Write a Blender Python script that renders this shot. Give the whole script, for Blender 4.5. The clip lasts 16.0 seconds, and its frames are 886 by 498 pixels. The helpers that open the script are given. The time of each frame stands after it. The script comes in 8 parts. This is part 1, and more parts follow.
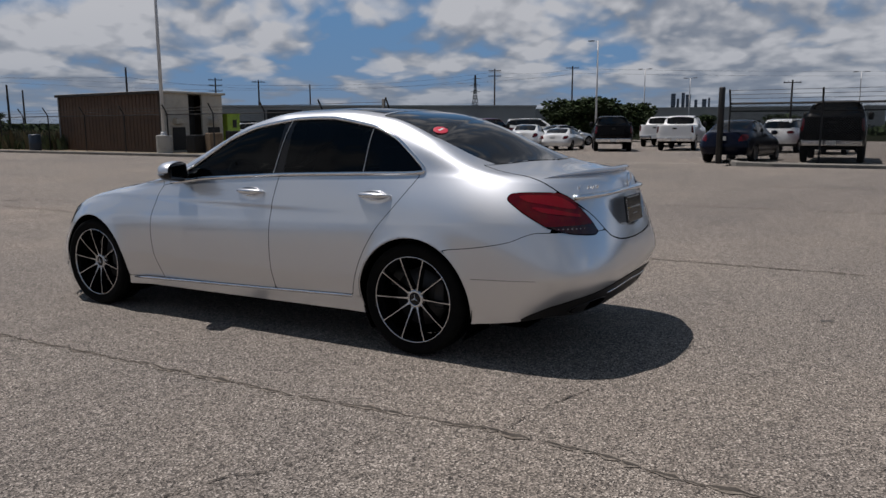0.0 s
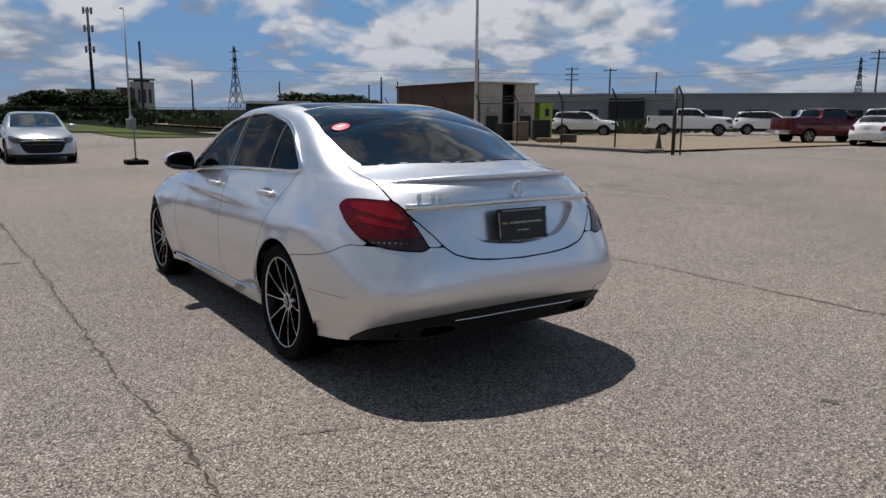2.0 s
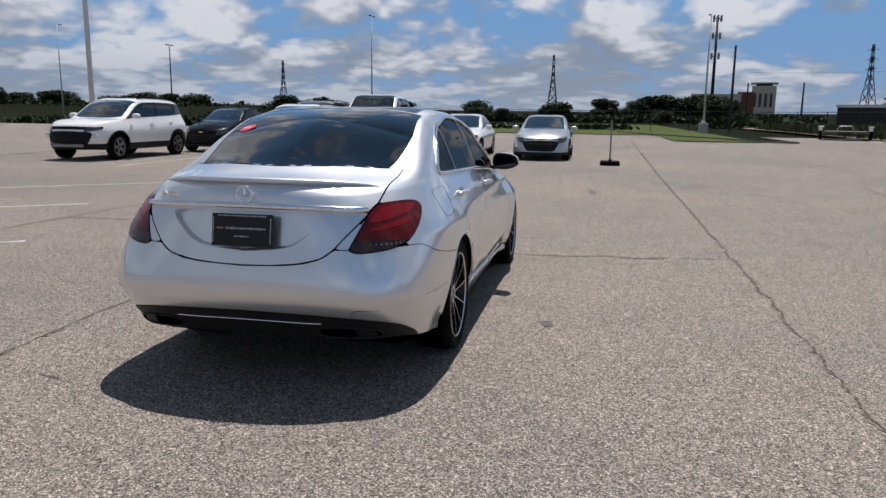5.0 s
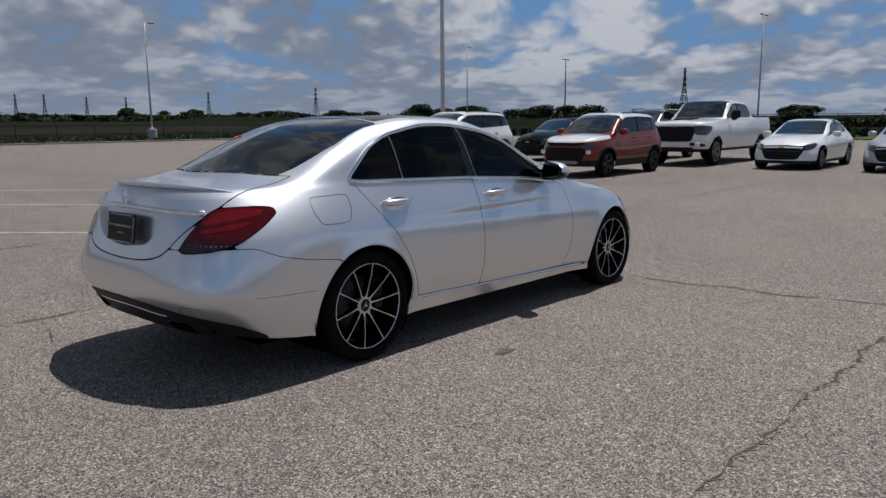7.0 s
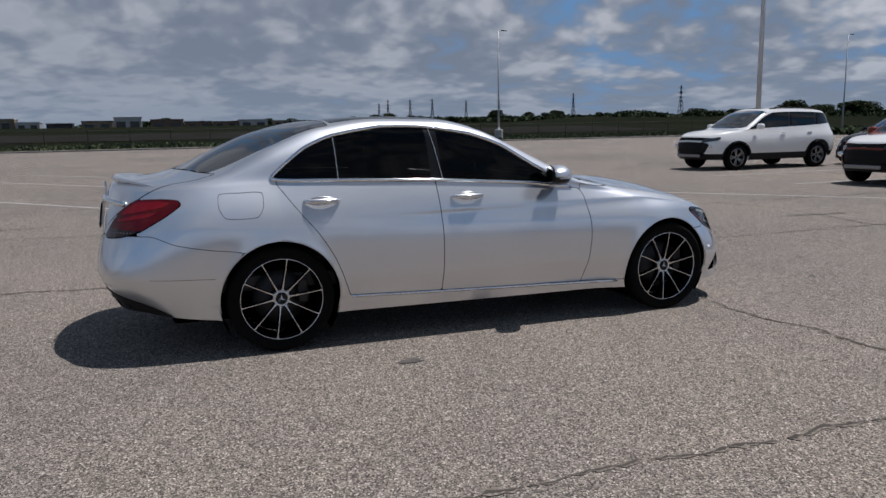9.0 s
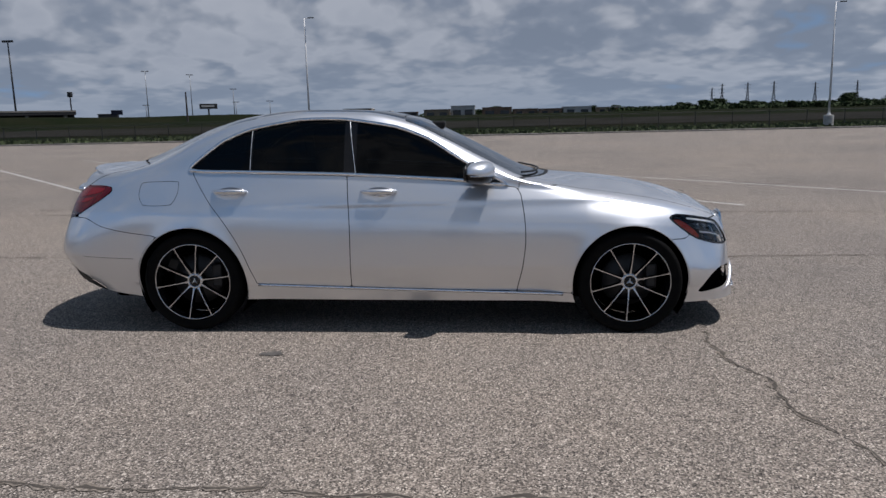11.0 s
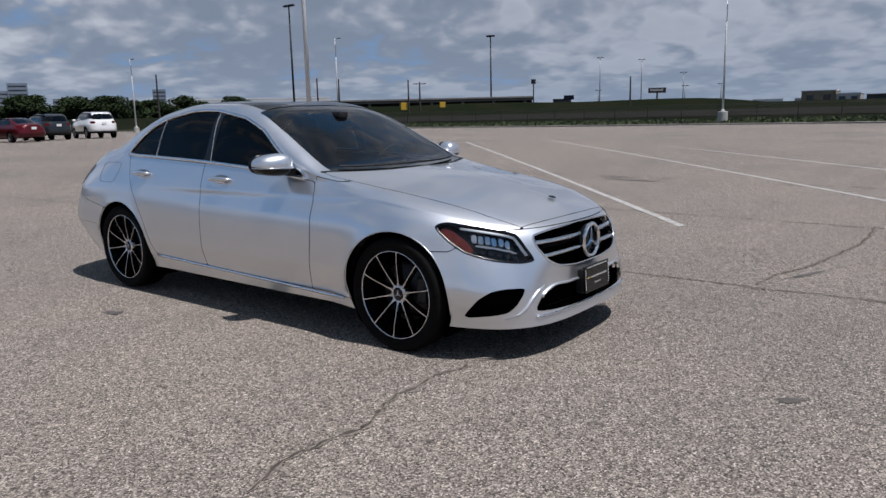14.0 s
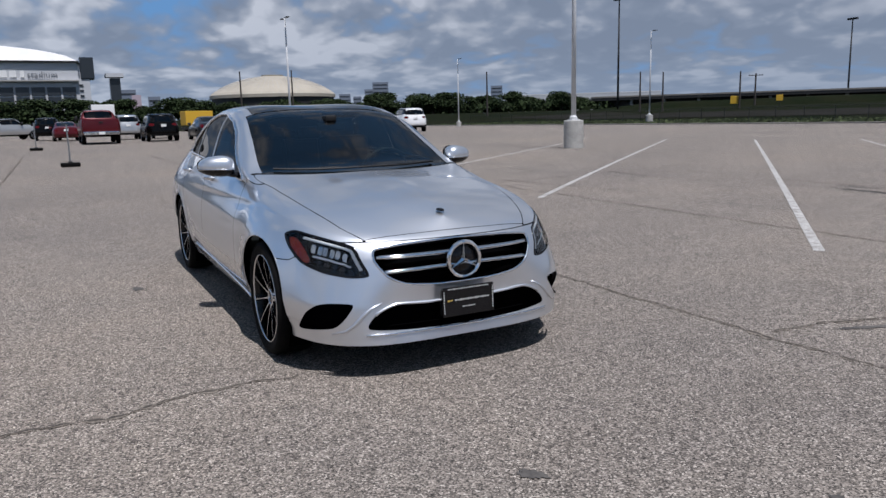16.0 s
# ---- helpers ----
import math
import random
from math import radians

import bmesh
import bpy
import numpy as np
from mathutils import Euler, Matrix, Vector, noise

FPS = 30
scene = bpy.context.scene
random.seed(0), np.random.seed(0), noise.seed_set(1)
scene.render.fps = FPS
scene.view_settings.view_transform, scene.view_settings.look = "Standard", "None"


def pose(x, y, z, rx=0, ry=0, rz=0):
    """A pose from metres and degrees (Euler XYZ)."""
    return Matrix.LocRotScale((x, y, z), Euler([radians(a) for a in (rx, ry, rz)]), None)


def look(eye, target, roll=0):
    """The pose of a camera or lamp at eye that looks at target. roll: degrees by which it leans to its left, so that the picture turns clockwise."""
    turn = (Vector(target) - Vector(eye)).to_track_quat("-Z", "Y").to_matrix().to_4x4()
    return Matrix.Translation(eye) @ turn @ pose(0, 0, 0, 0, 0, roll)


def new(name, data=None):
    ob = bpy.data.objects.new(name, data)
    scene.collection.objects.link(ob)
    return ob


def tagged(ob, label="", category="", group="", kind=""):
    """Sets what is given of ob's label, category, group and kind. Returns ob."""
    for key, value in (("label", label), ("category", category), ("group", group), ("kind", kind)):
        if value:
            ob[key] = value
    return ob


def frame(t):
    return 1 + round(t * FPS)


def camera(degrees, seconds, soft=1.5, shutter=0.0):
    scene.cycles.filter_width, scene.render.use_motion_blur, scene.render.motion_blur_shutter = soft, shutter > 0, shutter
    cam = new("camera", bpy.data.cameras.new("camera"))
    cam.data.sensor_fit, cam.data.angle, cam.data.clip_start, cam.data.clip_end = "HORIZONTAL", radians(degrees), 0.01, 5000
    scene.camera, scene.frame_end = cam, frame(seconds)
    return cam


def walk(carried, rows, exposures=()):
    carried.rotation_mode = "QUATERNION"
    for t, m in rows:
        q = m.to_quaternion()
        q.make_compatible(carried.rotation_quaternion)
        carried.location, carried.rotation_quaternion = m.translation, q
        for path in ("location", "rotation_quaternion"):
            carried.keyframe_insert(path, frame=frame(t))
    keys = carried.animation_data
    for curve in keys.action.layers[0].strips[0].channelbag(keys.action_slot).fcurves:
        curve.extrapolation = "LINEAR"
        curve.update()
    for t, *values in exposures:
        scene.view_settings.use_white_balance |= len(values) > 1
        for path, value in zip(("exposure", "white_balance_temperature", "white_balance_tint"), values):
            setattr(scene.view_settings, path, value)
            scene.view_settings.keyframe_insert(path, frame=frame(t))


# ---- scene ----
# ---- the camera and its walk ----
cam = camera(61.8, 16.0)
PATH = [  # seconds, eye, heading to the left of +y, tilt up, lean to the left
    (0, (-3.633, 4.372, 1.319), -150.09, -9.35, -0.15),
    (0.5, (-4.127, 3.985, 1.342), -144.07, -9.76, 0.19),
    (1, (-4.586, 3.479, 1.358), -137.01, -10.11, 0.36),
    (1.5, (-4.940, 2.946, 1.370), -130.65, -10.29, 0.45),
    (2, (-5.236, 2.330, 1.370), -123.51, -10.26, 0.31),
    (2.5, (-5.484, 1.745, 1.389), -116.81, -9.98, 0.37),
    (3, (-5.668, 1.059, 1.391), -108.95, -9.72, 0.29),
    (3.5, (-5.765, 0.425, 1.401), -101.64, -9.58, 0.31),
    (4, (-5.807, -0.302, 1.403), -93.59, -9.85, 0.51),
    (4.5, (-5.785, -0.953, 1.402), -86.22, -10.19, 0.69),
    (5.1, (-5.619, -1.774, 1.402), -76.94, -10.35, 0.67),
    (5.75, (-5.275, -2.617, 1.401), -66.91, -10.20, 0.27),
    (6.4, (-4.795, -3.376, 1.397), -57.09, -9.91, -0.22),
    (7, (-4.262, -3.986, 1.391), -48.35, -9.68, -0.50),
    (7.5, (-3.786, -4.387, 1.380), -41.44, -9.55, -0.64),
    (8, (-3.227, -4.809, 1.379), -34.12, -9.43, -0.68),
    (8.5, (-2.678, -5.115, 1.369), -27.61, -9.36, -0.83),
    (9.1, (-1.933, -5.392, 1.364), -19.49, -9.36, -1.03),
    (9.75, (-1.084, -5.532, 1.360), -11.07, -9.52, -1.32),
    (10.4, (-0.228, -5.551, 1.356), -3.06, -9.73, -1.48),
    (11, (0.565, -5.507, 1.350), 3.99, -9.85, -1.34),
    (11.5, (1.189, -5.403, 1.339), 9.68, -9.94, -1.12),
    (12, (1.875, -5.247, 1.336), 15.46, -9.92, -0.78),
    (12.5, (2.432, -4.977, 1.324), 20.94, -9.75, -0.74),
    (13, (3.048, -4.672, 1.323), 26.68, -9.74, -0.70),
    (13.5, (3.545, -4.321, 1.306), 31.85, -10.02, -1.07),
    (14, (4.115, -3.916, 1.303), 37.61, -10.24, -1.42),
    (14.5, (4.545, -3.497, 1.293), 43.28, -10.35, -1.58),
    (15, (4.982, -2.989, 1.303), 49.69, -10.13, -1.48),
    (15.5, (5.264, -2.486, 1.300), 55.65, -10.16, -1.53),
    (16, (5.556, -1.885, 1.304), 62.35, -10.04, -1.48),
]


def aim(eye, turn, tilt, lean):
    a, b = radians(turn), radians(tilt)
    way = Vector((-math.sin(a) * math.cos(b), math.cos(a) * math.cos(b), math.sin(b)))
    return look(eye, Vector(eye) + 2 * way, lean)


# seconds, stops, kelvin, tint
EXPOSURES = [(t, stops, kelvin, 13) for t, stops, kelvin in ((0, -0.45, 6400), (1, -0.42, 6400), (1.5, -0.42, 6400), (2, -0.08, 6400), (3, -0.08, 6350), (4.5, 0.12, 6350), (7, -0.34, 6200), (8.5, -0.32, 6150), (11, -0.22, 6150),
                                                            (12.5, -0.26, 6150), (14, -0.05, 6100), (16, -0.06, 5950))]
walk(cam, [(t, aim(eye, turn, tilt, lean)) for t, eye, turn, tilt, lean in PATH], EXPOSURES)

# ---- daylight: a high sun from ahead of the saloon, broken cumulus ----
SUN_HEIGHT, SUN_FROM = radians(69), radians(0)  # height, and way towards the sun from +x to the left
sun = new("sun", bpy.data.lights.new("sun", "SUN"))
sun.data.energy, sun.data.angle, sun.data.color = 5.0, radians(0.53), (1.0, 0.945, 0.885)
sun.matrix_world = look((0, 0, 60), (-60 * math.cos(SUN_FROM) / math.tan(SUN_HEIGHT), -60 * math.sin(SUN_FROM) / math.tan(SUN_HEIGHT), 0))

world = bpy.data.worlds.new("sky")
scene.world = world
world.use_nodes = True
wn, wl = world.node_tree.nodes, world.node_tree.links
wn.clear()


def wmath(op, a, b=None):
    n = wn.new("ShaderNodeMath")
    n.operation = op
    for k, v in enumerate((a, b)):
        if v is None:
            continue
        if isinstance(v, (int, float)):
            n.inputs[k].default_value = v
        else:
            wl.new(v, n.inputs[k])
    return n.outputs[0]


def wramp(value, stops):
    n = wn.new("ShaderNodeValToRGB")
    while len(n.color_ramp.elements) < len(stops):
        n.color_ramp.elements.new(0.5)
    for e, (at, c) in zip(n.color_ramp.elements, stops):
        e.position, e.color = at, (*c, 1) if isinstance(c, tuple) else (c, c, c, 1)
    wl.new(value, n.inputs[0])
    return n.outputs[0]


def wmix(f, a, b):
    n = wn.new("ShaderNodeMix")
    n.data_type = "RGBA"
    for socket, v in ((n.inputs[0], f), (n.inputs[6], a), (n.inputs[7], b)):
        if isinstance(v, (int, float)):
            socket.default_value = v
        elif isinstance(v, tuple):
            socket.default_value = (*v, 1)
        else:
            wl.new(v, socket)
    return n.outputs[2]


def wnoise(vector, scale, detail, rough, distort=0.0):
    n = wn.new("ShaderNodeTexNoise")
    n.inputs["Scale"].default_value, n.inputs["Detail"].default_value = scale, detail
    n.inputs["Roughness"].default_value, n.inputs["Distortion"].default_value = rough, distort
    wl.new(vector, n.inputs["Vector"])
    return n.outputs["Fac"]


nishita = wn.new("ShaderNodeTexSky")
nishita.sky_type, nishita.sun_disc = "NISHITA", False
nishita.sun_elevation, nishita.sun_rotation = SUN_HEIGHT, radians(90) - SUN_FROM
nishita.air_density, nishita.dust_density, nishita.ozone_density = 1.0, 1.2, 1.5
coord = wn.new("ShaderNodeTexCoord").outputs["Generated"]
split = wn.new("ShaderNodeSeparateXYZ")
wl.new(coord, split.inputs[0])
up = wmath("MAXIMUM", split.outputs["Z"], 0.0)
# low clouds lie flatter and smaller the nearer they are to the horizon
small = wmath("ADD", 1.0, wmath("MULTIPLY", wmath("POWER", wmath("SUBTRACT", 1.0, up), 16.0), 0.55))
turned = wn.new("ShaderNodeCombineXYZ")
wl.new(wmath("MULTIPLY", split.outputs["X"], small), turned.inputs[0])
wl.new(wmath("MULTIPLY", split.outputs["Y"], small), turned.inputs[1])
wl.new(wmath("MULTIPLY", wmath("LOGARITHM", wmath("ADD", up, 0.10), math.e), 0.27), turned.inputs[2])


def shifted(vector, by):
    n = wn.new("ShaderNodeVectorMath")
    n.operation = "ADD"
    wl.new(vector, n.inputs[0])
    n.inputs[1].default_value = by
    return n.outputs[0]


def puffs(at, scale, smoothness):
    n = wn.new("ShaderNodeTexVoronoi")
    n.feature = "SMOOTH_F1"
    n.inputs["Scale"].default_value, n.inputs["Smoothness"].default_value = scale, smoothness
    n.inputs["Detail"].default_value = 1.0
    wl.new(at, n.inputs["Vector"])
    return wmath("SUBTRACT", 0.45, n.outputs["Distance"])


def density(at):
    """Heaped cloud: broad masses that break into billows and fine curls."""
    drift = wn.new("ShaderNodeTexNoise")
    drift.inputs["Scale"].default_value, drift.inputs["Detail"].default_value = 12.0, 6.0
    wl.new(at, drift.inputs["Vector"])
    push = wn.new("ShaderNodeVectorMath")
    push.operation = "MULTIPLY_ADD"
    push.inputs[1].default_value = (0.07, 0.07, 0.07)
    wl.new(drift.outputs["Color"], push.inputs[0])
    wl.new(at, push.inputs[2])
    heap = wmath("ADD", wmath("MULTIPLY", puffs(push.outputs[0], 11.0, 0.6), 0.34), wmath("MULTIPLY", puffs(push.outputs[0], 29.0, 0.5), 0.16))
    return wmath("ADD", wnoise(at, 4.4, 4.0, 0.5), heap)


place = shifted(turned.outputs[0], (3.1, 1.7, 0.4))
body, above, higher = density(place), density(shifted(place, (0.008, 0.0, 0.045))), density(shifted(place, (0.015, 0.0, 0.13)))
broad = wnoise(place, 1.9, 2.0, 0.5)
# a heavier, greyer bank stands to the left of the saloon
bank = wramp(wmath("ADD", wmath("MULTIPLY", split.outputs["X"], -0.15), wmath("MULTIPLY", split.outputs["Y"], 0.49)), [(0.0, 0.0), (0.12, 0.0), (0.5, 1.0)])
# cumulus stand dense towards the horizon and open to deep blue overhead
thin = wramp(up, [(0.0, 0.0), (0.06, 0.0), (0.14, 0.05), (0.30, 0.085), (0.55, 0.10), (1.0, 0.17)])
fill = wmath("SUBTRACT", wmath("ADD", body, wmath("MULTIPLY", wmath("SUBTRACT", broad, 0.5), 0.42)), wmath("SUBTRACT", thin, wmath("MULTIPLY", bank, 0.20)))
cover = wramp(fill, [(0.0, 0.0), (0.185, 0.0), (0.265, 0.55), (0.37, 1.0)])
shade = wmath("ADD", wmath("ADD", wmath("MULTIPLY", wmath("SUBTRACT", body, above), 1.9), wmath("MULTIPLY", wmath("SUBTRACT", body, higher), 1.9)), 0.46)
lit = wramp(shade, [(0.0, (4.6, 5.5, 6.9)), (0.36, (6.0, 6.9, 8.3)), (0.62, (9.2, 9.8, 10.7)), (1.0, (13.6, 14.0, 14.6))])
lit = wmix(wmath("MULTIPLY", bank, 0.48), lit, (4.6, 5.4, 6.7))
cloud = wmix(wramp(fill, [(0.0, 0.0), (0.60, 0.0), (0.85, 0.35)]), lit, (5.2, 6.0, 7.4))
blue = wmix(0.93, nishita.outputs[0], (3.3, 6.9, 12.2))
# cloud near the sun is lit through and shines
sun_way = wn.new("ShaderNodeVectorMath")
sun_way.operation = "DOT_PRODUCT"
sun_way.inputs[1].default_value = (math.cos(SUN_HEIGHT) * math.cos(SUN_FROM), math.cos(SUN_HEIGHT) * math.sin(SUN_FROM), math.sin(SUN_HEIGHT))
wl.new(coord, sun_way.inputs[0])
through_lit = wmath("MULTIPLY", wmath("POWER", wmath("MAXIMUM", sun_way.outputs["Value"], 0.0), 36.0), 0.5)
cloud = wmix(through_lit, cloud, (42.0, 45.0, 49.0))
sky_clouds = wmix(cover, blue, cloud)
haze = wramp(up, [(0.0, 0.72), (0.03, 0.50), (0.075, 0.16), (0.14, 0.0)])
sky_hazy = wmix(haze, sky_clouds, (5.6, 7.0, 8.9))
overhead = wramp(up, [(0.0, 0.96), (0.18, 0.96), (0.5, 0.62), (1.0, 0.46)])
sky_deep = wn.new("ShaderNodeMix")
sky_deep.data_type, sky_deep.blend_type = "RGBA", "MULTIPLY"
sky_deep.inputs[0].default_value = 1.0
wl.new(sky_hazy, sky_deep.inputs[6])
wl.new(overhead, sky_deep.inputs[7])
sky_hazy = sky_deep.outputs[2]
back = wn.new("ShaderNodeBackground")
wl.new(sky_hazy, back.inputs[0])
back.inputs[1].default_value = 0.048
out = wn.new("ShaderNodeOutputWorld")
wl.new(back.outputs[0], out.inputs[0])
scene.view_settings.exposure = 0.0

# ---- materials ----
def material(name, base, rough=0.6, metal=0.0, second=None, scale=4.0, fine=None, bump=0.0, bump_scale=60.0, coat=0.0, spread=0.0, alpha=None, spec=0.5):
    """A surface with a base colour that drifts to a second one in patches, a fine grain, and relief."""
    m = bpy.data.materials.new(name)
    m.use_nodes = True
    nt = m.node_tree
    b = nt.nodes["Principled BSDF"]
    b.inputs["Roughness"].default_value, b.inputs["Metallic"].default_value = rough, metal
    b.inputs["Coat Weight"].default_value, b.inputs["Coat Roughness"].default_value = coat, 0.03
    b.inputs["Specular IOR Level"].default_value = spec
    tc = nt.nodes.new("ShaderNodeTexCoord")
    src = tc.outputs["Object"]
    colour = None
    if second:
        n = nt.nodes.new("ShaderNodeTexNoise")
        n.inputs["Scale"].default_value, n.inputs["Detail"].default_value, n.inputs["Roughness"].default_value = scale, 5.0, 0.62
        nt.links.new(src, n.inputs["Vector"])
        r = nt.nodes.new("ShaderNodeValToRGB")
        r.color_ramp.elements[0].position, r.color_ramp.elements[1].position = 0.34, 0.68
        r.color_ramp.elements[0].color, r.color_ramp.elements[1].color = (*base, 1), (*second, 1)
        nt.links.new(n.outputs["Fac"], r.inputs[0])
        colour = r.outputs[0]
        rr = nt.nodes.new("ShaderNodeMapRange")
        rr.inputs["To Min"].default_value, rr.inputs["To Max"].default_value = max(0.02, rough - 0.06), min(1, rough + 0.08)
        nt.links.new(n.outputs["Fac"], rr.inputs["Value"])
        nt.links.new(rr.outputs[0], b.inputs["Roughness"])
    else:
        b.inputs["Base Color"].default_value = (*base, 1)
    if fine and colour:
        n2 = nt.nodes.new("ShaderNodeTexNoise")
        n2.inputs["Scale"].default_value, n2.inputs["Detail"].default_value = fine[0], 3.0
        nt.links.new(src, n2.inputs["Vector"])
        mr = nt.nodes.new("ShaderNodeMapRange")
        mr.inputs["From Min"].default_value, mr.inputs["From Max"].default_value = 0.3, 0.7
        mr.inputs["To Min"].default_value, mr.inputs["To Max"].default_value = 1 - fine[1], 1 + fine[1]
        nt.links.new(n2.outputs["Fac"], mr.inputs["Value"])
        mx = nt.nodes.new("ShaderNodeMix")
        mx.data_type, mx.blend_type = "RGBA", "MULTIPLY"
        mx.inputs[0].default_value = 1.0
        nt.links.new(colour, mx.inputs[6])
        nt.links.new(mr.outputs[0], mx.inputs[7])
        colour = mx.outputs[2]
    if spread:
        info = nt.nodes.new("ShaderNodeObjectInfo") if spread < 1 else nt.nodes.new("ShaderNodeNewGeometry")
        value = info.outputs["Random"] if spread < 1 else info.outputs["Random Per Island"]
        amount = spread if spread < 1 else spread - 1
        mr = nt.nodes.new("ShaderNodeMapRange")
        mr.inputs["To Min"].default_value, mr.inputs["To Max"].default_value = 1 - amount, 1 + amount
        nt.links.new(value, mr.inputs["Value"])
        mx = nt.nodes.new("ShaderNodeMix")
        mx.data_type, mx.blend_type = "RGBA", "MULTIPLY"
        mx.inputs[0].default_value = 1.0
        if colour:
            nt.links.new(colour, mx.inputs[6])
        else:
            mx.inputs[6].default_value = (*base, 1)
        nt.links.new(mr.outputs[0], mx.inputs[7])
        colour = mx.outputs[2]
    if colour:
        nt.links.new(colour, b.inputs["Base Color"])
    if bump:
        n3 = nt.nodes.new("ShaderNodeTexNoise")
        n3.inputs["Scale"].default_value, n3.inputs["Detail"].default_value = bump_scale, 4.0
        nt.links.new(src, n3.inputs["Vector"])
        bp = nt.nodes.new("ShaderNodeBump")
        bp.inputs["Strength"].default_value, bp.inputs["Distance"].default_value = bump, 0.02
        nt.links.new(n3.outputs["Fac"], bp.inputs["Height"])
        nt.links.new(bp.outputs[0], b.inputs["Normal"])
    return m


def glass(name, tint, gloss=1.0, rough=0.0):
    """A thin pane: tinted see-through, with a mirror coat that grows towards grazing."""
    m = bpy.data.materials.new(name)
    m.use_nodes = True
    nt = m.node_tree
    nt.nodes.clear()
    o = nt.nodes.new("ShaderNodeOutputMaterial")
    mix = nt.nodes.new("ShaderNodeMixShader")
    clear = nt.nodes.new("ShaderNodeBsdfTransparent")
    clear.inputs[0].default_value = (*tint, 1)
    shine = nt.nodes.new("ShaderNodeBsdfGlossy")
    shine.inputs["Roughness"].default_value = rough
    fres = nt.nodes.new("ShaderNodeFresnel")
    fres.inputs[0].default_value = 1.52
    mul = nt.nodes.new("ShaderNodeMath")
    mul.operation = "MULTIPLY"
    mul.inputs[1].default_value = gloss
    mul.use_clamp = True
    nt.links.new(fres.outputs[0], mul.inputs[0])
    nt.links.new(mul.outputs[0], mix.inputs[0])
    nt.links.new(clear.outputs[0], mix.inputs[1])
    nt.links.new(shine.outputs[0], mix.inputs[2])
    nt.links.new(mix.outputs[0], o.inputs[0])
    return m


def metallic_paint(name, base, flake=0.55, rough=0.33, coat=1.0, spec=0.5):
    """Car paint: flakes under a clear coat."""
    m = material(name, base, rough, flake, coat=coat, spec=spec)
    nt = m.node_tree
    b = nt.nodes["Principled BSDF"]
    tc = nt.nodes.new("ShaderNodeTexCoord")
    n = nt.nodes.new("ShaderNodeTexNoise")
    n.inputs["Scale"].default_value, n.inputs["Detail"].default_value = 2.2, 4.0
    nt.links.new(tc.outputs["Object"], n.inputs["Vector"])
    mr = nt.nodes.new("ShaderNodeMapRange")
    mr.inputs["To Min"].default_value, mr.inputs["To Max"].default_value = rough - 0.05, rough + 0.07
    nt.links.new(n.outputs["Fac"], mr.inputs["Value"])
    nt.links.new(mr.outputs[0], b.inputs["Roughness"])
    return m


def flake_paint(name, base, fine, coarse, share):
    """Silver car paint: a tight and a broad flake lobe under one clear coat."""
    m = metallic_paint(name, base, 0.95, fine)
    nt = m.node_tree
    first = nt.nodes["Principled BSDF"]
    second = nt.nodes.new("ShaderNodeBsdfPrincipled")
    second.inputs["Base Color"].default_value = (*base, 1)
    second.inputs["Metallic"].default_value, second.inputs["Roughness"].default_value = 0.95, coarse
    second.inputs["Coat Weight"].default_value, second.inputs["Coat Roughness"].default_value = 1.0, 0.03
    mix = nt.nodes.new("ShaderNodeMixShader")
    mix.inputs[0].default_value = share
    nt.links.new(first.outputs[0], mix.inputs[1])
    nt.links.new(second.outputs[0], mix.inputs[2])
    nt.links.new(mix.outputs[0], nt.nodes["Material Output"].inputs[0])
    return m


SILVER = flake_paint("silver metallic paint", (0.73, 0.75, 0.785), 0.20, 0.46, 0.5)
SILVER_TRIM = metallic_paint("satin silver trim", (0.55, 0.57, 0.60))
CHROME = material("chrome", (0.82, 0.83, 0.85), 0.08, 1.0)
MACHINED = material("machined alloy", (0.62, 0.62, 0.63), 0.25, 1.0)
BLACK_GLOSS = material("gloss black plastic", (0.006, 0.006, 0.007), 0.15, spec=0.35)
BLACK = material("black plastic", (0.007, 0.007, 0.008), 0.5, second=(0.012, 0.012, 0.0125), scale=12, spec=0.3)
# sheenless near-black that paints deep shade in gaps, openings, arches and under bodies
SHADOW_GAP = material("near-black painted shade", (0.002, 0.002, 0.0022), 0.9, spec=0.0)
RUBBER = material("tyre rubber", (0.004, 0.004, 0.0043), 0.8, second=(0.007, 0.007, 0.0066), scale=18, bump=0.15, bump_scale=120, spec=0.08)
TINTED = glass("dark tinted glass", (0.030, 0.034, 0.034), 0.5)
BACK_GLASS = glass("dark rear window glass", (0.02, 0.02, 0.023), 2.0)
SCREEN_GLASS = glass("green laminated glass", (0.36, 0.42, 0.40), 1.5)
BLACK_GLASS = glass("black roof glass", (0.004, 0.004, 0.006), 1.3)
CLEAR_LENS = glass("clear lamp lens", (0.95, 0.96, 0.97), 0.9)
RED_LENS = material("red lamp lens", (0.055, 0.0012, 0.003), 0.08, second=(0.085, 0.002, 0.004), scale=14, spec=0.4)
# base colour darkened to paint in the dark ground the mirror reflects
MIRROR_DARK = material("mirror glass with painted dark reflection", (0.10, 0.11, 0.12), 0.04, 1.0)
RED_GLOW = material("bright red lamp insert", (0.15, 0.003, 0.007), 0.12, spec=0.4)
DARK_RED = material("dark smoked red lens", (0.022, 0.003, 0.005), 0.15, coat=0.2)
AMBER = material("amber reflector", (0.50, 0.060, 0.018), 0.22, second=(0.30, 0.02, 0.012), scale=26, coat=0.6)
LAMP_SILVER = material("lamp reflector", (0.8, 0.82, 0.84), 0.12, 1.0)
CELL_GREY = material("grey lamp cell", (0.16, 0.15, 0.15), 0.3)
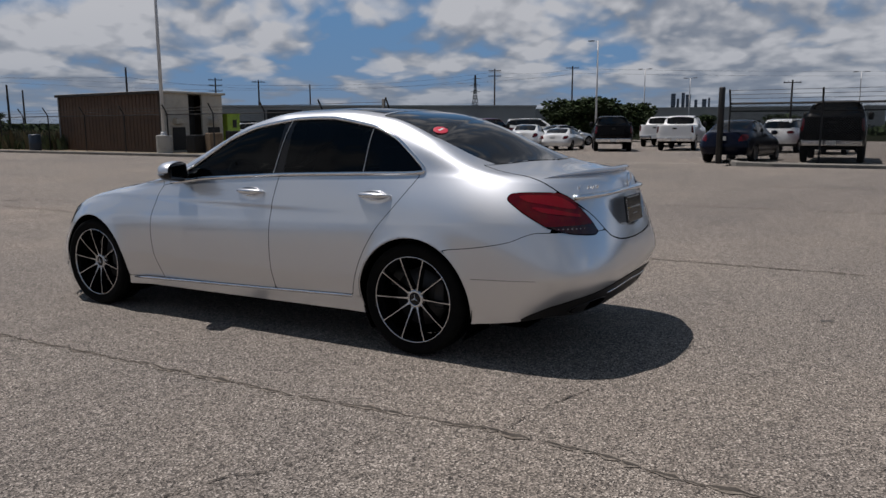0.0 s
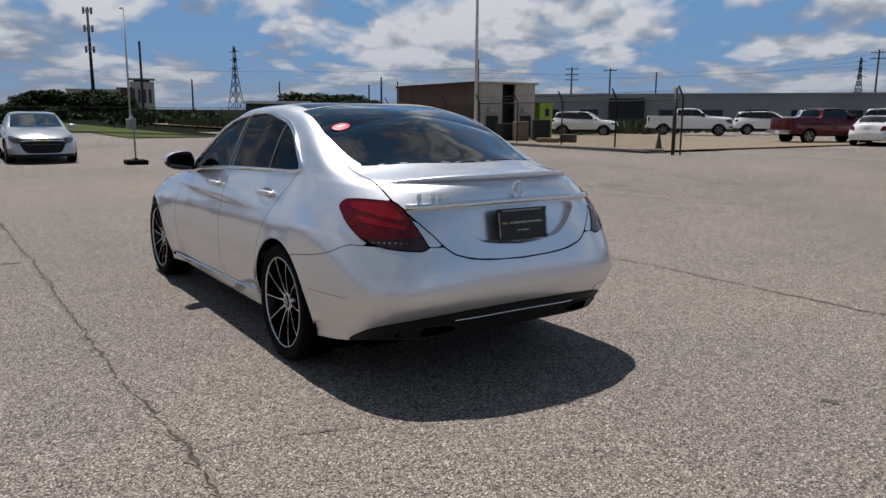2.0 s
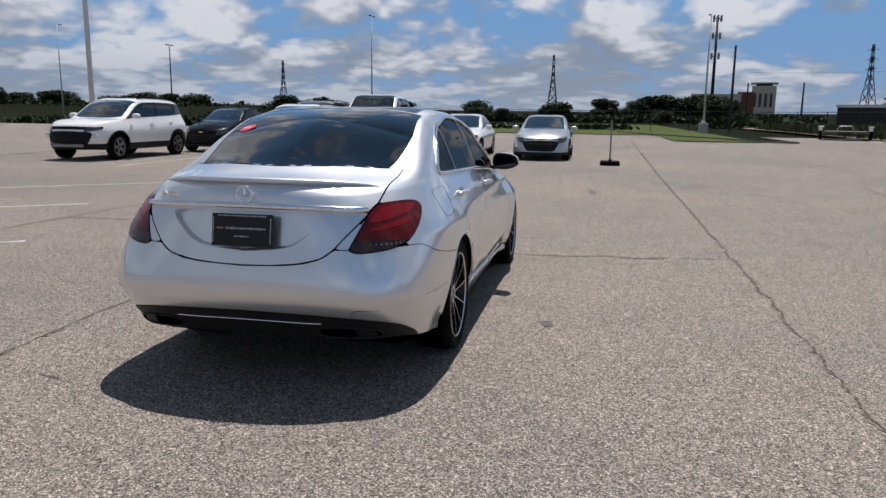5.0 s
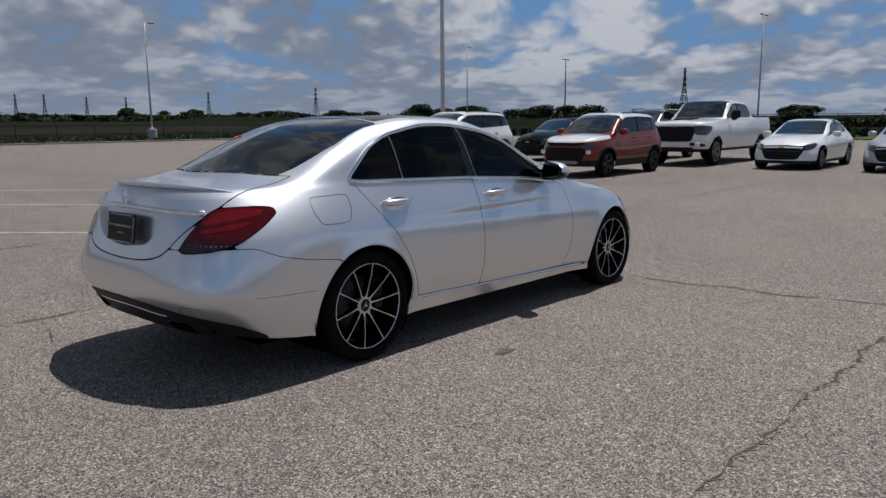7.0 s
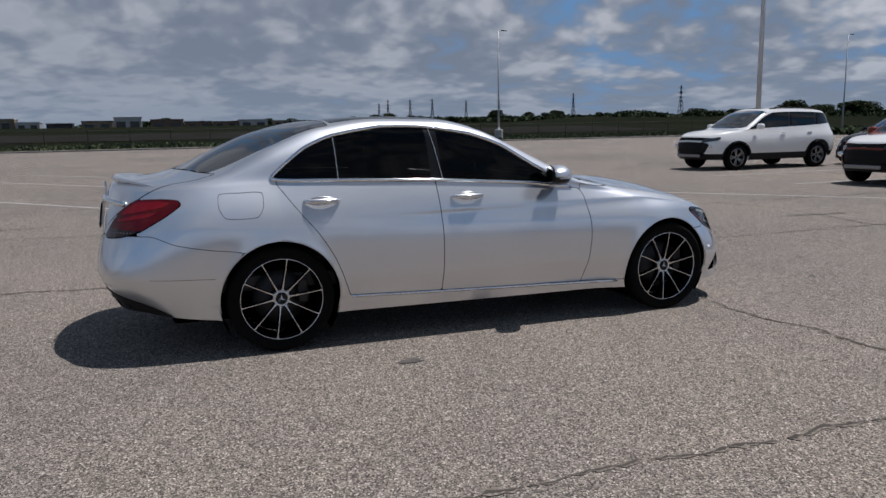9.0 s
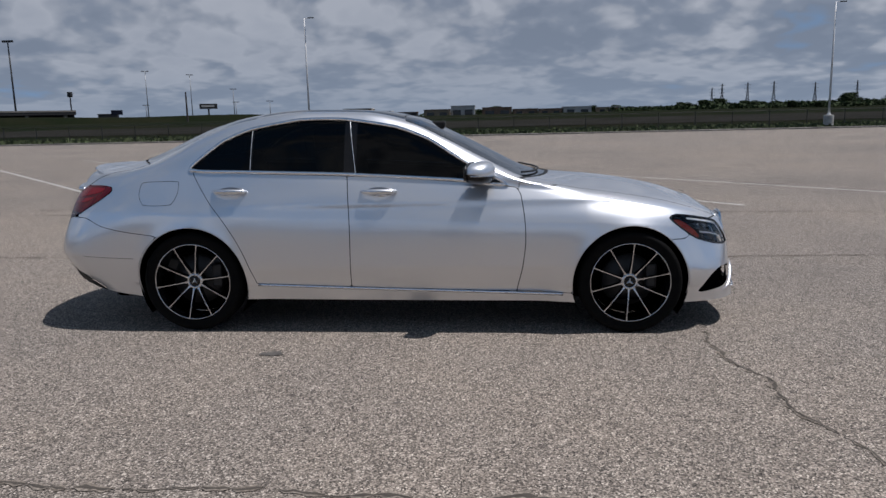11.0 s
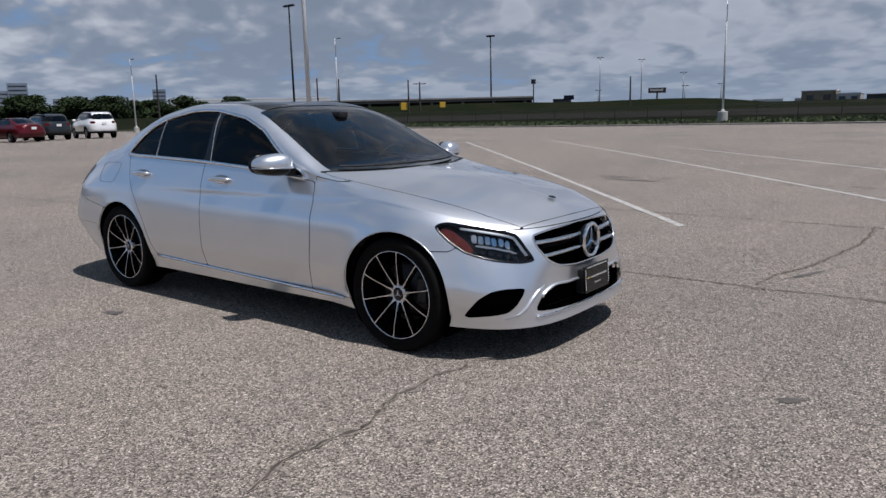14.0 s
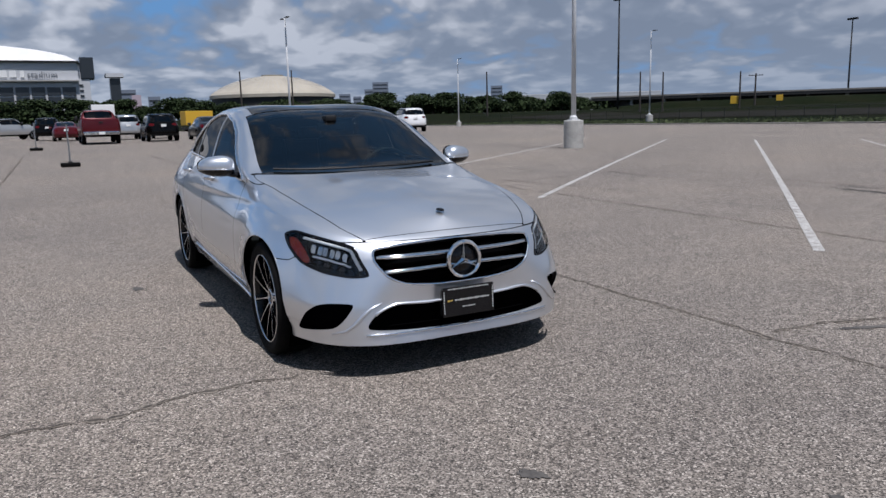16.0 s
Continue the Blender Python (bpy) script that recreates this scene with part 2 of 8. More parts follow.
# darker than the body paint: the hollow's shade is in this colour
HANDLE_CUP_SHADE = material("handle recess with painted shade", (0.22, 0.23, 0.25), 0.30, 0.9)
LED_WHITE = material("white light guide", (0.85, 0.87, 0.88), 0.3)
SEAT = material("black seat leather", (0.02, 0.02, 0.021), 0.45, second=(0.03, 0.03, 0.031), scale=8, bump=0.1)
STICKER_RED = material("red sticker", (0.62, 0.05, 0.08), 0.5)
WHITE_PRINT = material("white print", (0.75, 0.75, 0.73), 0.5)
DIM_PRINT = material("grey print", (0.42, 0.42, 0.41), 0.5)
GOLD_PRINT = material("gold print", (0.6, 0.42, 0.10), 0.4)
CALIPER = material("grey brake metal", (0.045, 0.045, 0.047), 0.5, 0.8)
CONCRETE = material("grey concrete", (0.33, 0.32, 0.30), 0.85, second=(0.45, 0.44, 0.41), scale=3.0, fine=(40, 0.18), bump=0.25, bump_scale=50)


# ---- mesh tools ----
def mesh(name, verts, faces, mat, parent=None, label="", smooth=True, kind=""):
    """ONE mesh object from vertices and faces."""
    me = bpy.data.meshes.new(name)
    me.from_pydata([tuple(map(float, v)) for v in verts], [], [tuple(map(int, f)) for f in faces])
    me.validate()
    if smooth:
        me.polygons.foreach_set("use_smooth", [True] * len(me.polygons))
    if mat:
        me.materials.append(mat)
    ob = new(name, me)
    if parent:
        ob.parent = parent
    return tagged(ob, label, kind=kind)


def part(name, bm, mat, parent=None, label="", smooth=False):
    """Links a bmesh as ONE mesh object under a thing or a part."""
    me = bpy.data.meshes.new(name)
    bm.to_mesh(me)
    bm.free()
    if smooth:
        me.polygons.foreach_set("use_smooth", [True] * len(me.polygons))
    if mat:
        me.materials.append(mat)
    ob = new(name, me)
    if parent:
        ob.parent = parent
    return tagged(ob, label)


def root(name, m, label, category, group="", kind=""):
    ob = new(name)
    ob.empty_display_size = 0.2
    ob.matrix_basis = m
    return tagged(ob, label, category, group, kind)


def add_box(bm, size, at=(0, 0, 0), bevel=0.0, turn=None):
    m = Matrix.Translation(at) @ (turn.to_4x4() if turn else Matrix()) @ Matrix.Diagonal((*size, 1))
    r = bmesh.ops.create_cube(bm, size=1.0, matrix=m)
    if bevel:
        edges = list({e for v in r["verts"] for e in v.link_edges})
        bmesh.ops.bevel(bm, geom=edges, offset=bevel, segments=2, affect="EDGES", profile=0.5)
    return bm


def box(size, at=(0, 0, 0), bevel=0.0, turn=None):
    return add_box(bmesh.new(), size, at, bevel, turn)


def add_tube(bm, points, radius, sides=8, closed=False, flat=1.0, ends=True):
    """A tube along points; radius: one number or one for each point."""
    pts = [Vector(p) for p in points]
    n = len(pts)
    rad = [radius] * n if isinstance(radius, (int, float)) else list(radius)
    rings, ref = [], None
    for i, p in enumerate(pts):
        a = pts[i - 1] if (i or closed) else p
        b = pts[(i + 1) % n] if (i < n - 1 or closed) else p
        d = (b - a).normalized()
        if ref is None:
            ref = Vector((0, 0, 1)) if abs(d.z) < 0.9 else Vector((1, 0, 0))
        side = d.cross(ref).normalized()
        ref = side.cross(d).normalized()
        rings.append([bm.verts.new(p + rad[i] * (math.cos(t) * side + flat * math.sin(t) * ref))
                      for t in (2 * math.pi * k / sides for k in range(sides))])
    for i in range(n if closed else n - 1):
        r, q = rings[i], rings[(i + 1) % n]
        for k in range(sides):
            bm.faces.new((r[k], r[(k + 1) % sides], q[(k + 1) % sides], q[k]))
    if ends and not closed:
        bm.faces.new(rings[0][::-1])
        bm.faces.new(rings[-1])
    return bm


def tube(points, radius, sides=8, closed=False, flat=1.0):
    return add_tube(bmesh.new(), points, radius, sides, closed, flat)


def spin(profile, steps, axis="y", start=0.0):
    """A turned shape from (radius, along) pairs round an axis."""
    bm = bmesh.new()
    rings = []
    for k in range(steps):
        t = start + 2 * math.pi * k / steps
        c, s = math.cos(t), math.sin(t)
        rings.append([bm.verts.new((r * c, h, r * s) if axis == "y" else (r * c, r * s, h) if axis == "z" else (h, r * c, r * s)) for r, h in profile])
    for k in range(steps):
        a, b = rings[k], rings[(k + 1) % steps]
        for i in range(len(profile) - 1):
            bm.faces.new((a[i], b[i], b[i + 1], a[i + 1]))
    bmesh.ops.remove_doubles(bm, verts=bm.verts, dist=1e-5)
    bmesh.ops.recalc_face_normals(bm, faces=bm.faces)
    return bm

# ---- lofted vehicle bodies ----
def hermite(keys):
    """A smooth curve through (x, value) keys that does not overshoot."""
    k = np.array(sorted(keys), float)
    x, v = k[:, 0], k[:, 1]
    d = np.diff(v) / np.diff(x)
    m = np.r_[d[0], np.where(d[1:] * d[:-1] > 0, 2 * d[1:] * d[:-1] / np.where(abs(d[1:] + d[:-1]) < 1e-9, 1, d[1:] + d[:-1]), 0), d[-1]]

    def value(q):
        q = np.clip(np.asarray(q, float), x[0], x[-1])
        i = np.clip(np.searchsorted(x, q) - 1, 0, len(x) - 2)
        h = x[i + 1] - x[i]
        t = (q - x[i]) / h
        return (v[i] * (1 + 2 * t) * (1 - t) ** 2 + m[i] * h * t * (1 - t) ** 2
                + v[i + 1] * t * t * (3 - 2 * t) + m[i + 1] * h * t * t * (t - 1))
    return value


def rounded(points, steps=6):
    """A closed outline rounded through its corner points."""
    p = np.array(points, float)
    n, out = len(p), []
    for i in range(n):
        a, b, c, d = p[i - 1], p[i], p[(i + 1) % n], p[(i + 2) % n]
        for k in range(steps):
            t = k / steps
            cr = 0.5 * (2 * b + (c - a) * t + (2 * a - 5 * b + 4 * c - d) * t * t + (3 * b - a - 3 * c + d) * t ** 3)
            out.append(0.55 * cr + 0.45 * (b + (c - b) * t))
    return np.array(out)


def inside(u, w, outline):
    """Signed distance of (u, w) to a closed outline: below 0 inside."""
    best = np.full(u.shape, 1e9)
    odd = np.zeros(u.shape, bool)
    n = len(outline)
    for i in range(n):
        (ax, ay), (bx, by) = outline[i], outline[(i + 1) % n]
        ex, ey = bx - ax, by - ay
        t = np.clip(((u - ax) * ex + (w - ay) * ey) / (ex * ex + ey * ey + 1e-12), 0, 1)
        best = np.minimum(best, (u - ax - t * ex) ** 2 + (w - ay - t * ey) ** 2)
        if abs(ey) > 1e-12:
            odd ^= ((ay > w) != (by > w)) & (u < ex * (w - ay) / ey + ax)
    return np.where(odd, -1, 1) * np.sqrt(best)


def loft(levels, xa, xb, counts, rows, soft=0.75):
    """One half (y >= 0) of a body: curves run from the nose round the side to the tail, and each station is joined from sill to
    spine. levels: (height keys, half-width keys, nose x, tail x, nose power, tail power). Returns places [station, row, xyz] and row numbers."""
    nf, nm, nr = counts
    front = np.linspace(0, np.pi / 2, nf, endpoint=False)
    rear = np.linspace(np.pi / 2, 0, nr + 1)[1:]
    mid = np.linspace(xa, xb, nm)
    ctrl = []
    for zk, wk, xf, xr, pf, pr in levels:
        w, z = hermite(wk), hermite(zk)
        x = np.r_[xa + (xf - xa) * np.cos(front) ** (2 / pf), mid, xb + (xr - xb) * np.cos(rear) ** (2 / pr)]
        y = np.r_[w(xa) * np.sin(front) ** (2 / pf), w(mid), w(xb) * np.sin(rear) ** (2 / pr)]
        ctrl.append(np.stack([x, y, z(x)], -1))
    c = np.array(ctrl)
    ext = np.concatenate([2 * c[:1] - c[1:2], c, (c[-2:-1] * (1, -1, 1))])
    out, vv = [], []
    spans = len(c) - 1
    for i in range(spans):
        a, b, d, e = ext[i], ext[i + 1], ext[i + 2], ext[i + 3]
        for k in range(rows + (i == spans - 1)):
            t = k / rows
            cr = 0.5 * (2 * b + (d - a) * t + (2 * a - 5 * b + 4 * d - e) * t * t + (3 * b - a - 3 * d + e) * t ** 3)
            out.append(soft * cr + (1 - soft) * (b + (d - b) * t))
            vv.append(i + t)
    return np.stack(out, 1), np.array(vv)


def normals(p):
    du, dv = np.gradient(p, axis=0), np.gradient(p, axis=1)
    n = np.cross(dv, du)
    n /= np.linalg.norm(n, axis=-1, keepdims=True) + 1e-9
    flip = (n * (p - np.array([0, 0, 0.5]))).sum(-1).mean() < 0
    return -n if flip else n


def clipped(p, f):
    """The part of a grid of places where f < 0: vertices and faces, cut along f = 0."""
    s, v = f.shape
    idx = -np.ones((s, v), int)
    keep = f < 0
    idx[keep] = np.arange(keep.sum())
    verts = [tuple(q) for q in p[keep]]
    full = keep[:-1, :-1] & keep[1:, :-1] & keep[1:, 1:] & keep[:-1, 1:]
    some = (keep[:-1, :-1] | keep[1:, :-1] | keep[1:, 1:] | keep[:-1, 1:]) & ~full
    faces = np.stack([idx[:-1, :-1][full], idx[1:, :-1][full], idx[1:, 1:][full], idx[:-1, 1:][full]], -1).tolist()
    cut = {}
    for i, j in np.argwhere(some):
        ring = [(i, j), (i + 1, j), (i + 1, j + 1), (i, j + 1)]
        poly = []
        for k in range(4):
            a, b = ring[k], ring[(k + 1) % 4]
            if keep[a]:
                poly.append(int(idx[a]))
            if keep[a] != keep[b]:
                key = (a, b) if a < b else (b, a)
                if key not in cut:
                    t = f[a] / (f[a] - f[b])
                    cut[key] = len(verts)
                    verts.append(tuple(p[a] + (p[b] - p[a]) * t))
                poly.append(cut[key])
        if len(poly) >= 3:
            faces.append(poly)
    return verts, faces

# ---- the lot ----
def smooth(u):
    u = min(1.0, max(0.0, u))
    return u * u * (3 - 2 * u)


def ground_z(x, y):
    """The lot falls gently towards +x round the saloon and runs level further out."""
    near_fall = -math.tan(radians(0.5)) * x * math.exp(-(x * x + y * y) / 340.0)
    return near_fall + 0.32 * smooth((-x - 22) / 22) * smooth((42 - y) / 18) * smooth((y + 16) / 10)


def asphalt():
    m = bpy.data.materials.new("pale exposed-aggregate paving")
    m.use_nodes = True
    nt = m.node_tree
    n, l = nt.nodes, nt.links
    b = n["Principled BSDF"]
    tc = n.new("ShaderNodeTexCoord").outputs["Object"]

    def noise_(scale, detail=4.0, rough=0.6):
        k = n.new("ShaderNodeTexNoise")
        k.inputs["Scale"].default_value, k.inputs["Detail"].default_value, k.inputs["Roughness"].default_value = scale, detail, rough
        l.new(tc, k.inputs["Vector"])
        return k.outputs["Fac"]

    def ramp_(v, *stops):
        k = n.new("ShaderNodeValToRGB")
        while len(k.color_ramp.elements) < len(stops):
            k.color_ramp.elements.new(0.5)
        for e, (at, c) in zip(k.color_ramp.elements, stops):
            e.position, e.color = at, (*c, 1) if isinstance(c, tuple) else (c, c, c, 1)
        l.new(v, k.inputs[0])
        return k.outputs[0]

    def mul_(a, c):
        k = n.new("ShaderNodeMix")
        k.data_type, k.blend_type = "RGBA", "MULTIPLY"
        k.inputs[0].default_value = 1.0
        l.new(a, k.inputs[6])
        l.new(c, k.inputs[7])
        return k.outputs[2]

    vor = n.new("ShaderNodeTexVoronoi")
    vor.inputs["Scale"].default_value = 140.0
    l.new(tc, vor.inputs["Vector"])
    stones = ramp_(vor.outputs["Color"], (0.0, (0.014, 0.012, 0.011)), (0.20, (0.068, 0.060, 0.054)), (0.46, (0.190, 0.167, 0.147)), (0.74, (0.322, 0.283, 0.249)), (1.0, (0.68, 0.62, 0.56)))
    edges = ramp_(vor.outputs["Distance"], (0.0, 1.0), (0.50, 1.0), (0.85, 0.40))
    patches = ramp_(noise_(0.16, 6.0, 0.62), (0.3, (0.80, 0.80, 0.81)), (0.5, (1.0, 0.99, 0.97)), (0.7, (1.14, 1.10, 1.04)))
    stains = ramp_(noise_(1.1, 6.0, 0.7), (0.28, (0.78, 0.77, 0.76)), (0.42, (1, 1, 1)), (0.7, (1.05, 1.04, 1.02)))
    speck = ramp_(noise_(28.0, 3.0, 0.6), (0.3, 0.78), (0.6, 1.1))
    c = mul_(mul_(mul_(stones, edges), mul_(patches, stains)), speck)
    l.new(c, b.inputs["Base Color"])
    b.inputs["Roughness"].default_value = 0.86
    b.inputs["Specular IOR Level"].default_value = 0.3
    bp = n.new("ShaderNodeBump")
    bp.inputs["Strength"].default_value, bp.inputs["Distance"].default_value = 0.6, 0.006
    l.new(vor.outputs["Distance"], bp.inputs["Height"])
    l.new(bp.outputs[0], b.inputs["Normal"])
    return m


PAVING = asphalt()
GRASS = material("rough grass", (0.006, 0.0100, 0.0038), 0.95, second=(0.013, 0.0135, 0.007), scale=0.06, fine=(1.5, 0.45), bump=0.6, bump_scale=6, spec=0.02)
CRACK = material("dark crack filler", (0.034, 0.028, 0.023), 0.95, second=(0.085, 0.073, 0.060), scale=6)
STAIN = material("dark oil stain", (0.055, 0.05, 0.046), 0.8, second=(0.11, 0.10, 0.09), scale=5, fine=(60, 0.3))
RAVEL = material("broken joint edge", (0.150, 0.125, 0.100), 0.95, second=(0.235, 0.205, 0.172), scale=9, fine=(70, 0.5))
PAINT_LINE = material("worn white road paint", (0.46, 0.45, 0.43), 0.8, second=(0.24, 0.225, 0.205), scale=7, fine=(60, 0.35))
KERB = material("concrete kerb", (0.24, 0.225, 0.20), 0.9, second=(0.15, 0.14, 0.125), scale=1.5, fine=(20, 0.2))


def sheet(name, xs, ys, z, mat, label, keep=None):
    v, idx, q = [], {}, []
    for i, x in enumerate(xs):
        for j, y in enumerate(ys):
            idx[i, j] = len(v)
            v.append((x, y, z(x, y)))
    for i in range(len(xs) - 1):
        for j in range(len(ys) - 1):
            if keep is None or keep((xs[i] + xs[i + 1]) / 2, (ys[j] + ys[j + 1]) / 2):
                q.append((idx[i, j], idx[i + 1, j], idx[i + 1, j + 1], idx[i, j + 1]))
    return tagged(mesh(name, v, q, mat), label, name.replace("_", " "), kind="structure")


wide = [-4000, -1500, -700, -400] + list(range(-300, 301, 20)) + [400, 700, 1500, 4000]

def land_z(x, y):
    """The land beyond the lot rises a little."""
    return -0.16 + 2.9 * max(smooth((y - 60) / 150), smooth((math.hypot(x, y) - 120) / 140))


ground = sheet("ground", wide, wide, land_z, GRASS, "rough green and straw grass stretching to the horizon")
near = [-14 + 0.7 * k for k in range(41)]


def paved(x, y):
    if y > 57 or x < -112:
        return False
    if x > 58:
        return False
    if y < -19.6:
        return (0.8 < x < 14.0 and y > -70) or (y < -24.5 and y > -70 and x < 45) or (x <= 0.8 and y > -22.2)
    if x > 40 and y < -6:
        return x < 52 and y < -13
    return True


lot = sheet("pavement", [-112, -80, -60, -50, -44, -40, -36, -32, -29, -26, -24, -22] + near + [14.0001, 18, 24, 30, 35, 40, 46, 52, 58], [-70, -45, -35, -24.5, -22.2, -19.6] + near + [16, 20, 26, 34, 45, 57],
            ground_z, PAVING, "pale worn concrete parking lot with hairline cracks", paved)


def strip(name, points, width, mat, lift, parent, jag=0.0, seed=1):
    """A ribbon lying on the lot along points."""
    rnd = random.Random(seed)
    fine = []
    for (ax, ay), (bx, by) in zip(points, points[1:]):
        w_near = min(math.hypot(ax, ay), math.hypot(bx, by)) < 8
        n = max(1, int(math.hypot(bx - ax, by - ay) / (0.03 if jag and w_near else 0.08 if jag else 1.5)))
        fine += [(ax + (bx - ax) * k / n, ay + (by - ay) * k / n) for k in range(n)]
    fine.append(points[-1])
    v, q, drift = [], [], 0.0
    for i, (x, y) in enumerate(fine):
        a, b = fine[max(0, i - 1)], fine[min(len(fine) - 1, i + 1)]
        dx, dy = b[0] - a[0], b[1] - a[1]
        d = math.hypot(dx, dy) or 1
        drift = 0.86 * drift + rnd.uniform(-jag, jag)
        w = width * (rnd.choice((0.05, 0.2, 0.5, 0.8, 1.0, 1.6)) * rnd.uniform(0.5, 1.2) if jag else 1) / 2
        for s in (1, -1):
            px, py = x - dy / d * (s * w + drift), y + dx / d * (s * w + drift)
            v.append((px, py, ground_z(px, py) + lift))
    q = [(2 * i, 2 * i + 1, 2 * i + 3, 2 * i + 2) for i in range(len(fine) - 1)]
    return mesh(name, v, q, mat, parent, smooth=False)


# joints that have opened, and wandering cracks
for k, (pts, w, jag) in enumerate([
    ([(-30, 1.80), (-4.6, 1.82), (-2.3, 1.63), (-0.4, 1.74), (2.0, 1.76), (5.5, 1.87), (40, 2.2)], 0.022, 0.012),
    ([(-30, -2.9), (-2.2, -2.96), (-0.4, -3.0), (2.1, -3.05), (4.7, -3.1), (40, -3.6)], 0.024, 0.012),
    ([(-40, 5.6), (-4, 5.38), (1.2, 5.3), (20, 5.0)], 0.02, 0.01),
    ([(-40, 11.6), (-8.9, 11.0), (-5, 10.2), (1.7, 9.7), (30, 9.2)], 0.022, 0.012),
    ([(-30, 15.4), (30, 14.6)], 0.03, 0.012), ([(-60, 24), (40, 23)], 0.04, 0.02), ([(-40, -8.2), (40, -8.6)], 0.03, 0.012), ([(-30, -13.2), (40, -13.6)], 0.04, 0.02),
    ([(-2.5, 0.94), (-2.39, 1.3), (-2.35, 1.62)], 0.016, 0.01),
    ([(-1.53, 2.73), (-1.6, 2.49), (-1.72, 2.37), (-1.9, 1.9)], 0.014, 0.008),
    ([(1.9, -0.85), (1.87, -1.38), (1.99, -1.78), (1.95, -2.1), (2.0, -2.32), (2.1, -2.6), (2.15, -3.0)], 0.022, 0.014),
    ([(2.2, -3.05), (2.46, -3.62), (3.29, -5.36), (4.4, -8.4)], 0.016, 0.01),
    ([(2.65, 1.85), (2.7, 2.3), (2.93, 3.2), (3.02, 4.2), (3.0, 5.3)], 0.022, 0.014),
    ([(2.7, 2.4), (2.8, 3.5)], 0.012, 0.01),
    ([(6.5, -8.5), (8.0, -6.0), (9.5, -4.5), (12, -3.3)], 0.03, 0.02), ([(10, -13.4), (13, -11), (16, -10.5)], 0.03, 0.02),
    ([(-9, -3), (-8.4, -1), (-8.8, 1.8)], 0.02, 0.012), ([(-6.5, 5.4), (-6.9, 8), (-6.2, 10.4)], 0.02, 0.014), ([(7, 1.9), (7.5, 4), (7.2, 5.2)], 0.02, 0.012)]):
    strip("crack", pts, w * (0.8 if w > 0.016 else 0.5), CRACK, 0.0055, lot, jag, k + 3)
    if w > 0.016:
        strip("broken_edge", pts, w * 2.1, RAVEL, 0.004, lot, jag, k + 3)
for k, pts in enumerate(([(22, -10.1), (18.2, -10.4), (13.3, -11.1), (10.4, -11.7), (7.6, -11.85), (5.8, -11.8), (4.5, -11.0), (3.6, -12.3), (1.0, -13.2)], [(9.5, -12.9), (5.6, -12.1), (3.1, -12.8)], [(12, -7.3), (6.5, -7.0), (1.5, -8.2)],
                         [(-8.5, 9.3), (-5.5, 8.7), (-2.3, 9.36), (-0.9, 9.25)], [(-12, 6.4), (-7.5, 6.0), (-3.5, 6.6)])):
    strip("crack", pts, 0.045, CRACK, 0.008, lot, 0.02, 60 + k)


def stain(points, seed):
    """A thin dark patch with a ragged outline: (x, y, half length, half width, turn)."""
    rnd = random.Random(seed)
    for x, y, a, b, turn in points:
        ring = []
        for k in range(40):
            t = 2 * math.pi * k / 40
            r = 0.75 + 0.55 * noise.noise(Vector((2.1 * math.cos(t), 2.1 * math.sin(t), seed + x))) + rnd.uniform(-0.10, 0.10)
            px, py = a * r * math.cos(t), b * r * math.sin(t)
            c, s_ = math.cos(radians(turn)), math.sin(radians(turn))
            ring.append((x + c * px - s_ * py, y + s_ * px + c * py))
        mesh("stain", [(px, py, ground_z(px, py) + 0.0045) for px, py in ring], [tuple(range(40))], STAIN, lot, smooth=False)


stain([(-1.6, 9.3, 0.75, 0.10, -5), (-2.0, 9.75, 0.5, 0.07, 4), (2.9, 2.45, 0.30, 0.035, 70), (0.9, 40.3, 1.3, 0.9, 48), (-3.45, -1.07, 0.055, 0.03, 20), (-0.75, -1.36, 0.10, 0.055, 15), (-9.3, 33.0, 1.6, 0.5, 20),
       (1.5, -6.9, 0.12, 0.05, 40), (3.4, -0.4, 0.08, 0.04, 30), (4.1, 0.4, 0.06, 0.05, 0), (5.5, -9.0, 0.5, 0.12, 10), (9.0, -1.6, 0.8, 0.10, 3), (7.4, 3.1, 0.7, 0.08, -6)], 5)
# stall lines
for pts in ([(1.18, 4.37), (-17.1, 25.6)], [(-3.97, 4.84), (-21.46, 24.67)], [(4.4, 6.0), (-13.5, 27.5)], [(-10.05, 5.68), (-27.2, 24.6)], [(10.5, 4.2), (-6, 22.5)],
            [(-60, 30.2), (20, 30.0)]):
    strip("stall_line", pts, 0.10, PAINT_LINE, 0.005, lot, 0.0)
for x in range(-70, 40, 6):
    strip("stall_line", [(x, 38), (x + 4.5, 43.5)], 0.10, PAINT_LINE, 0.005, lot)
strip("road_line", [(13.8, -23.6), (1.6, -23.2)], 0.15, PAINT_LINE, 0.006, lot)
for y in (7.6, 10.6):
    strip("stall_line", [(11.5, y), (16.8, y)], 0.10, PAINT_LINE, 0.005, lot)


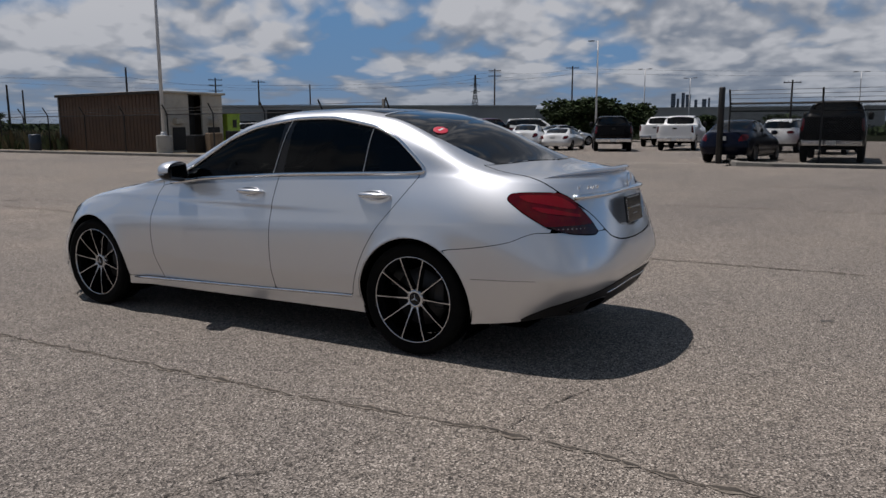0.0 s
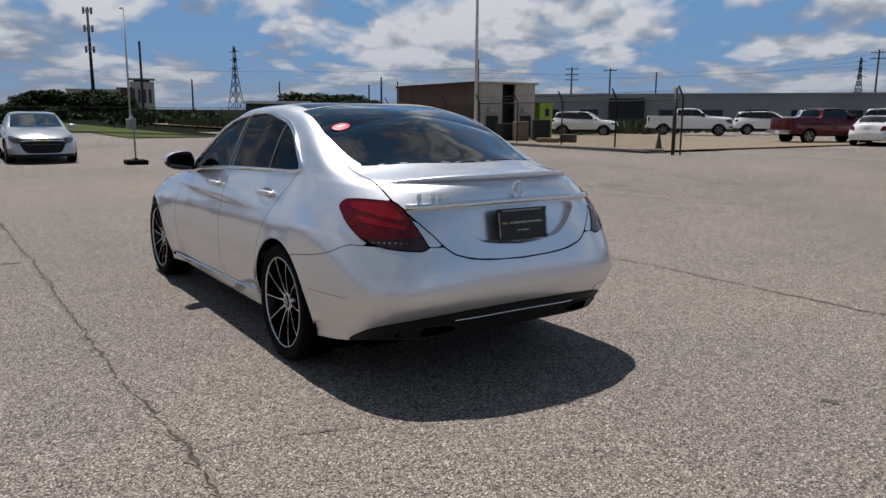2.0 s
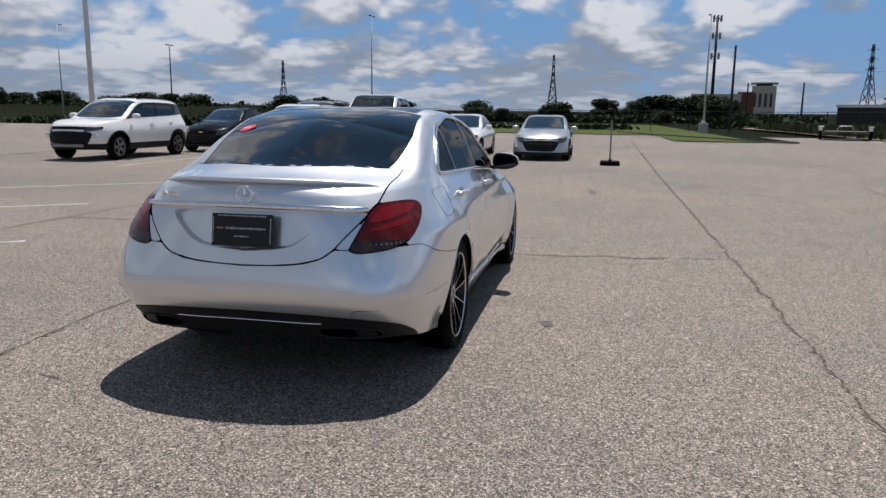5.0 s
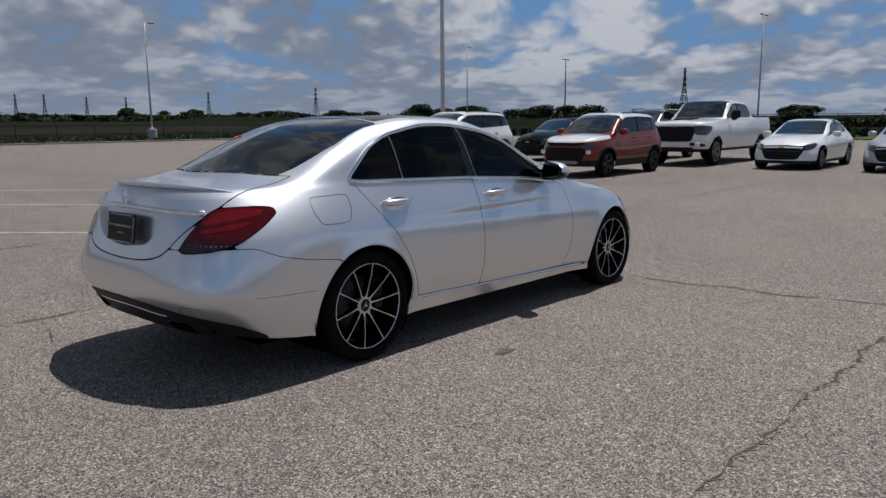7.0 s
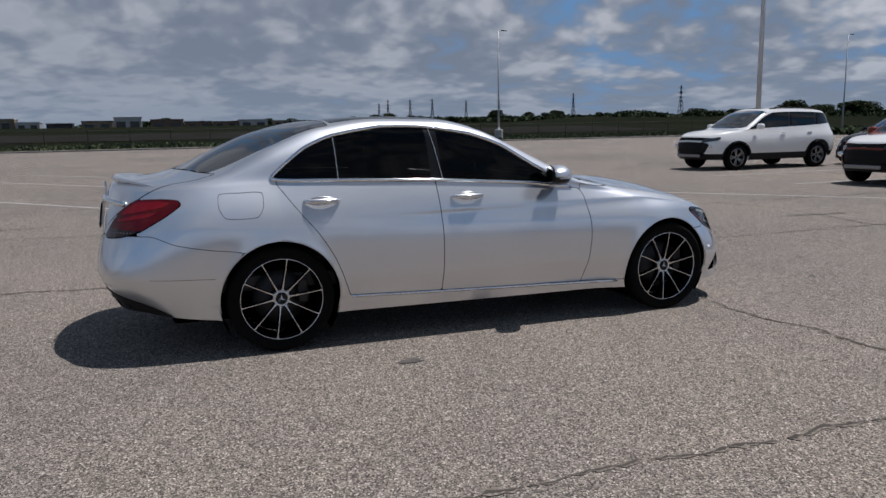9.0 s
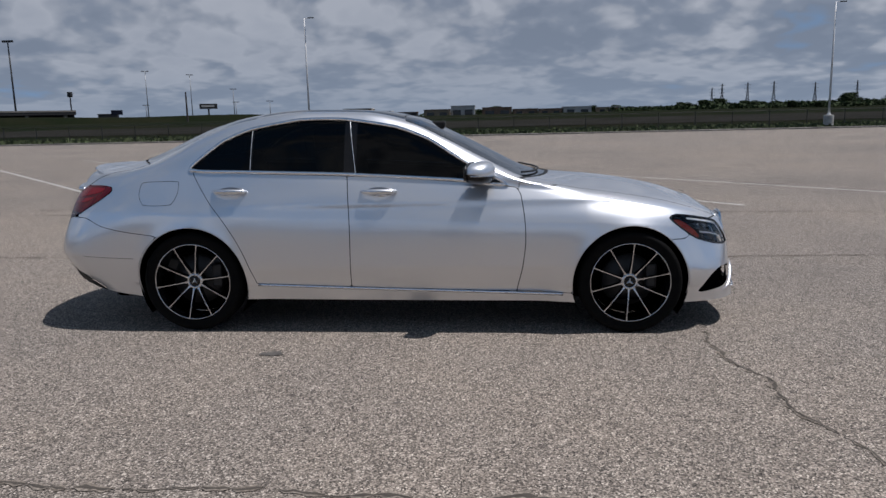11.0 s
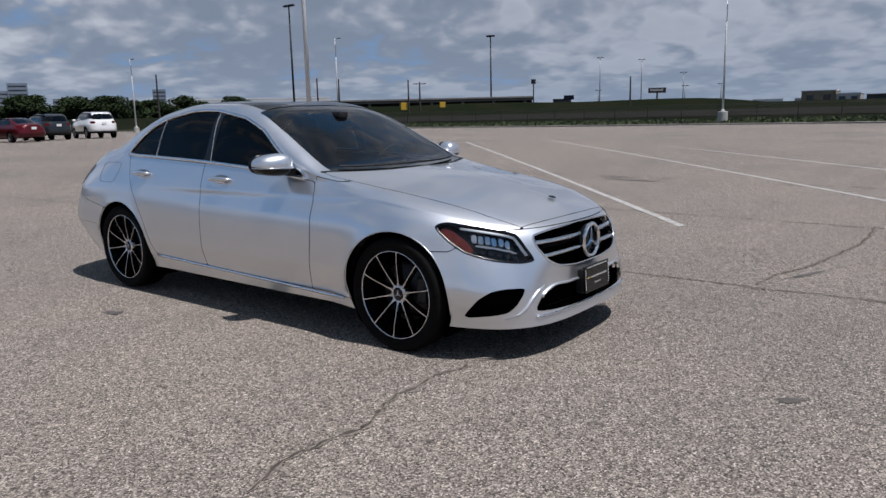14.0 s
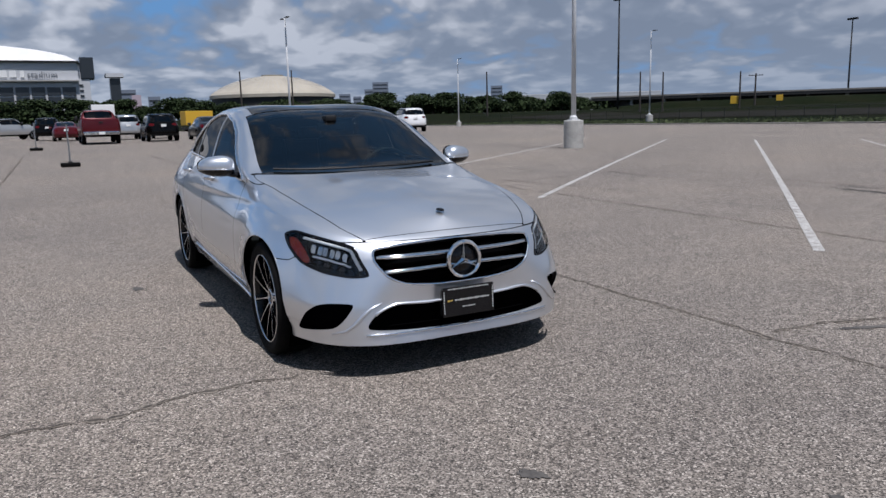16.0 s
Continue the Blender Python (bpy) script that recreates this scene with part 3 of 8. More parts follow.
def kerb(name, points):
    """A cast kerb: a real step with a rounded nose and joints every 3 m."""
    v, q = [], []
    prof = [(0.0, -0.2), (0.0, 0.10), (0.03, 0.13), (0.15, 0.135), (0.17, -0.2)]
    n = len(prof)
    for i, (x, y) in enumerate(points):
        a, b = points[max(0, i - 1)], points[min(len(points) - 1, i + 1)]
        d = math.hypot(b[0] - a[0], b[1] - a[1])
        nx, ny = -(b[1] - a[1]) / d, (b[0] - a[0]) / d
        for s, h in prof:
            v.append((x + nx * s, y + ny * s, h))
    for i in range(len(points) - 1):
        for k in range(n - 1):
            q.append((n * i + k, n * i + k + 1, n * i + n + k + 1, n * i + n + k))
    return tagged(mesh(name, v, q, KERB, smooth=False), "low weathered concrete kerb along the lot", "kerb", kind="structure")


kerb("kerb_1", [(14.0, -20.6), (14.6, -19.9), (16, -19.6), (28, -19.5), (42, -19.4)][::-1])
kerb("kerb_2", [(0.8, -24.0), (0.4, -22.9), (-0.8, -22.3), (-60, -22.2)])
kerb("kerb_3", [(60, -3.5), (52, -6), (40, -10.6), (38.6, -12.6)][::-1])
kerb("kerb_4", [(-112, 57), (58, 57)])
DIRT = material("dry dirt verge", (0.25, 0.195, 0.135), 0.95, second=(0.15, 0.125, 0.078), scale=0.7, fine=(9, 0.35), bump=0.5, bump_scale=12)
sheet("verge", [14.2, 20, 28, 36, 45, 60, 100], [-40, -30, -24, -19.7], lambda x, y: 0.06, DIRT, "dry dirt and weeds behind the kerb")
LAWN = material("mown green lawn", (0.050, 0.075, 0.020), 0.95, second=(0.085, 0.095, 0.035), scale=0.5, fine=(6, 0.35), spec=0.05)
sheet("verge_grass", [38.9, 45, 52, 58, 70, 120], [-10.8, -6, 0, 10], lambda x, y: 0.05, LAWN, "strip of mown grass behind the kerb", lambda x, y: y > -12 and (x > 52 or y < -5))
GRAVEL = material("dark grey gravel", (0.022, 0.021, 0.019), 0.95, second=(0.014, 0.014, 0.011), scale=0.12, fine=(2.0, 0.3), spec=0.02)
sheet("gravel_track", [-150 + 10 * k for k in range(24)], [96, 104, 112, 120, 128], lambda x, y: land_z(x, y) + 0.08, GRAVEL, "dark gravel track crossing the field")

# the silver saloon: x ahead, y to its left, z up from the ground under it
SALOON = [
    ([(-2.36, 0.296), (-2.2, 0.275), (-2.0, 0.24), (-1.75, 0.215), (-1, 0.2), (1, 0.19), (1.8, 0.19), (2.15, 0.185)],
     [(-1.4, 0.835), (-0.9, 0.838), (0.8, 0.838), (1.15, 0.860)], 2.212, -2.36, 3.6, 4.0),
    ([(-2.48, 0.52), (-1.8, 0.49), (-1, 0.45), (1, 0.44), (2.2, 0.38)],
     [(-1.4, 0.882), (-0.9, 0.890), (0.8, 0.892), (1.15, 0.912)], 2.178, -2.47, 3.5, 4.6),
    ([(-2.46, 0.79), (-2.0, 0.79), (-1.4, 0.77), (-1, 0.75), (0.5, 0.72), (1.4, 0.70), (1.8, 0.66), (2.2, 0.60)],
     [(-1.4, 0.879), (-0.9, 0.886), (0.8, 0.886), (1.15, 0.905)], 2.188, -2.42, 2.45, 3.5),
    ([(-2.38, 0.985), (-2.1, 1.0), (-1.8, 1.02), (-1.42, 1.035), (-1, 1.02), (-0.4, 1.005), (0.3, 0.965), (0.67, 0.925), (1.2, 0.855), (1.6, 0.795), (1.9, 0.735), (2.12, 0.69)],
     [(-1.4, 0.752), (-1.0, 0.78), (-0.4, 0.795), (0.3, 0.795), (0.7, 0.785), (1.15, 0.808)], 2.12, -2.385, 2.6, 2.7),
    ([(-2.34, 1.035), (-2.1, 1.05), (-1.9, 1.065), (-1.75, 1.10), (-1.4, 1.25), (-1.1, 1.355), (-0.7, 1.402), (-0.3, 1.395), (0.0, 1.335), (0.25, 1.225), (0.5, 1.10), (0.75, 0.985), (0.95, 0.945), (1.3, 0.895), (1.7, 0.83), (2.06, 0.735)],
     [(-1.75, 0.63), (-1.4, 0.61), (-1.1, 0.58), (-0.6, 0.578), (-0.1, 0.605), (0.3, 0.655), (0.75, 0.71), (0.95, 0.68), (1.15, 0.62)], 2.055, -2.345, 2.2, 2.4),
    ([(-2.27, 1.048), (-2.08, 1.07), (-1.95, 1.115), (-1.76, 1.21), (-1.45, 1.345), (-1.14, 1.412), (-0.76, 1.437), (-0.38, 1.431), (0.0, 1.390), (0.25, 1.285), (0.54, 1.142), (0.80, 1.015), (0.92, 0.985), (1.28, 0.955), (1.69, 0.885), (1.98, 0.79)],
     [(-1, 0.0), (1, 0.0)], 1.97, -2.27, 2.0, 2.0),
]

# ---- the silver saloon ----
CAR_P, CAR_V = loft(SALOON, 1.15, -1.4, (76, 200, 76), 20)
CAR_N = normals(CAR_P)


def pressed(p, n, v):
    """Pressed lines: a shoulder crease that fades to the rear, a lower edge along the doors, flared arches, a bumper step."""
    x, z = p[..., 0], p[..., 2]
    flank = np.clip((abs(n[..., 1]) - 0.35) / 0.3, 0, 1) * (v < 3.0)
    s = 0.835 + 0.012 * x - z
    fade = np.clip((x + 1.25) / 0.9, 0, 1) * np.clip((1.75 - x) / 0.5, 0, 1)
    d = np.where(s > 0, -0.0150 * (1 - np.exp(-np.maximum(s, 0) / 0.024)) * np.exp(-np.maximum(s, 0) / 0.12), 0.0) * fade
    s = 0.425 + 0.012 * x - z
    d += np.where(s > 0, -0.10 * np.maximum(s, 0), 0.0) * np.clip((1.2 - abs(x + 0.05)) / 0.3, 0, 1)
    s = 0.50 - z
    d += np.where(s > 0, -0.08 * np.maximum(s, 0), 0.0) * np.clip((-1.72 - x) / 0.1, 0, 1)
    r = np.minimum(np.hypot(x - 1.42, z - 0.325), np.hypot(x + 1.415, z - 0.33)) - 0.366
    d += 0.011 * np.exp(-np.maximum(r, 0) / 0.035) * (z > 0.3)
    return p + (d * flank)[..., None] * n


# the glass of screen, roof and rear window runs in one easy sweep
ease = CAR_P[..., 2].copy()
for _ in range(40):
    ease[1:-1] = (ease[:-2] + 2 * ease[1:-1] + ease[2:]) / 4
keep = np.clip((CAR_V - 4.0) / 0.2, 0, 1) * np.clip((0.72 - CAR_P[..., 0]) / 0.2, 0, 1) * np.clip((CAR_P[..., 0] + 1.85) / 0.2, 0, 1)
CAR_P[..., 2] += keep * (ease - CAR_P[..., 2])
CAR_P = pressed(CAR_P, CAR_N, CAR_V)
CAR_N = normals(CAR_P)
CX, CY, CZ = np.moveaxis(CAR_P, -1, 0)
CV = np.broadcast_to(CAR_V, CX.shape)
REAR_Q, FRONT_Q = (CX + CY) / math.sqrt(2), (CY - CX) / math.sqrt(2)
GAP = 0.0026


def band(keys, at):
    return hermite(keys)(at)


# lines between the panels
line_a = band([(0.2, 0.70), (0.27, 0.708), (0.45, 0.745), (0.62, 0.761), (0.87, 0.735), (0.95, 0.69)], CZ)
line_b = band([(0.2, -0.365), (0.3, -0.363), (0.62, -0.358), (1.02, -0.38)], CZ)
line_c = band([(0.2, -0.96), (0.324, -0.99), (0.40, -1.016), (0.55, -1.075), (0.72, -1.176), (0.85, -1.28), (0.99, -1.381), (1.06, -1.43)], CZ)
sill_z = band([(-1.05, 0.318), (-0.08, 0.285), (1.05, 0.255)], CX)
belt_z = band([(-1.5, 1.043), (-1.0, 1.028), (-0.4, 1.010), (0.3, 0.97), (0.67, 0.932), (0.9, 0.9)], CX)
hood_y = band([(0.7, 0.735), (0.83, 0.738), (1.05, 0.70), (1.5, 0.655), (1.85, 0.575), (2.03, 0.485), (2.1, 0.44)], CX)
hood_x = 2.066 - 0.21 * CY ** 2
cowl_x = 0.935 - 0.19 * (CY / 0.7) ** 2
glass_x = -1.965 + 0.215 * (CY / 0.6) ** 2
lid_keys = hermite([(0.655, 0.02), (0.664, 0.19), (0.675, 0.29), (0.709, 0.405), (0.80, 0.497), (0.915, 0.588), (0.96, 0.61), (1.0, 0.616), (1.1, 0.62)])
lid_y = lid_keys(CZ)
bumper_z = band([(-2.5, 0.735), (-2.25, 0.75), (-2.16, 0.75), (-2.0, 0.696), (-1.8, 0.658), (-1.6, 0.635)], CX)
seam_z = 0.600 + 0.10 * np.clip((CX - 1.76) / 0.16, 0, 1)
f_seam = np.maximum(CZ - seam_z, 1.5 - CX)  # below 0: the bumper ahead of the arch
dlo = rounded([(-1.425, 1.05), (-1.0, 1.037), (-0.4, 1.02), (0.3, 0.98), (0.645, 0.944), (0.36, 1.10), (0.14, 1.235), (-0.08, 1.315), (-0.41, 1.366), (-0.71, 1.367), (-1.03, 1.312), (-1.21, 1.24), (-1.36, 1.13)])
tail_line = rounded([(-0.846, 0.915), (-0.874, 0.947), (-0.961, 0.954), (-1.118, 0.948), (-1.186, 0.914), (-1.266, 0.828), (-1.324, 0.744), (-1.288, 0.726), (-1.14, 0.740), (-1.015, 0.772), (-0.905, 0.848)])
head_line = rounded([(-0.608, 0.726), (-0.675, 0.745), (-0.89, 0.711), (-1.03, 0.677), (-1.085, 0.605), (-1.125, 0.540), (-1.04, 0.534), (-0.893, 0.555), (-0.75, 0.598), (-0.658, 0.664)])
grille_line = rounded([(-0.46, 0.665), (-0.3, 0.685), (0, 0.694), (0.3, 0.685), (0.46, 0.665), (0.475, 0.61), (0.42, 0.53), (0.33, 0.487), (0.15, 0.468), (-0.15, 0.468), (-0.33, 0.487), (-0.42, 0.53), (-0.475, 0.61)])
intake_line = rounded([(-0.535, 0.268), (-0.2, 0.245), (0.2, 0.245), (0.535, 0.268), (0.485, 0.35), (0.385, 0.388), (0.2, 0.379), (-0.2, 0.379), (-0.385, 0.388), (-0.485, 0.35)])
vent_line = rounded([(-0.735, 0.255), (-0.80, 0.35), (-0.875, 0.395), (-0.96, 0.406), (-1.065, 0.396), (-1.015, 0.315), (-0.96, 0.276), (-0.85, 0.260)])
recess_line = rounded([(-0.385, 0.905), (0, 0.912), (0.385, 0.905), (0.325, 0.81), (0.23, 0.748), (0, 0.722), (-0.23, 0.748), (-0.325, 0.81)])

f_arch = 0.366 - np.minimum(np.hypot(CX - 1.42, CZ - 0.325), np.hypot(CX + 1.415, CZ - 0.33))
f_dlo = np.maximum(inside(CX, CZ, dlo), np.maximum(2.9 - CV, CX - 0.95) + 0 * CX)
f_tail = np.maximum(inside(REAR_Q, CZ, tail_line), CX + 1.5)
f_head = np.maximum(inside(FRONT_Q, CZ, head_line), 1.3 - CX)
f_grille = np.maximum(inside(CY, CZ, grille_line), 1.8 - CX)
f_intake = np.maximum(inside(CY, CZ, intake_line), 1.8 - CX)
f_vent = np.maximum(inside(FRONT_Q, CZ, vent_line), 1.3 - CX)
rail = (4.07 - CV) * 0.3
roof_top = -0.05 + 0.10 * CY ** 2
f_screen = np.maximum(np.maximum(rail, CX - (cowl_x - 0.004)), roof_top - CX)
f_roof = np.maximum(np.maximum((4.16 - CV) * 0.3, CX - (roof_top - 0.006)), -1.02 + 0.05 * CY ** 2 - CX)
f_back = np.maximum(np.maximum(rail, CX - (-1.045 + 0.06 * CY ** 2)), glass_x - CX)
f_hood = np.maximum(np.maximum(CY - hood_y, cowl_x + 0.02 - CX), CX - hood_x)
f_cowl = np.maximum(np.maximum(CY - hood_y - 0.01, cowl_x - CX), CX - cowl_x - 0.02)
lid_lean = np.gradient(lid_keys(np.linspace(0.6, 1.2, 601)), 0.001)
lid_lean = np.sqrt(1 + np.interp(CZ, np.linspace(0.6, 1.2, 601), lid_lean) ** 2)
f_lid = np.maximum(np.maximum((CY - lid_y) / lid_lean, 0.655 - CZ), np.maximum(CX - glass_x + 0.012, -f_tail))
f_front = np.maximum(np.maximum(f_seam, -f_head), np.maximum(f_arch, -f_hood))
f_front = np.maximum(f_front, np.maximum(hood_y - CY, 0) * 0 + np.where(CX < hood_x, hood_y - CY, -1))
f_fender = np.maximum(np.maximum(line_a - CX, -f_seam), np.maximum(hood_y - CY, f_arch))
f_fender = np.maximum(f_fender, np.maximum(-f_head, np.maximum(sill_z - CZ, np.maximum(cowl_x + 0.02 - CX, np.where(CX < 0.97, CZ - belt_z - 0.035, -1)))))
f_door_f = np.maximum(np.maximum(CX - line_a, line_b - CX), np.maximum(sill_z - CZ, CZ - belt_z))
f_door_r = np.maximum(np.maximum(CX - line_b, (line_c - CX) * 0.8), np.maximum(np.maximum(sill_z - CZ, CZ - belt_z), f_arch))
f_bumper = np.maximum(np.maximum(CZ - bumper_z, CX + 1.6), np.maximum(np.maximum(f_arch, -f_tail), np.where(CX < -2.1, lid_y * 0 - f_lid, -1)))
black_z = band([(0, 0.430), (0.30, 0.426), (0.5, 0.414), (0.65, 0.390), (0.73, 0.35), (0.765, 0.30), (0.79, 0.2), (0.9, 0.1)], CY)
f_black = np.maximum(np.maximum(CZ - black_z, CX + 2.05), f_bumper)


def half(name, f, mat, parent, side, depth=0.0, label=""):
    v, q = clipped(CAR_P - depth * CAR_N, f)
    if side < 0:
        v = [(x, -y, z) for x, y, z in v]
        q = [r[::-1] for r in q]
    return mesh(name, v, q, mat, parent, label)


def both(name, f, mat, parent, depth=0.0, label=""):
    v, q = clipped(CAR_P - depth * CAR_N, f)
    n = len(v)
    me = v + [(x, -y, z) for x, y, z in v]
    ob = mesh(name, me, q + [[i + n for i in r[::-1]] for r in q], mat, parent, label)
    bm = bmesh.new()
    bm.from_mesh(ob.data)
    bmesh.ops.remove_doubles(bm, verts=[w for w in bm.verts if abs(w.co.y) < 1e-4], dist=2e-4)
    bm.to_mesh(ob.data)
    bm.free()
    return ob


def lay(a, b, points, where, lift=0.0):
    """Places on the body where the two fields a, b take the given values (a local plane through the nearest grid points)."""
    out = []
    pa, pb, pp = a[where], b[where], (CAR_P + lift * CAR_N)[where]
    for u, w in points:
        d = (pa - u) ** 2 + (pb - w) ** 2
        k = np.argpartition(d, 9)[:9]
        g = np.sqrt(1 / (d[k] + 2e-5))
        m = np.stack([np.ones(9), pa[k] - u, pb[k] - w], 1) * g[:, None]
        fit_ = np.linalg.lstsq(m, pp[k] * g[:, None], rcond=1e-3)[0]
        mean = (pp[k] * (g / g.sum())[:, None]).sum(0)
        out.append(tuple(fit_[0] if np.linalg.norm(fit_[0] - mean) < 0.02 else mean))
    return out


def flip_y(points):
    return [(x, -y, z) for x, y, z in points]


car = root("sedan", pose(0, 0, 0, 0, 0.5, 0), "silver metallic four-door sedan parked on the concrete lot", "car")
taken = [f_dlo, f_tail, f_head, f_grille, f_intake, f_vent, f_screen, f_roof, f_back, f_hood, f_cowl, f_lid, f_front, f_fender, f_door_f, f_door_r, f_bumper]
f_shell = f_arch.copy()
for f in taken:
    f_shell = np.maximum(f_shell, -f)
shell = both("body_shell", f_shell + GAP * 0.5, SILVER, car, 0, "silver quarter panels, pillars and roof rails")
hood = both("hood", f_hood + GAP, SILVER, car)
lid_hole = np.maximum(inside(CY, CZ, recess_line), CX + 2.2)
lid = both("trunk_lid", np.maximum(f_lid + 0.0055, -lid_hole), SILVER, car)
recess = both("plate_recess", lid_hole - 0.012, SILVER, lid, 0.030)
v_edge, q_edge = [], []
ring = lay(CY, CZ, [(abs(u), w) for u, w in recess_line], CX < -2.2)
ring = [(x, math.copysign(y, u), z) for (x, y, z), (u, w) in zip(ring, recess_line)]
for i, (x, y, z) in enumerate(ring):
    v_edge += [(x, y, z), (x + 0.034, y * 0.96, z + (0.815 - z) * 0.10)]
    j = (i + 1) % len(ring)
    q_edge.append((2 * i, 2 * j, 2 * j + 1, 2 * i + 1))
mesh("recess_wall", v_edge, q_edge, SILVER, lid)
fbump = both("front_bumper", np.maximum(np.maximum(f_front + GAP, -f_grille), np.maximum(-f_intake, -f_vent)), SILVER, car)
rbump = both("rear_bumper", np.maximum(f_bumper + GAP, -f_black), SILVER, car)
both("diffuser", f_black, BLACK, rbump, -0.004, "black lower bumper insert")
both("cowl", f_cowl, BLACK, car, 0.004)
both("windshield", f_screen, SCREEN_GLASS, car, 0.003, "greenish laminated windshield")
both("roof_glass", f_roof, BLACK_GLASS, car, 0.0, "black panoramic glass roof")
back_glass = both("rear_window", f_back, BACK_GLASS, car, 0.002, "dark tinted rear window")
both("roof_header", np.maximum(rail, np.maximum(np.maximum(roof_top - 0.02 - CX, CX - roof_top - 0.06), -9)), BLACK_GLOSS, car, 0.008)
# near-black sheets set behind grille and intake paint their inner shade
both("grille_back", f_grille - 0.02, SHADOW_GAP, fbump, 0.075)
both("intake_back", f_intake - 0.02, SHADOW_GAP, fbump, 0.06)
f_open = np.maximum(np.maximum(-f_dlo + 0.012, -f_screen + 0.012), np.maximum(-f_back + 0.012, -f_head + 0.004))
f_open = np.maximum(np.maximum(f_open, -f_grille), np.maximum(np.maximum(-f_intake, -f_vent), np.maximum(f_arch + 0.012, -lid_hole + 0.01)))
# unseen near-black shell under the panels paints the shut lines dark
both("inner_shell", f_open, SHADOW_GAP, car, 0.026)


def wheel_arch_lip(cx, side, f):
    pts = []
    for k in range(41):
        t = radians(-12 + 204 * k / 40)
        pts.append((cx + 0.366 * math.cos(t), 0.327 + 0.366 * math.sin(t)))
    got = [g for g, (u, w) in zip(lay(CX, CZ, pts, (CV < 2.6) & (abs(CX - cx) < 0.5)), pts) if w > 0.2]
    ys = np.array([g[1] for g in got])
    for _ in range(6):
        ys[1:-1] = (ys[:-2] + 2 * ys[1:-1] + ys[2:]) / 4
    got = [(u, y - 0.004, w) for y, (u, w) in zip(ys, [p for p in pts if p[1] > 0.2])]
    return got


def emblem(parent, at, size, turn, name="emblem"):
    """A bright ring with three tapered rays."""
    bm = bmesh.new()
    ringp = [(0, size * math.cos(2 * math.pi * k / 36), size * math.sin(2 * math.pi * k / 36)) for k in range(36)]
    add_tube(bm, ringp, size * 0.125, 8, True)
    for k in range(3):
        a = math.pi / 2 + 2 * math.pi * k / 3
        d, s = Vector((0, math.cos(a), math.sin(a))), Vector((0, -math.sin(a), math.cos(a)))
        v = [bm.verts.new(p) for p in (Vector((0.012, 0, 0)) * (size / 0.09), d * size * 0.98, s * size * 0.16 - d * size * 0.06, -s * size * 0.16 - d * size * 0.06)]
        bm.faces.new((v[0], v[2], v[1]))
        bm.faces.new((v[0], v[1], v[3]))
    ob = part(name, bm, CHROME, parent, "chrome ring emblem", smooth=False)
    ob.matrix_basis = Matrix.Translation(at) @ turn.to_4x4()
    return ob


def superellipsoid(rx, ry, rz, e=0.7, nu=28, nv=14):
    bm = bmesh.new()
    bmesh.ops.create_uvsphere(bm, u_segments=nu, v_segments=nv, radius=1.0)
    for v in bm.verts:
        x, y, z = v.co
        v.co = Vector([r * math.copysign(abs(c) ** e, c) for r, c in ((rx, x), (ry, y), (rz, z))])
    return bm


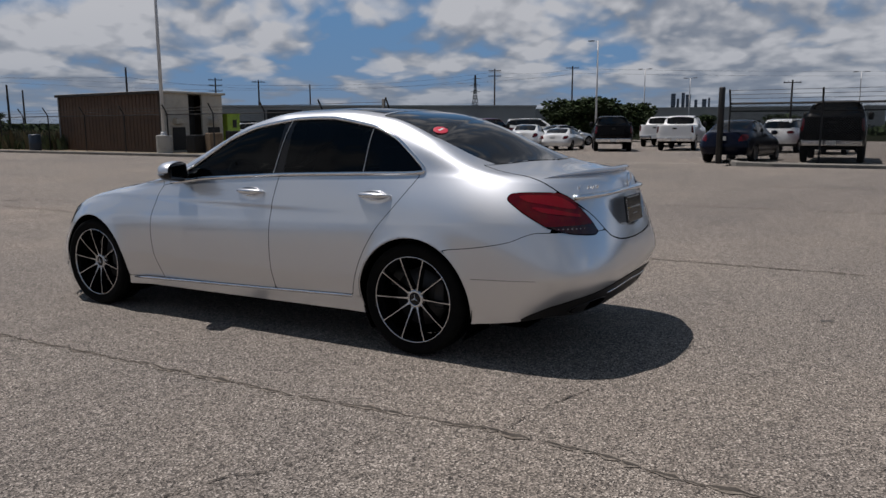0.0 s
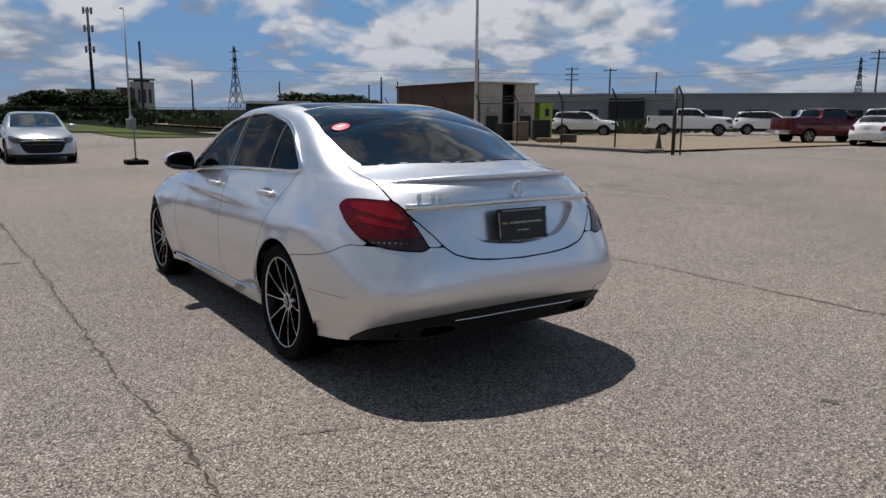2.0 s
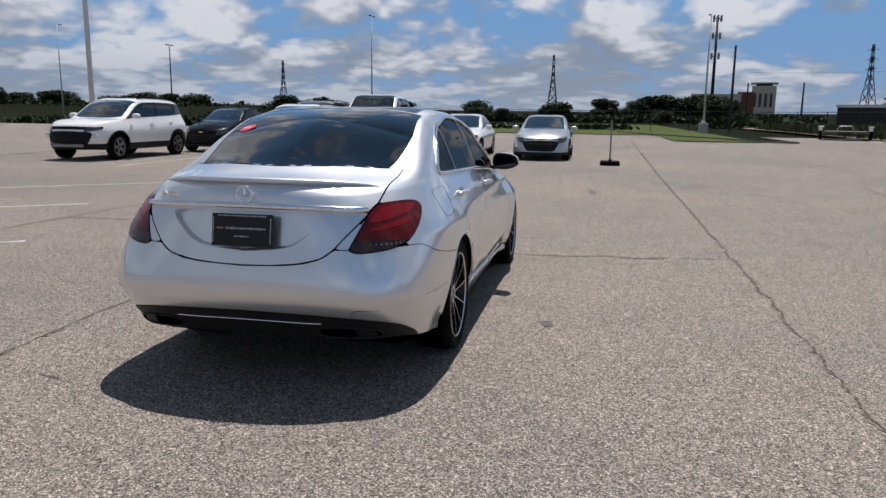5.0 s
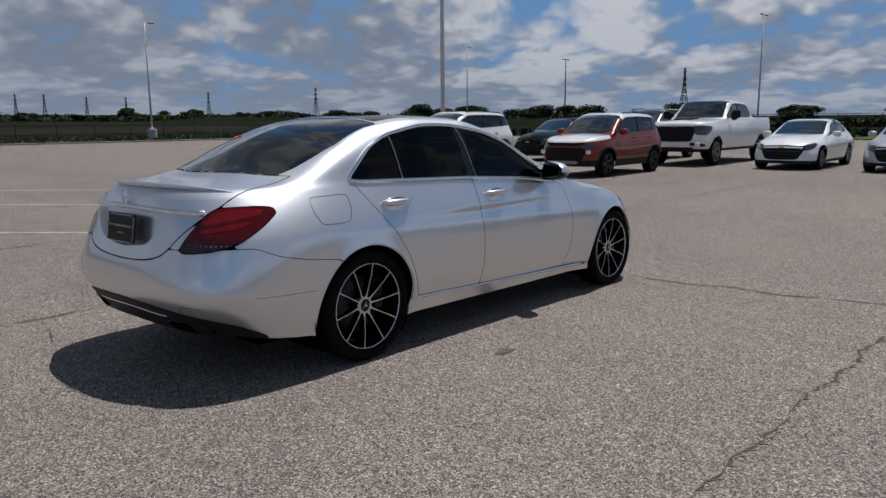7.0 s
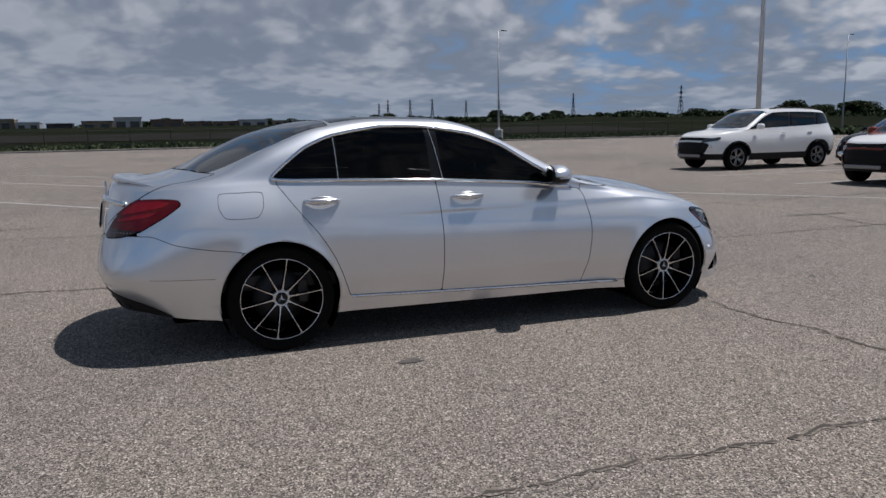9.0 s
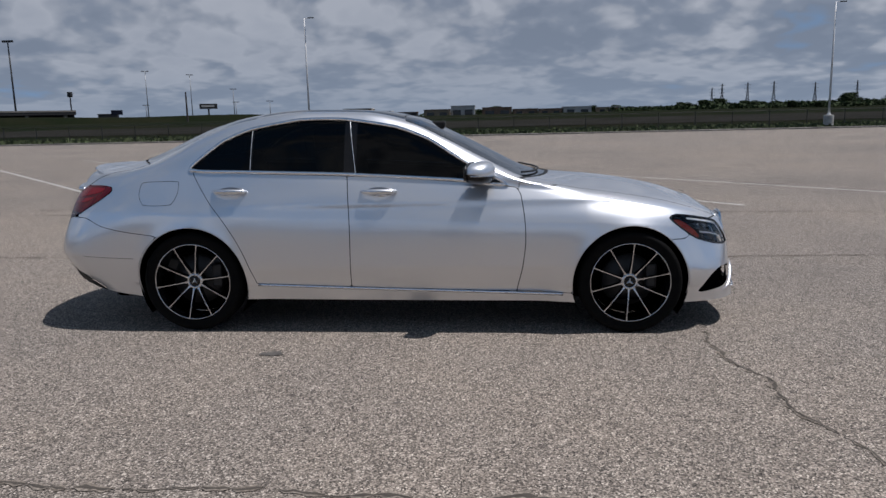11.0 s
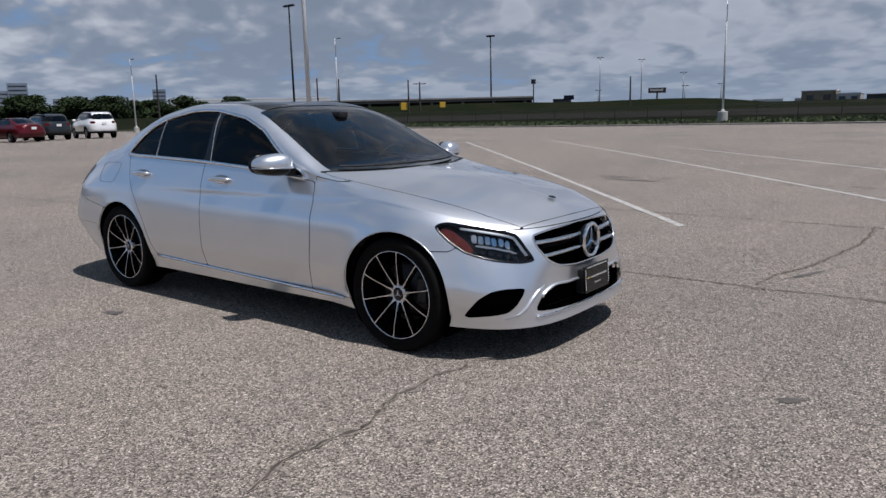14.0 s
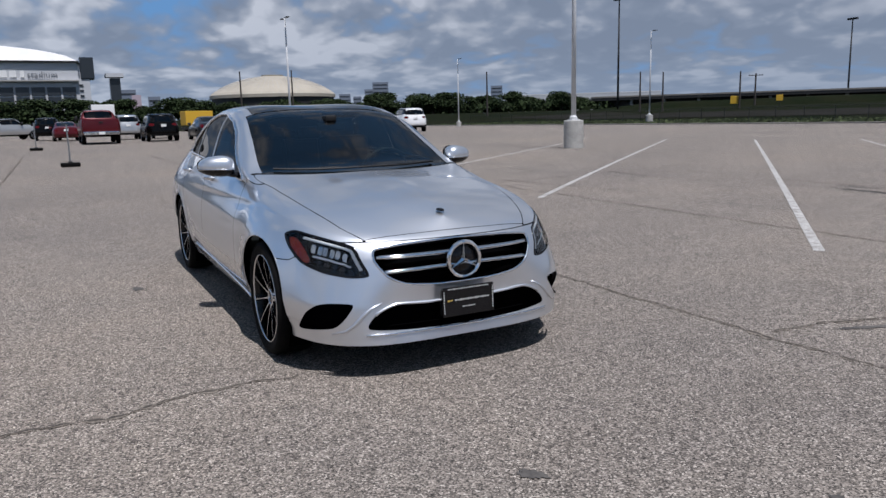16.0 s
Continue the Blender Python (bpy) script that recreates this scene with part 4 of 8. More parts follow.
def wheel(x, y, z, side, phase):
    """A wheel with ten thin machined spokes; its face looks to +y before it is turned."""
    w = root("wheel", pose(x, y, z, 0, 0, 0 if side > 0 else 180), "", "")
    w.parent = car
    tyre = spin([(0.252, -0.10), (0.27, -0.112), (0.295, -0.116), (0.312, -0.112), (0.322, -0.098), (0.3275, -0.07), (0.3285, -0.022), (0.325, -0.02), (0.325, -0.012), (0.3285, -0.01), (0.3285, 0.01),
                 (0.325, 0.012), (0.325, 0.02), (0.3285, 0.022), (0.3275, 0.07), (0.322, 0.098), (0.312, 0.110), (0.298, 0.113), (0.29, 0.111), (0.272, 0.108), (0.26, 0.104), (0.250, 0.098)], 72)
    part("tyre", tyre, RUBBER, w, smooth=True)
    rim = spin([(0.252, 0.098), (0.2535, 0.103), (0.250, 0.106), (0.2475, 0.105), (0.246, 0.099)], 72)
    part("rim_lip", rim, MACHINED, w, "machined silver rim edge", smooth=True)
    part("barrel", spin([(0.246, 0.099), (0.240, 0.07), (0.228, 0.0), (0.232, -0.1), (0.252, -0.1)], 48), BLACK_GLOSS, w, smooth=True)
    part("brake_disc", spin([(0.05, 0.0), (0.165, 0.0), (0.168, -0.012), (0.168, -0.028), (0.05, -0.03)], 48), CALIPER, w, smooth=True)
    cal = box((0.07, 0.09, 0.16), (-0.14, -0.005, 0.03), 0.015)
    part("caliper", cal, CALIPER, w)
    part("backplate", spin([(0.0, -0.06), (0.23, -0.06)], 32), SHADOW_GAP, w)
    part("hub", spin([(0.0, 0.074), (0.028, 0.073), (0.034, 0.07), (0.036, 0.066)], 32), BLACK_GLOSS, w, smooth=True)
    part("hub_ring", spin([(0.036, 0.066), (0.038, 0.074), (0.045, 0.074), (0.056, 0.066), (0.058, 0.04)], 40), MACHINED, w, smooth=True)
    bm = bmesh.new()
    for k in range(3):
        a = math.pi / 2 + 2 * math.pi * k / 3
        d, s = Vector((math.cos(a), 0, math.sin(a))), Vector((-math.sin(a), 0, math.cos(a)))
        v = [bm.verts.new(p) for p in (Vector((0, 0.079, 0)), d * 0.027 + Vector((0, 0.075, 0)), s * 0.006 + Vector((0, 0.075, 0)), -s * 0.006 + Vector((0, 0.075, 0)))]
        bm.faces.new((v[0], v[1], v[2]))
        bm.faces.new((v[0], v[3], v[1]))
    part("hub_emblem", bm, MACHINED, w)
    for k in range(10):
        a = 2 * math.pi * (k + phase) / 10
        d, s = Vector((math.cos(a), 0, math.sin(a))), Vector((-math.sin(a), 0, math.cos(a)))
        bm = bmesh.new()
        rows = []
        for r, wide, face in ((0.042, 0.0115, 0.068), (0.065, 0.0055, 0.075), (0.12, 0.0030, 0.086), (0.18, 0.0030, 0.096), (0.235, 0.0036, 0.1005), (0.247, 0.007, 0.101)):
            rows.append([bm.verts.new(d * r + s * q + Vector((0, h, 0))) for q, h in ((-wide * 1.15, face - 0.045), (-wide * 1.05, face - 0.003), (-wide * 0.85, face), (wide * 0.85, face), (wide * 1.05, face - 0.003), (wide * 1.15, face - 0.045))])
        for p, q in zip(rows, rows[1:]):
            for i in range(5):
                bm.faces.new((p[i], q[i], q[i + 1], p[i + 1]))
        bmesh.ops.recalc_face_normals(bm, faces=bm.faces)
        sp = part("spoke", bm, MACHINED, w)
        sp.data.materials.append(BLACK_GLOSS)
        for poly in sp.data.polygons:
            poly.material_index = 0 if abs(poly.normal.y) > 0.9 else 1
    return w


for wx, wy, wz, turns in ((1.42, 0.776, 0.327, (0.25, 0.62)), (-1.415, 0.768, 0.329, (0.0, 0.75))):
    for side, phase in zip((1, -1), turns):
        wheel(wx, side * wy, wz, side, phase)

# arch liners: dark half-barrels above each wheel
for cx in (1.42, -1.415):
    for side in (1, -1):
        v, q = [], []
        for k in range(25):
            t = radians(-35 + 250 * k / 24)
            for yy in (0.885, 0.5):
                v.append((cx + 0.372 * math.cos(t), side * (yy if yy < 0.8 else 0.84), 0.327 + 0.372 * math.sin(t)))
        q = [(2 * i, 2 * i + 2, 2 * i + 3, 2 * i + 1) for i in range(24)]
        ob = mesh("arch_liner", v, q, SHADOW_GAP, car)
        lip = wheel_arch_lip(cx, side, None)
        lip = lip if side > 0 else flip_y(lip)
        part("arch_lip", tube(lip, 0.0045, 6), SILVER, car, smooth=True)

# unseen near-black slabs added to stop sunlight leaking through the hollow body
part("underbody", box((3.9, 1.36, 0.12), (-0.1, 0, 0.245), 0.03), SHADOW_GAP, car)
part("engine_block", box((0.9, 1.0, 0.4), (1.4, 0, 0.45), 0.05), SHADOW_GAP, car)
part("radiator_light_stop", box((0.08, 1.16, 0.48), (1.93, 0, 0.45), 0.01), SHADOW_GAP, car)
part("front_tray_light_stop", box((0.22, 0.96, 0.02), (2.0, 0, 0.222), 0.005), SHADOW_GAP, car)
part("undertray_light_stop", box((0.5, 1.24, 0.03), (1.76, 0, 0.215), 0.01), SHADOW_GAP, car)
# flat plates added at both ends to close the body's ground shadow
for nm, near_end, z in (("front_pan_light_stop", True, 0.205), ("rear_pan_light_stop", False, 0.305)):
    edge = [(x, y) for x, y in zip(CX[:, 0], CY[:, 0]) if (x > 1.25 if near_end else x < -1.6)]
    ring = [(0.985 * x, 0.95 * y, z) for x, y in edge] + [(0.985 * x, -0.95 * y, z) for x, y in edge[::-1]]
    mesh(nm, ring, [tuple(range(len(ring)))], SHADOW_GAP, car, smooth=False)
part("cabin_floor", box((3.2, 1.5, 0.1), (-0.6, 0, 0.42), 0.02), SEAT, car)

# sides: doors, glass, handles, mirrors, trims
side_zone = (CY > 0.45) & (CV > 0.3) & (CV < 4.4) & (CX > -2.2) & (CX < 1.6)
trim_ring = lay(CX, CZ, dlo, side_zone, 0.003)
pane_q = np.maximum(f_dlo + 0.012, CX + 1.030)
pane_r = np.maximum(f_dlo + 0.012, np.maximum(CX + 0.405, -1.012 - CX))
pane_f = np.maximum(f_dlo + 0.012, np.maximum(CX - 0.47, -0.325 - CX))
for side in (1, -1):
    mirror = (lambda p: p) if side > 0 else flip_y
    half("front_fender", f_fender + GAP, SILVER, car, side)
    fd = half("front_door", f_door_f + GAP, SILVER, car, side)
    rd = half("rear_door", f_door_r + GAP, SILVER, car, side)
    half("window", pane_f, TINTED, fd, side, 0.004, "dark tinted door window")
    half("window", pane_r, TINTED, rd, side, 0.004, "dark tinted door window")
    half("quarter_window", pane_q, TINTED, car, side, 0.004)
    half("pillar_trim", np.maximum(f_dlo, np.maximum(-pane_q, np.maximum(-pane_r, -pane_f))), BLACK_GLOSS, car, side, 0.002)
    part("window_trim", tube(mirror(trim_ring), 0.0125, 8, True), CHROME, car, "chrome window surround", smooth=True)
    for xx in (-1.021,):
        bar = lay(CX, CZ, [(xx - 0.012 * (z - 1.04), z) for z in np.linspace(1.04, 1.30, 8)], side_zone, 0.003)
        part("division_bar", tube(mirror(bar), 0.0018, 6), SILVER_TRIM, rd)
    bar = lay(CX, CZ, [(-0.325 - 0.15 * (z - 1.02), z) for z in np.linspace(1.02, 1.355, 8)], side_zone, 0.003)
    part("pillar_edge", tube(mirror(bar), 0.0022, 6), SILVER_TRIM, fd)
    sill = lay(CX, CZ, [(x, float(hermite([(-1.05, 0.318), (-0.08, 0.285), (1.05, 0.255)])(x)) - 0.008) for x in np.linspace(-0.98, 1.0, 24)], side_zone, 0.004)
    bow_ = np.polyfit([p[0] for p in sill], [p[1] for p in sill], 3)
    sill = [(x, float(np.polyval(bow_, x)), float(hermite([(-1.05, 0.318), (-0.08, 0.285), (1.05, 0.255)])(x)) - 0.008) for x in np.linspace(-0.98, 1.0, 24)]
    part("sill_strip", tube(mirror(sill), 0.009, 6), CHROME, car, "bright sill strip", smooth=True)
    for door, x0, x1, zz in ((rd, -1.255, -1.03, 0.918), (fd, -0.285, -0.055, 0.912)):
        xs = np.linspace(x0, x1, 14)
        base = lay(CX, CZ, [(x, zz) for x in xs], side_zone, 0.0)
        grip = []
        for k, p in enumerate(base):
            u = k / 13
            grip.append((p[0], p[1] + 0.006 + 0.034 * abs(math.sin(math.pi * u)) ** 0.55, p[2]))
        rad = [0.006 + 0.0125 * abs(math.sin(math.pi * k / 13)) ** 0.5 for k in range(14)]
        h = part("handle", tube(mirror(grip), rad, 10), SILVER, door, "silver handle with chrome strip", smooth=True)
        strip = [(p[0], p[1] + r * 1.0, p[2] + 0.004) for p, r in zip(grip, rad)][1:-1]
        part("handle_strip", tube(mirror(strip), 0.0055, 6), CHROME, h, "chrome handle strip", smooth=True)
        cx, cy, cz = base[7]
        # bulging oval coloured dark to paint the shade of a hollow cup
        cup = superellipsoid(0.100, 0.015, 0.038, 1.0)
        bmesh.ops.translate(cup, verts=cup.verts, vec=(cx, side * (cy - 0.003), cz - 0.010))
        part("handle_cup", cup, HANDLE_CUP_SHADE, door, "oval handle recess with shade in its dark colour", smooth=True)
        # small chrome pad paints the sun glint low in the cup
        pad = superellipsoid(0.046, 0.007, 0.014, 1.0)
        bmesh.ops.translate(pad, verts=pad.verts, vec=(cx + 0.004, side * (cy + 0.006), cz - 0.026))
        part("cup_glint", pad, CHROME, door, smooth=True)
    # door mirror
    mm = root("door_mirror", Matrix.Identity(4), "", "")
    mm.parent = car
    mx, my, mz = 0.475, 0.912, 1.030

    def set_mirror(shape):
        for v in shape.verts:
            v.co.x -= 0.30 * v.co.y
            v.co.z *= 1 - 0.16 * v.co.y / 0.11
        bmesh.ops.translate(shape, verts=shape.verts, vec=(mx, my, mz))
        if side < 0:
            bmesh.ops.scale(shape, vec=(1, -1, 1), verts=shape.verts)
            bmesh.ops.reverse_faces(shape, faces=shape.faces)
        return shape

    bm = superellipsoid(0.086, 0.112, 0.068, 0.80)
    for v in bm.verts:
        v.co.x = max(v.co.x, -0.058)
    cap = bm.copy()
    bmesh.ops.bisect_plane(cap, geom=cap.verts[:] + cap.edges[:] + cap.faces[:], plane_co=(0, 0, -0.008), plane_no=(0.10, 0, 1), clear_inner=True)
    low = bm
    bmesh.ops.bisect_plane(low, geom=low.verts[:] + low.edges[:] + low.faces[:], plane_co=(0, 0, -0.008), plane_no=(0.10, 0, 1), clear_outer=True)
    part("mirror_cap", set_mirror(cap), SILVER, mm, "silver mirror cap", smooth=True)
    part("mirror_base", set_mirror(low), BLACK_GLOSS, mm, "black mirror underside", smooth=True)
    arc = [(0.0875 * math.copysign(abs(math.cos(t)) ** 0.8, math.cos(t)), 0.1135 * math.copysign(abs(math.sin(t)) ** 0.8, math.sin(t)), -0.018) for t in np.linspace(-1.3, 1.75, 20)]
    part("indicator", set_mirror(tube(arc, 0.0035, 6)), CHROME, mm, "chrome indicator strip", smooth=True)
    frame_ = superellipsoid(0.012, 0.109, 0.066, 0.75)
    bmesh.ops.translate(frame_, verts=frame_.verts, vec=(-0.058, 0, 0))
    part("mirror_rim", set_mirror(frame_), BLACK_GLOSS, mm, smooth=True)
    part("mirror_glass", set_mirror(box((0.006, 0.175, 0.096), (-0.070, 0, 0), 0.002)), MIRROR_DARK, mm)
    part("mirror_arm", tube([(0.535, side * 0.765, 0.968), (0.515, side * 0.81, 0.972), (0.49, side * 0.87, 0.985)], [0.03, 0.026, 0.024], 10, flat=0.7), BLACK_GLOSS, mm, smooth=True)
    # tail lamp: red upper lens, smoked lower band
    tl = root("tail_lamp", Matrix.Identity(4), "", "")
    tl.parent = car
    low_edge = 0.780 + (REAR_Q + 1.1) * -0.02
    half("lens", np.maximum(f_tail + GAP, low_edge - CZ), RED_LENS, tl, side, -0.004, "glossy red lens")
    half("lower_lens", np.maximum(f_tail + GAP, CZ - low_edge), DARK_RED, tl, side, -0.003, "dark smoked lens")
    zone_r = CX < -1.5
    for outline in ([(-0.905, 0.932), (-0.975, 0.938), (-1.10, 0.932), (-1.165, 0.902), (-1.205, 0.862), (-1.13, 0.868), (-1.03, 0.888), (-0.94, 0.905)],
                    [(-0.95, 0.878), (-1.05, 0.868), (-1.16, 0.845), (-1.225, 0.832), (-1.205, 0.822), (-1.10, 0.835), (-1.0, 0.850)]):
        half("light_guide", np.maximum(inside(REAR_Q, CZ, rounded(outline)), CX + 1.5), RED_GLOW, tl, side, -0.0055)
    for k in range(9):
        q = -1.035 - 0.026 * k
        z = 0.774 + (q + 1.1) * 0.06
        half("lamp_cell", np.maximum(inside(REAR_Q, CZ, np.array([(q, z), (q - 0.018, z - 0.002), (q - 0.018, z - 0.014), (q, z - 0.012)])), CX + 1.5), CELL_GREY, tl, side, -0.0045)
    # head lamp: clear cover over a dark bowl with bright guides
    hl = root("head_lamp", Matrix.Identity(4), "", "")
    hl.parent = car
    half("cover", f_head + GAP, CLEAR_LENS, hl, side, -0.002, "clear lamp cover")
    half("bowl", f_head - 0.012, BLACK_GLOSS, hl, side, 0.05)
    zone = CX > 1.35
    ring = lay(FRONT_Q, CZ, head_line, zone, -0.004)
    part("surround", tube(mirror(ring), 0.008, 6, True), BLACK_GLOSS, hl, smooth=True)
    top_line = hermite([(-1.12, 0.60), (-1.03, 0.677), (-0.89, 0.711), (-0.675, 0.745)])

    def cell(name, q0, q1, d0, d1, mat, depth, lab=""):
        """A strip of the lamp that follows its upper edge, d0 to d1 below it."""
        qs = np.linspace(q0, q1, 7)
        ring_ = [(q, float(top_line(q)) - d0) for q in qs] + [(q, float(top_line(q)) - d1) for q in qs[::-1]]
        return half(name, np.maximum(inside(FRONT_Q, CZ, np.array(ring_)), 1.3 - CX), mat, hl, side, depth, lab)

    cell("light_guide", -0.73, -1.03, 0.012, 0.024, LED_WHITE, 0.004, "white light guide")
    inner = np.array([(-1.005, float(top_line(-1.005)) - 0.012), (-1.03, float(top_line(-1.03)) - 0.012), (-1.098, 0.566), (-1.082, 0.560)])
    half("light_guide", np.maximum(inside(FRONT_Q, CZ, inner), 1.3 - CX), LED_WHITE, hl, side, 0.005)
    cell("light_guide", -0.80, -1.035, 0.086, 0.098, LED_WHITE, 0.010)
    for k in range(6):
        q = -0.790 - 0.037 * k
        cell("reflector", q, q - 0.028, 0.034, 0.078, LAMP_SILVER, 0.016 + 0.010 * (k % 2))
    for k in range(5):
        q = -0.830 - 0.046 * k
        cell("reflector", q, q - 0.034, 0.106, 0.128, CALIPER, 0.024)
    amber = rounded([(-0.632, 0.718), (-0.69, 0.712), (-0.76, 0.655), (-0.80, 0.60), (-0.75, 0.603), (-0.665, 0.66)])
    half("side_reflector", np.maximum(inside(FRONT_Q, CZ, amber), 1.3 - CX), AMBER, hl, side, 0.012, "orange side reflector")
    # near-black backing paints the shade inside the corner intake
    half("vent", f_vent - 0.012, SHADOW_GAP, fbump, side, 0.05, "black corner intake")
    # fuel flap and bumper eye cover outlines on the right only
    if side < 0:
        flap = rounded([(-1.745, 0.975), (-1.62, 0.982), (-1.50, 0.98), (-1.495, 0.90), (-1.53, 0.84), (-1.62, 0.832), (-1.72, 0.838), (-1.755, 0.90)])
        part("fuel_flap_seam", tube(flip_y(lay(CX, CZ, flap, (CV > 1.5) & (CV < 3.4) & (CX > -1.9) & (CX < -1.3), 0.0)), 0.0016, 4, True), BLACK, shell)
        eye = [(0.66, 0.455), (0.60, 0.455), (0.555, 0.455), (0.535, 0.44), (0.525, 0.41), (0.58, 0.405)]
        part("tow_cover_seam", tube(flip_y(lay(CY, CZ, eye, CX < -1.9, 0.0005)), 0.0018, 4), BLACK, rbump)
    # thin black line paints the shade along the bumper's lower crease
    crease = lay(CX, CZ, [(x, 0.487 - 0.03 * (x + 1.8)) for x in np.linspace(-1.80, -2.16, 10)], (CX < -1.6) & (CV < 2.2) & (CY > 0.4), 0.0)
    part("bumper_crease_shade", tube(mirror(crease), 0.0016, 4), BLACK, rbump)

# grille: two bright double bars, large ring emblem
gr = root("grille", Matrix.Identity(4), "", "")
gr.parent = car
for z0, wide in ((0.632, 0.462), (0.553, 0.435)):
    xs = np.linspace(-wide, wide, 41)
    pts = lay(CY, CZ, [(abs(y), z0 + 0.02 * (1 - (y / wide) ** 2) * 0.4) for y in xs], CX > 1.8, -0.022)
    pts = [(x, math.copysign(yy, y), z) for (x, yy, z), y in zip(pts, xs)]
    part("slat", tube(pts, 0.019, 10, flat=0.70), CHROME, gr, "bright silver grille bar", smooth=True)
    part("slat_groove", tube([(x + 0.0165, y, z) for x, y, z in pts], 0.003, 5), BLACK_GLOSS, gr)
for z0 in (0.67, 0.59, 0.51):
    xs = np.linspace(-0.42, 0.42, 21)
    pts = lay(CY, CZ, [(abs(y), z0) for y in xs], CX > 1.8, -0.05)
    pts = [(x, math.copysign(yy, y), z) for (x, yy, z), y in zip(pts, xs)]
    part("mesh_bar", tube(pts, 0.005, 6), SHADOW_GAP, gr)
ringp = lay(CY, CZ, [(abs(u), w) for u, w in grille_line], CX > 1.8, -0.002)
ringp = [(x, math.copysign(y, u), z) for (x, y, z), (u, w) in zip(ringp, grille_line)]
part("grille_frame", tube(ringp, 0.007, 6, True), CHROME, gr, smooth=True)
disc = part("emblem_disc", spin([(0.0, 0.0), (0.082, -0.004), (0.09, -0.014), (0.09, -0.03)], 36, "x"), BLACK_GLOSS, gr, smooth=True)
disc.matrix_basis = Matrix.Translation((2.186, 0, 0.585))
emblem(gr, (2.19, 0, 0.585), 0.093, Euler((0, 0, 0)).to_matrix())
badge = part("hood_badge", spin([(0.0, 0.004), (0.018, 0.003), (0.024, 0.0)], 24, "z"), BLACK_GLOSS, hood, "small round badge", smooth=True)
badge.matrix_basis = Matrix.Translation((1.93, 0, 0.822)) @ pose(0, 0, 0, 0, 16, 0)

# chrome lip of the front bumper and of the lower intake
for zs, wide, rr, mt, lab in ((0.238, 0.55, 0.006, CHROME, "bright lip strip"),):
    xs = np.linspace(-wide, wide, 41)
    pts = lay(CY, CZ, [(abs(y), zs - (0.045 * (y / wide) ** 4 if zs > 0.3 else -0.0)) for y in xs], CX > 1.6, 0.006)
    part("lip_strip", tube([(x, math.copysign(yy, y), z) for (x, yy, z), y in zip(pts, xs)], rr, 6), mt, fbump, lab, smooth=True)
for z0 in (0.275, 0.31, 0.345):
    xs = np.linspace(-0.44, 0.44, 21)
    pts = lay(CY, CZ, [(abs(y), z0) for y in xs], CX > 1.6, -0.05)
    part("intake_bar", tube([(x, math.copysign(yy, y), z) for (x, yy, z), y in zip(pts, xs)], 0.005, 6), SHADOW_GAP, fbump)
# bright rim of the lower intake, and the fins between it and the corner intakes
rim = [(u, w) for u, w in np.roll(intake_line, -len(intake_line) * 3 // 10, axis=0) if w > 0.325]
got = lay(CY, CZ, [(abs(u), w) for u, w in rim], CX > 1.6, 0.003)
got = [(x, math.copysign(y, u), z) for (x, y, z), (u, w) in zip(got, rim)]
part("intake_rim", tube(got, 0.009, 8, flat=0.8), SILVER, fbump, smooth=True)
for side in (1, -1):
    fin = lay(CY, CZ, [(0.46, 0.400), (0.52, 0.372), (0.565, 0.335), (0.60, 0.295), (0.64, 0.262), (0.70, 0.245)], CX > 1.5, 0.001)
    part("fin", tube(fin if side > 0 else flip_y(fin), [0.003, 0.008, 0.011, 0.010, 0.007, 0.003], 8), SILVER, fbump, smooth=True)


def plate(parent, at, turn, tilt=0.0):
    """A black dealer plate in a dotted frame; its writing is bars."""
    p = root("number_plate", Matrix.Translation(at) @ Euler((0, radians(tilt), radians(turn))).to_matrix().to_4x4(), "black dealer plate with pale print", "")
    p.parent = parent
    part("plate_panel", box((0.012, 0.312, 0.156), (0, 0, 0), 0.004), BLACK_GLOSS, p)
    for k in range(9):
        for s in (1, -1):
            part("frame_mark", box((0.003, 0.004, 0.007), (0.007, s * 0.147, -0.055 + 0.0137 * k)), WHITE_PRINT, p)
    for y0, y1, z0, hh, mt in ((-0.125, 0.125, 0.068, 0.006, DIM_PRINT), (-0.085, 0.125, 0.008, 0.009, DIM_PRINT), (-0.130, -0.095, 0.008, 0.008, GOLD_PRINT), (-0.040, 0.040, -0.030, 0.006, DIM_PRINT)):
        n = max(2, int((y1 - y0) / 0.015))
        for k in range(n):
            a = y0 + (y1 - y0) * k / n
            part("print_bar", box((0.003, (y1 - y0) / n * 0.66, hh * (1.0, 0.7, 1.25)[k % 3]), (0.007, a + (y1 - y0) / n / 2, z0)), mt, p)
    return p


plate(lid, (-2.435, 0, 0.823), 180, -8)
plate(fbump, (2.228, 0, 0.372), 0, -3)
part("plate_bracket", box((0.05, 0.28, 0.14), (2.19, 0, 0.36), 0.008), BLACK, fbump)

# boot lid: lip spoiler, chrome bar, emblem, model marks
n_sp = 31
ys = np.linspace(-0.585, 0.585, n_sp)
seat_line = lay(CX, CY, [(-2.30 + 0.20 * (abs(y) / 0.585) ** 2.2, abs(y)) for y in ys], (CV > 3.0) & (CX < -1.7))
v, q = [], []
for y, (x, yy, z) in zip(ys, seat_line):
    k = 1 - (abs(y) / 0.585) ** 4
    for dx, dz in ((0.07, -0.002), (0.02, 0.006 * k + 0.001), (-0.045 * k, 0.024 * k + 0.001), (-0.060 * k - 0.004, 0.014 * k), (-0.048 * k - 0.002, 0.0), (0.0, -0.018)):
        v.append((x + dx, y, z + dz))
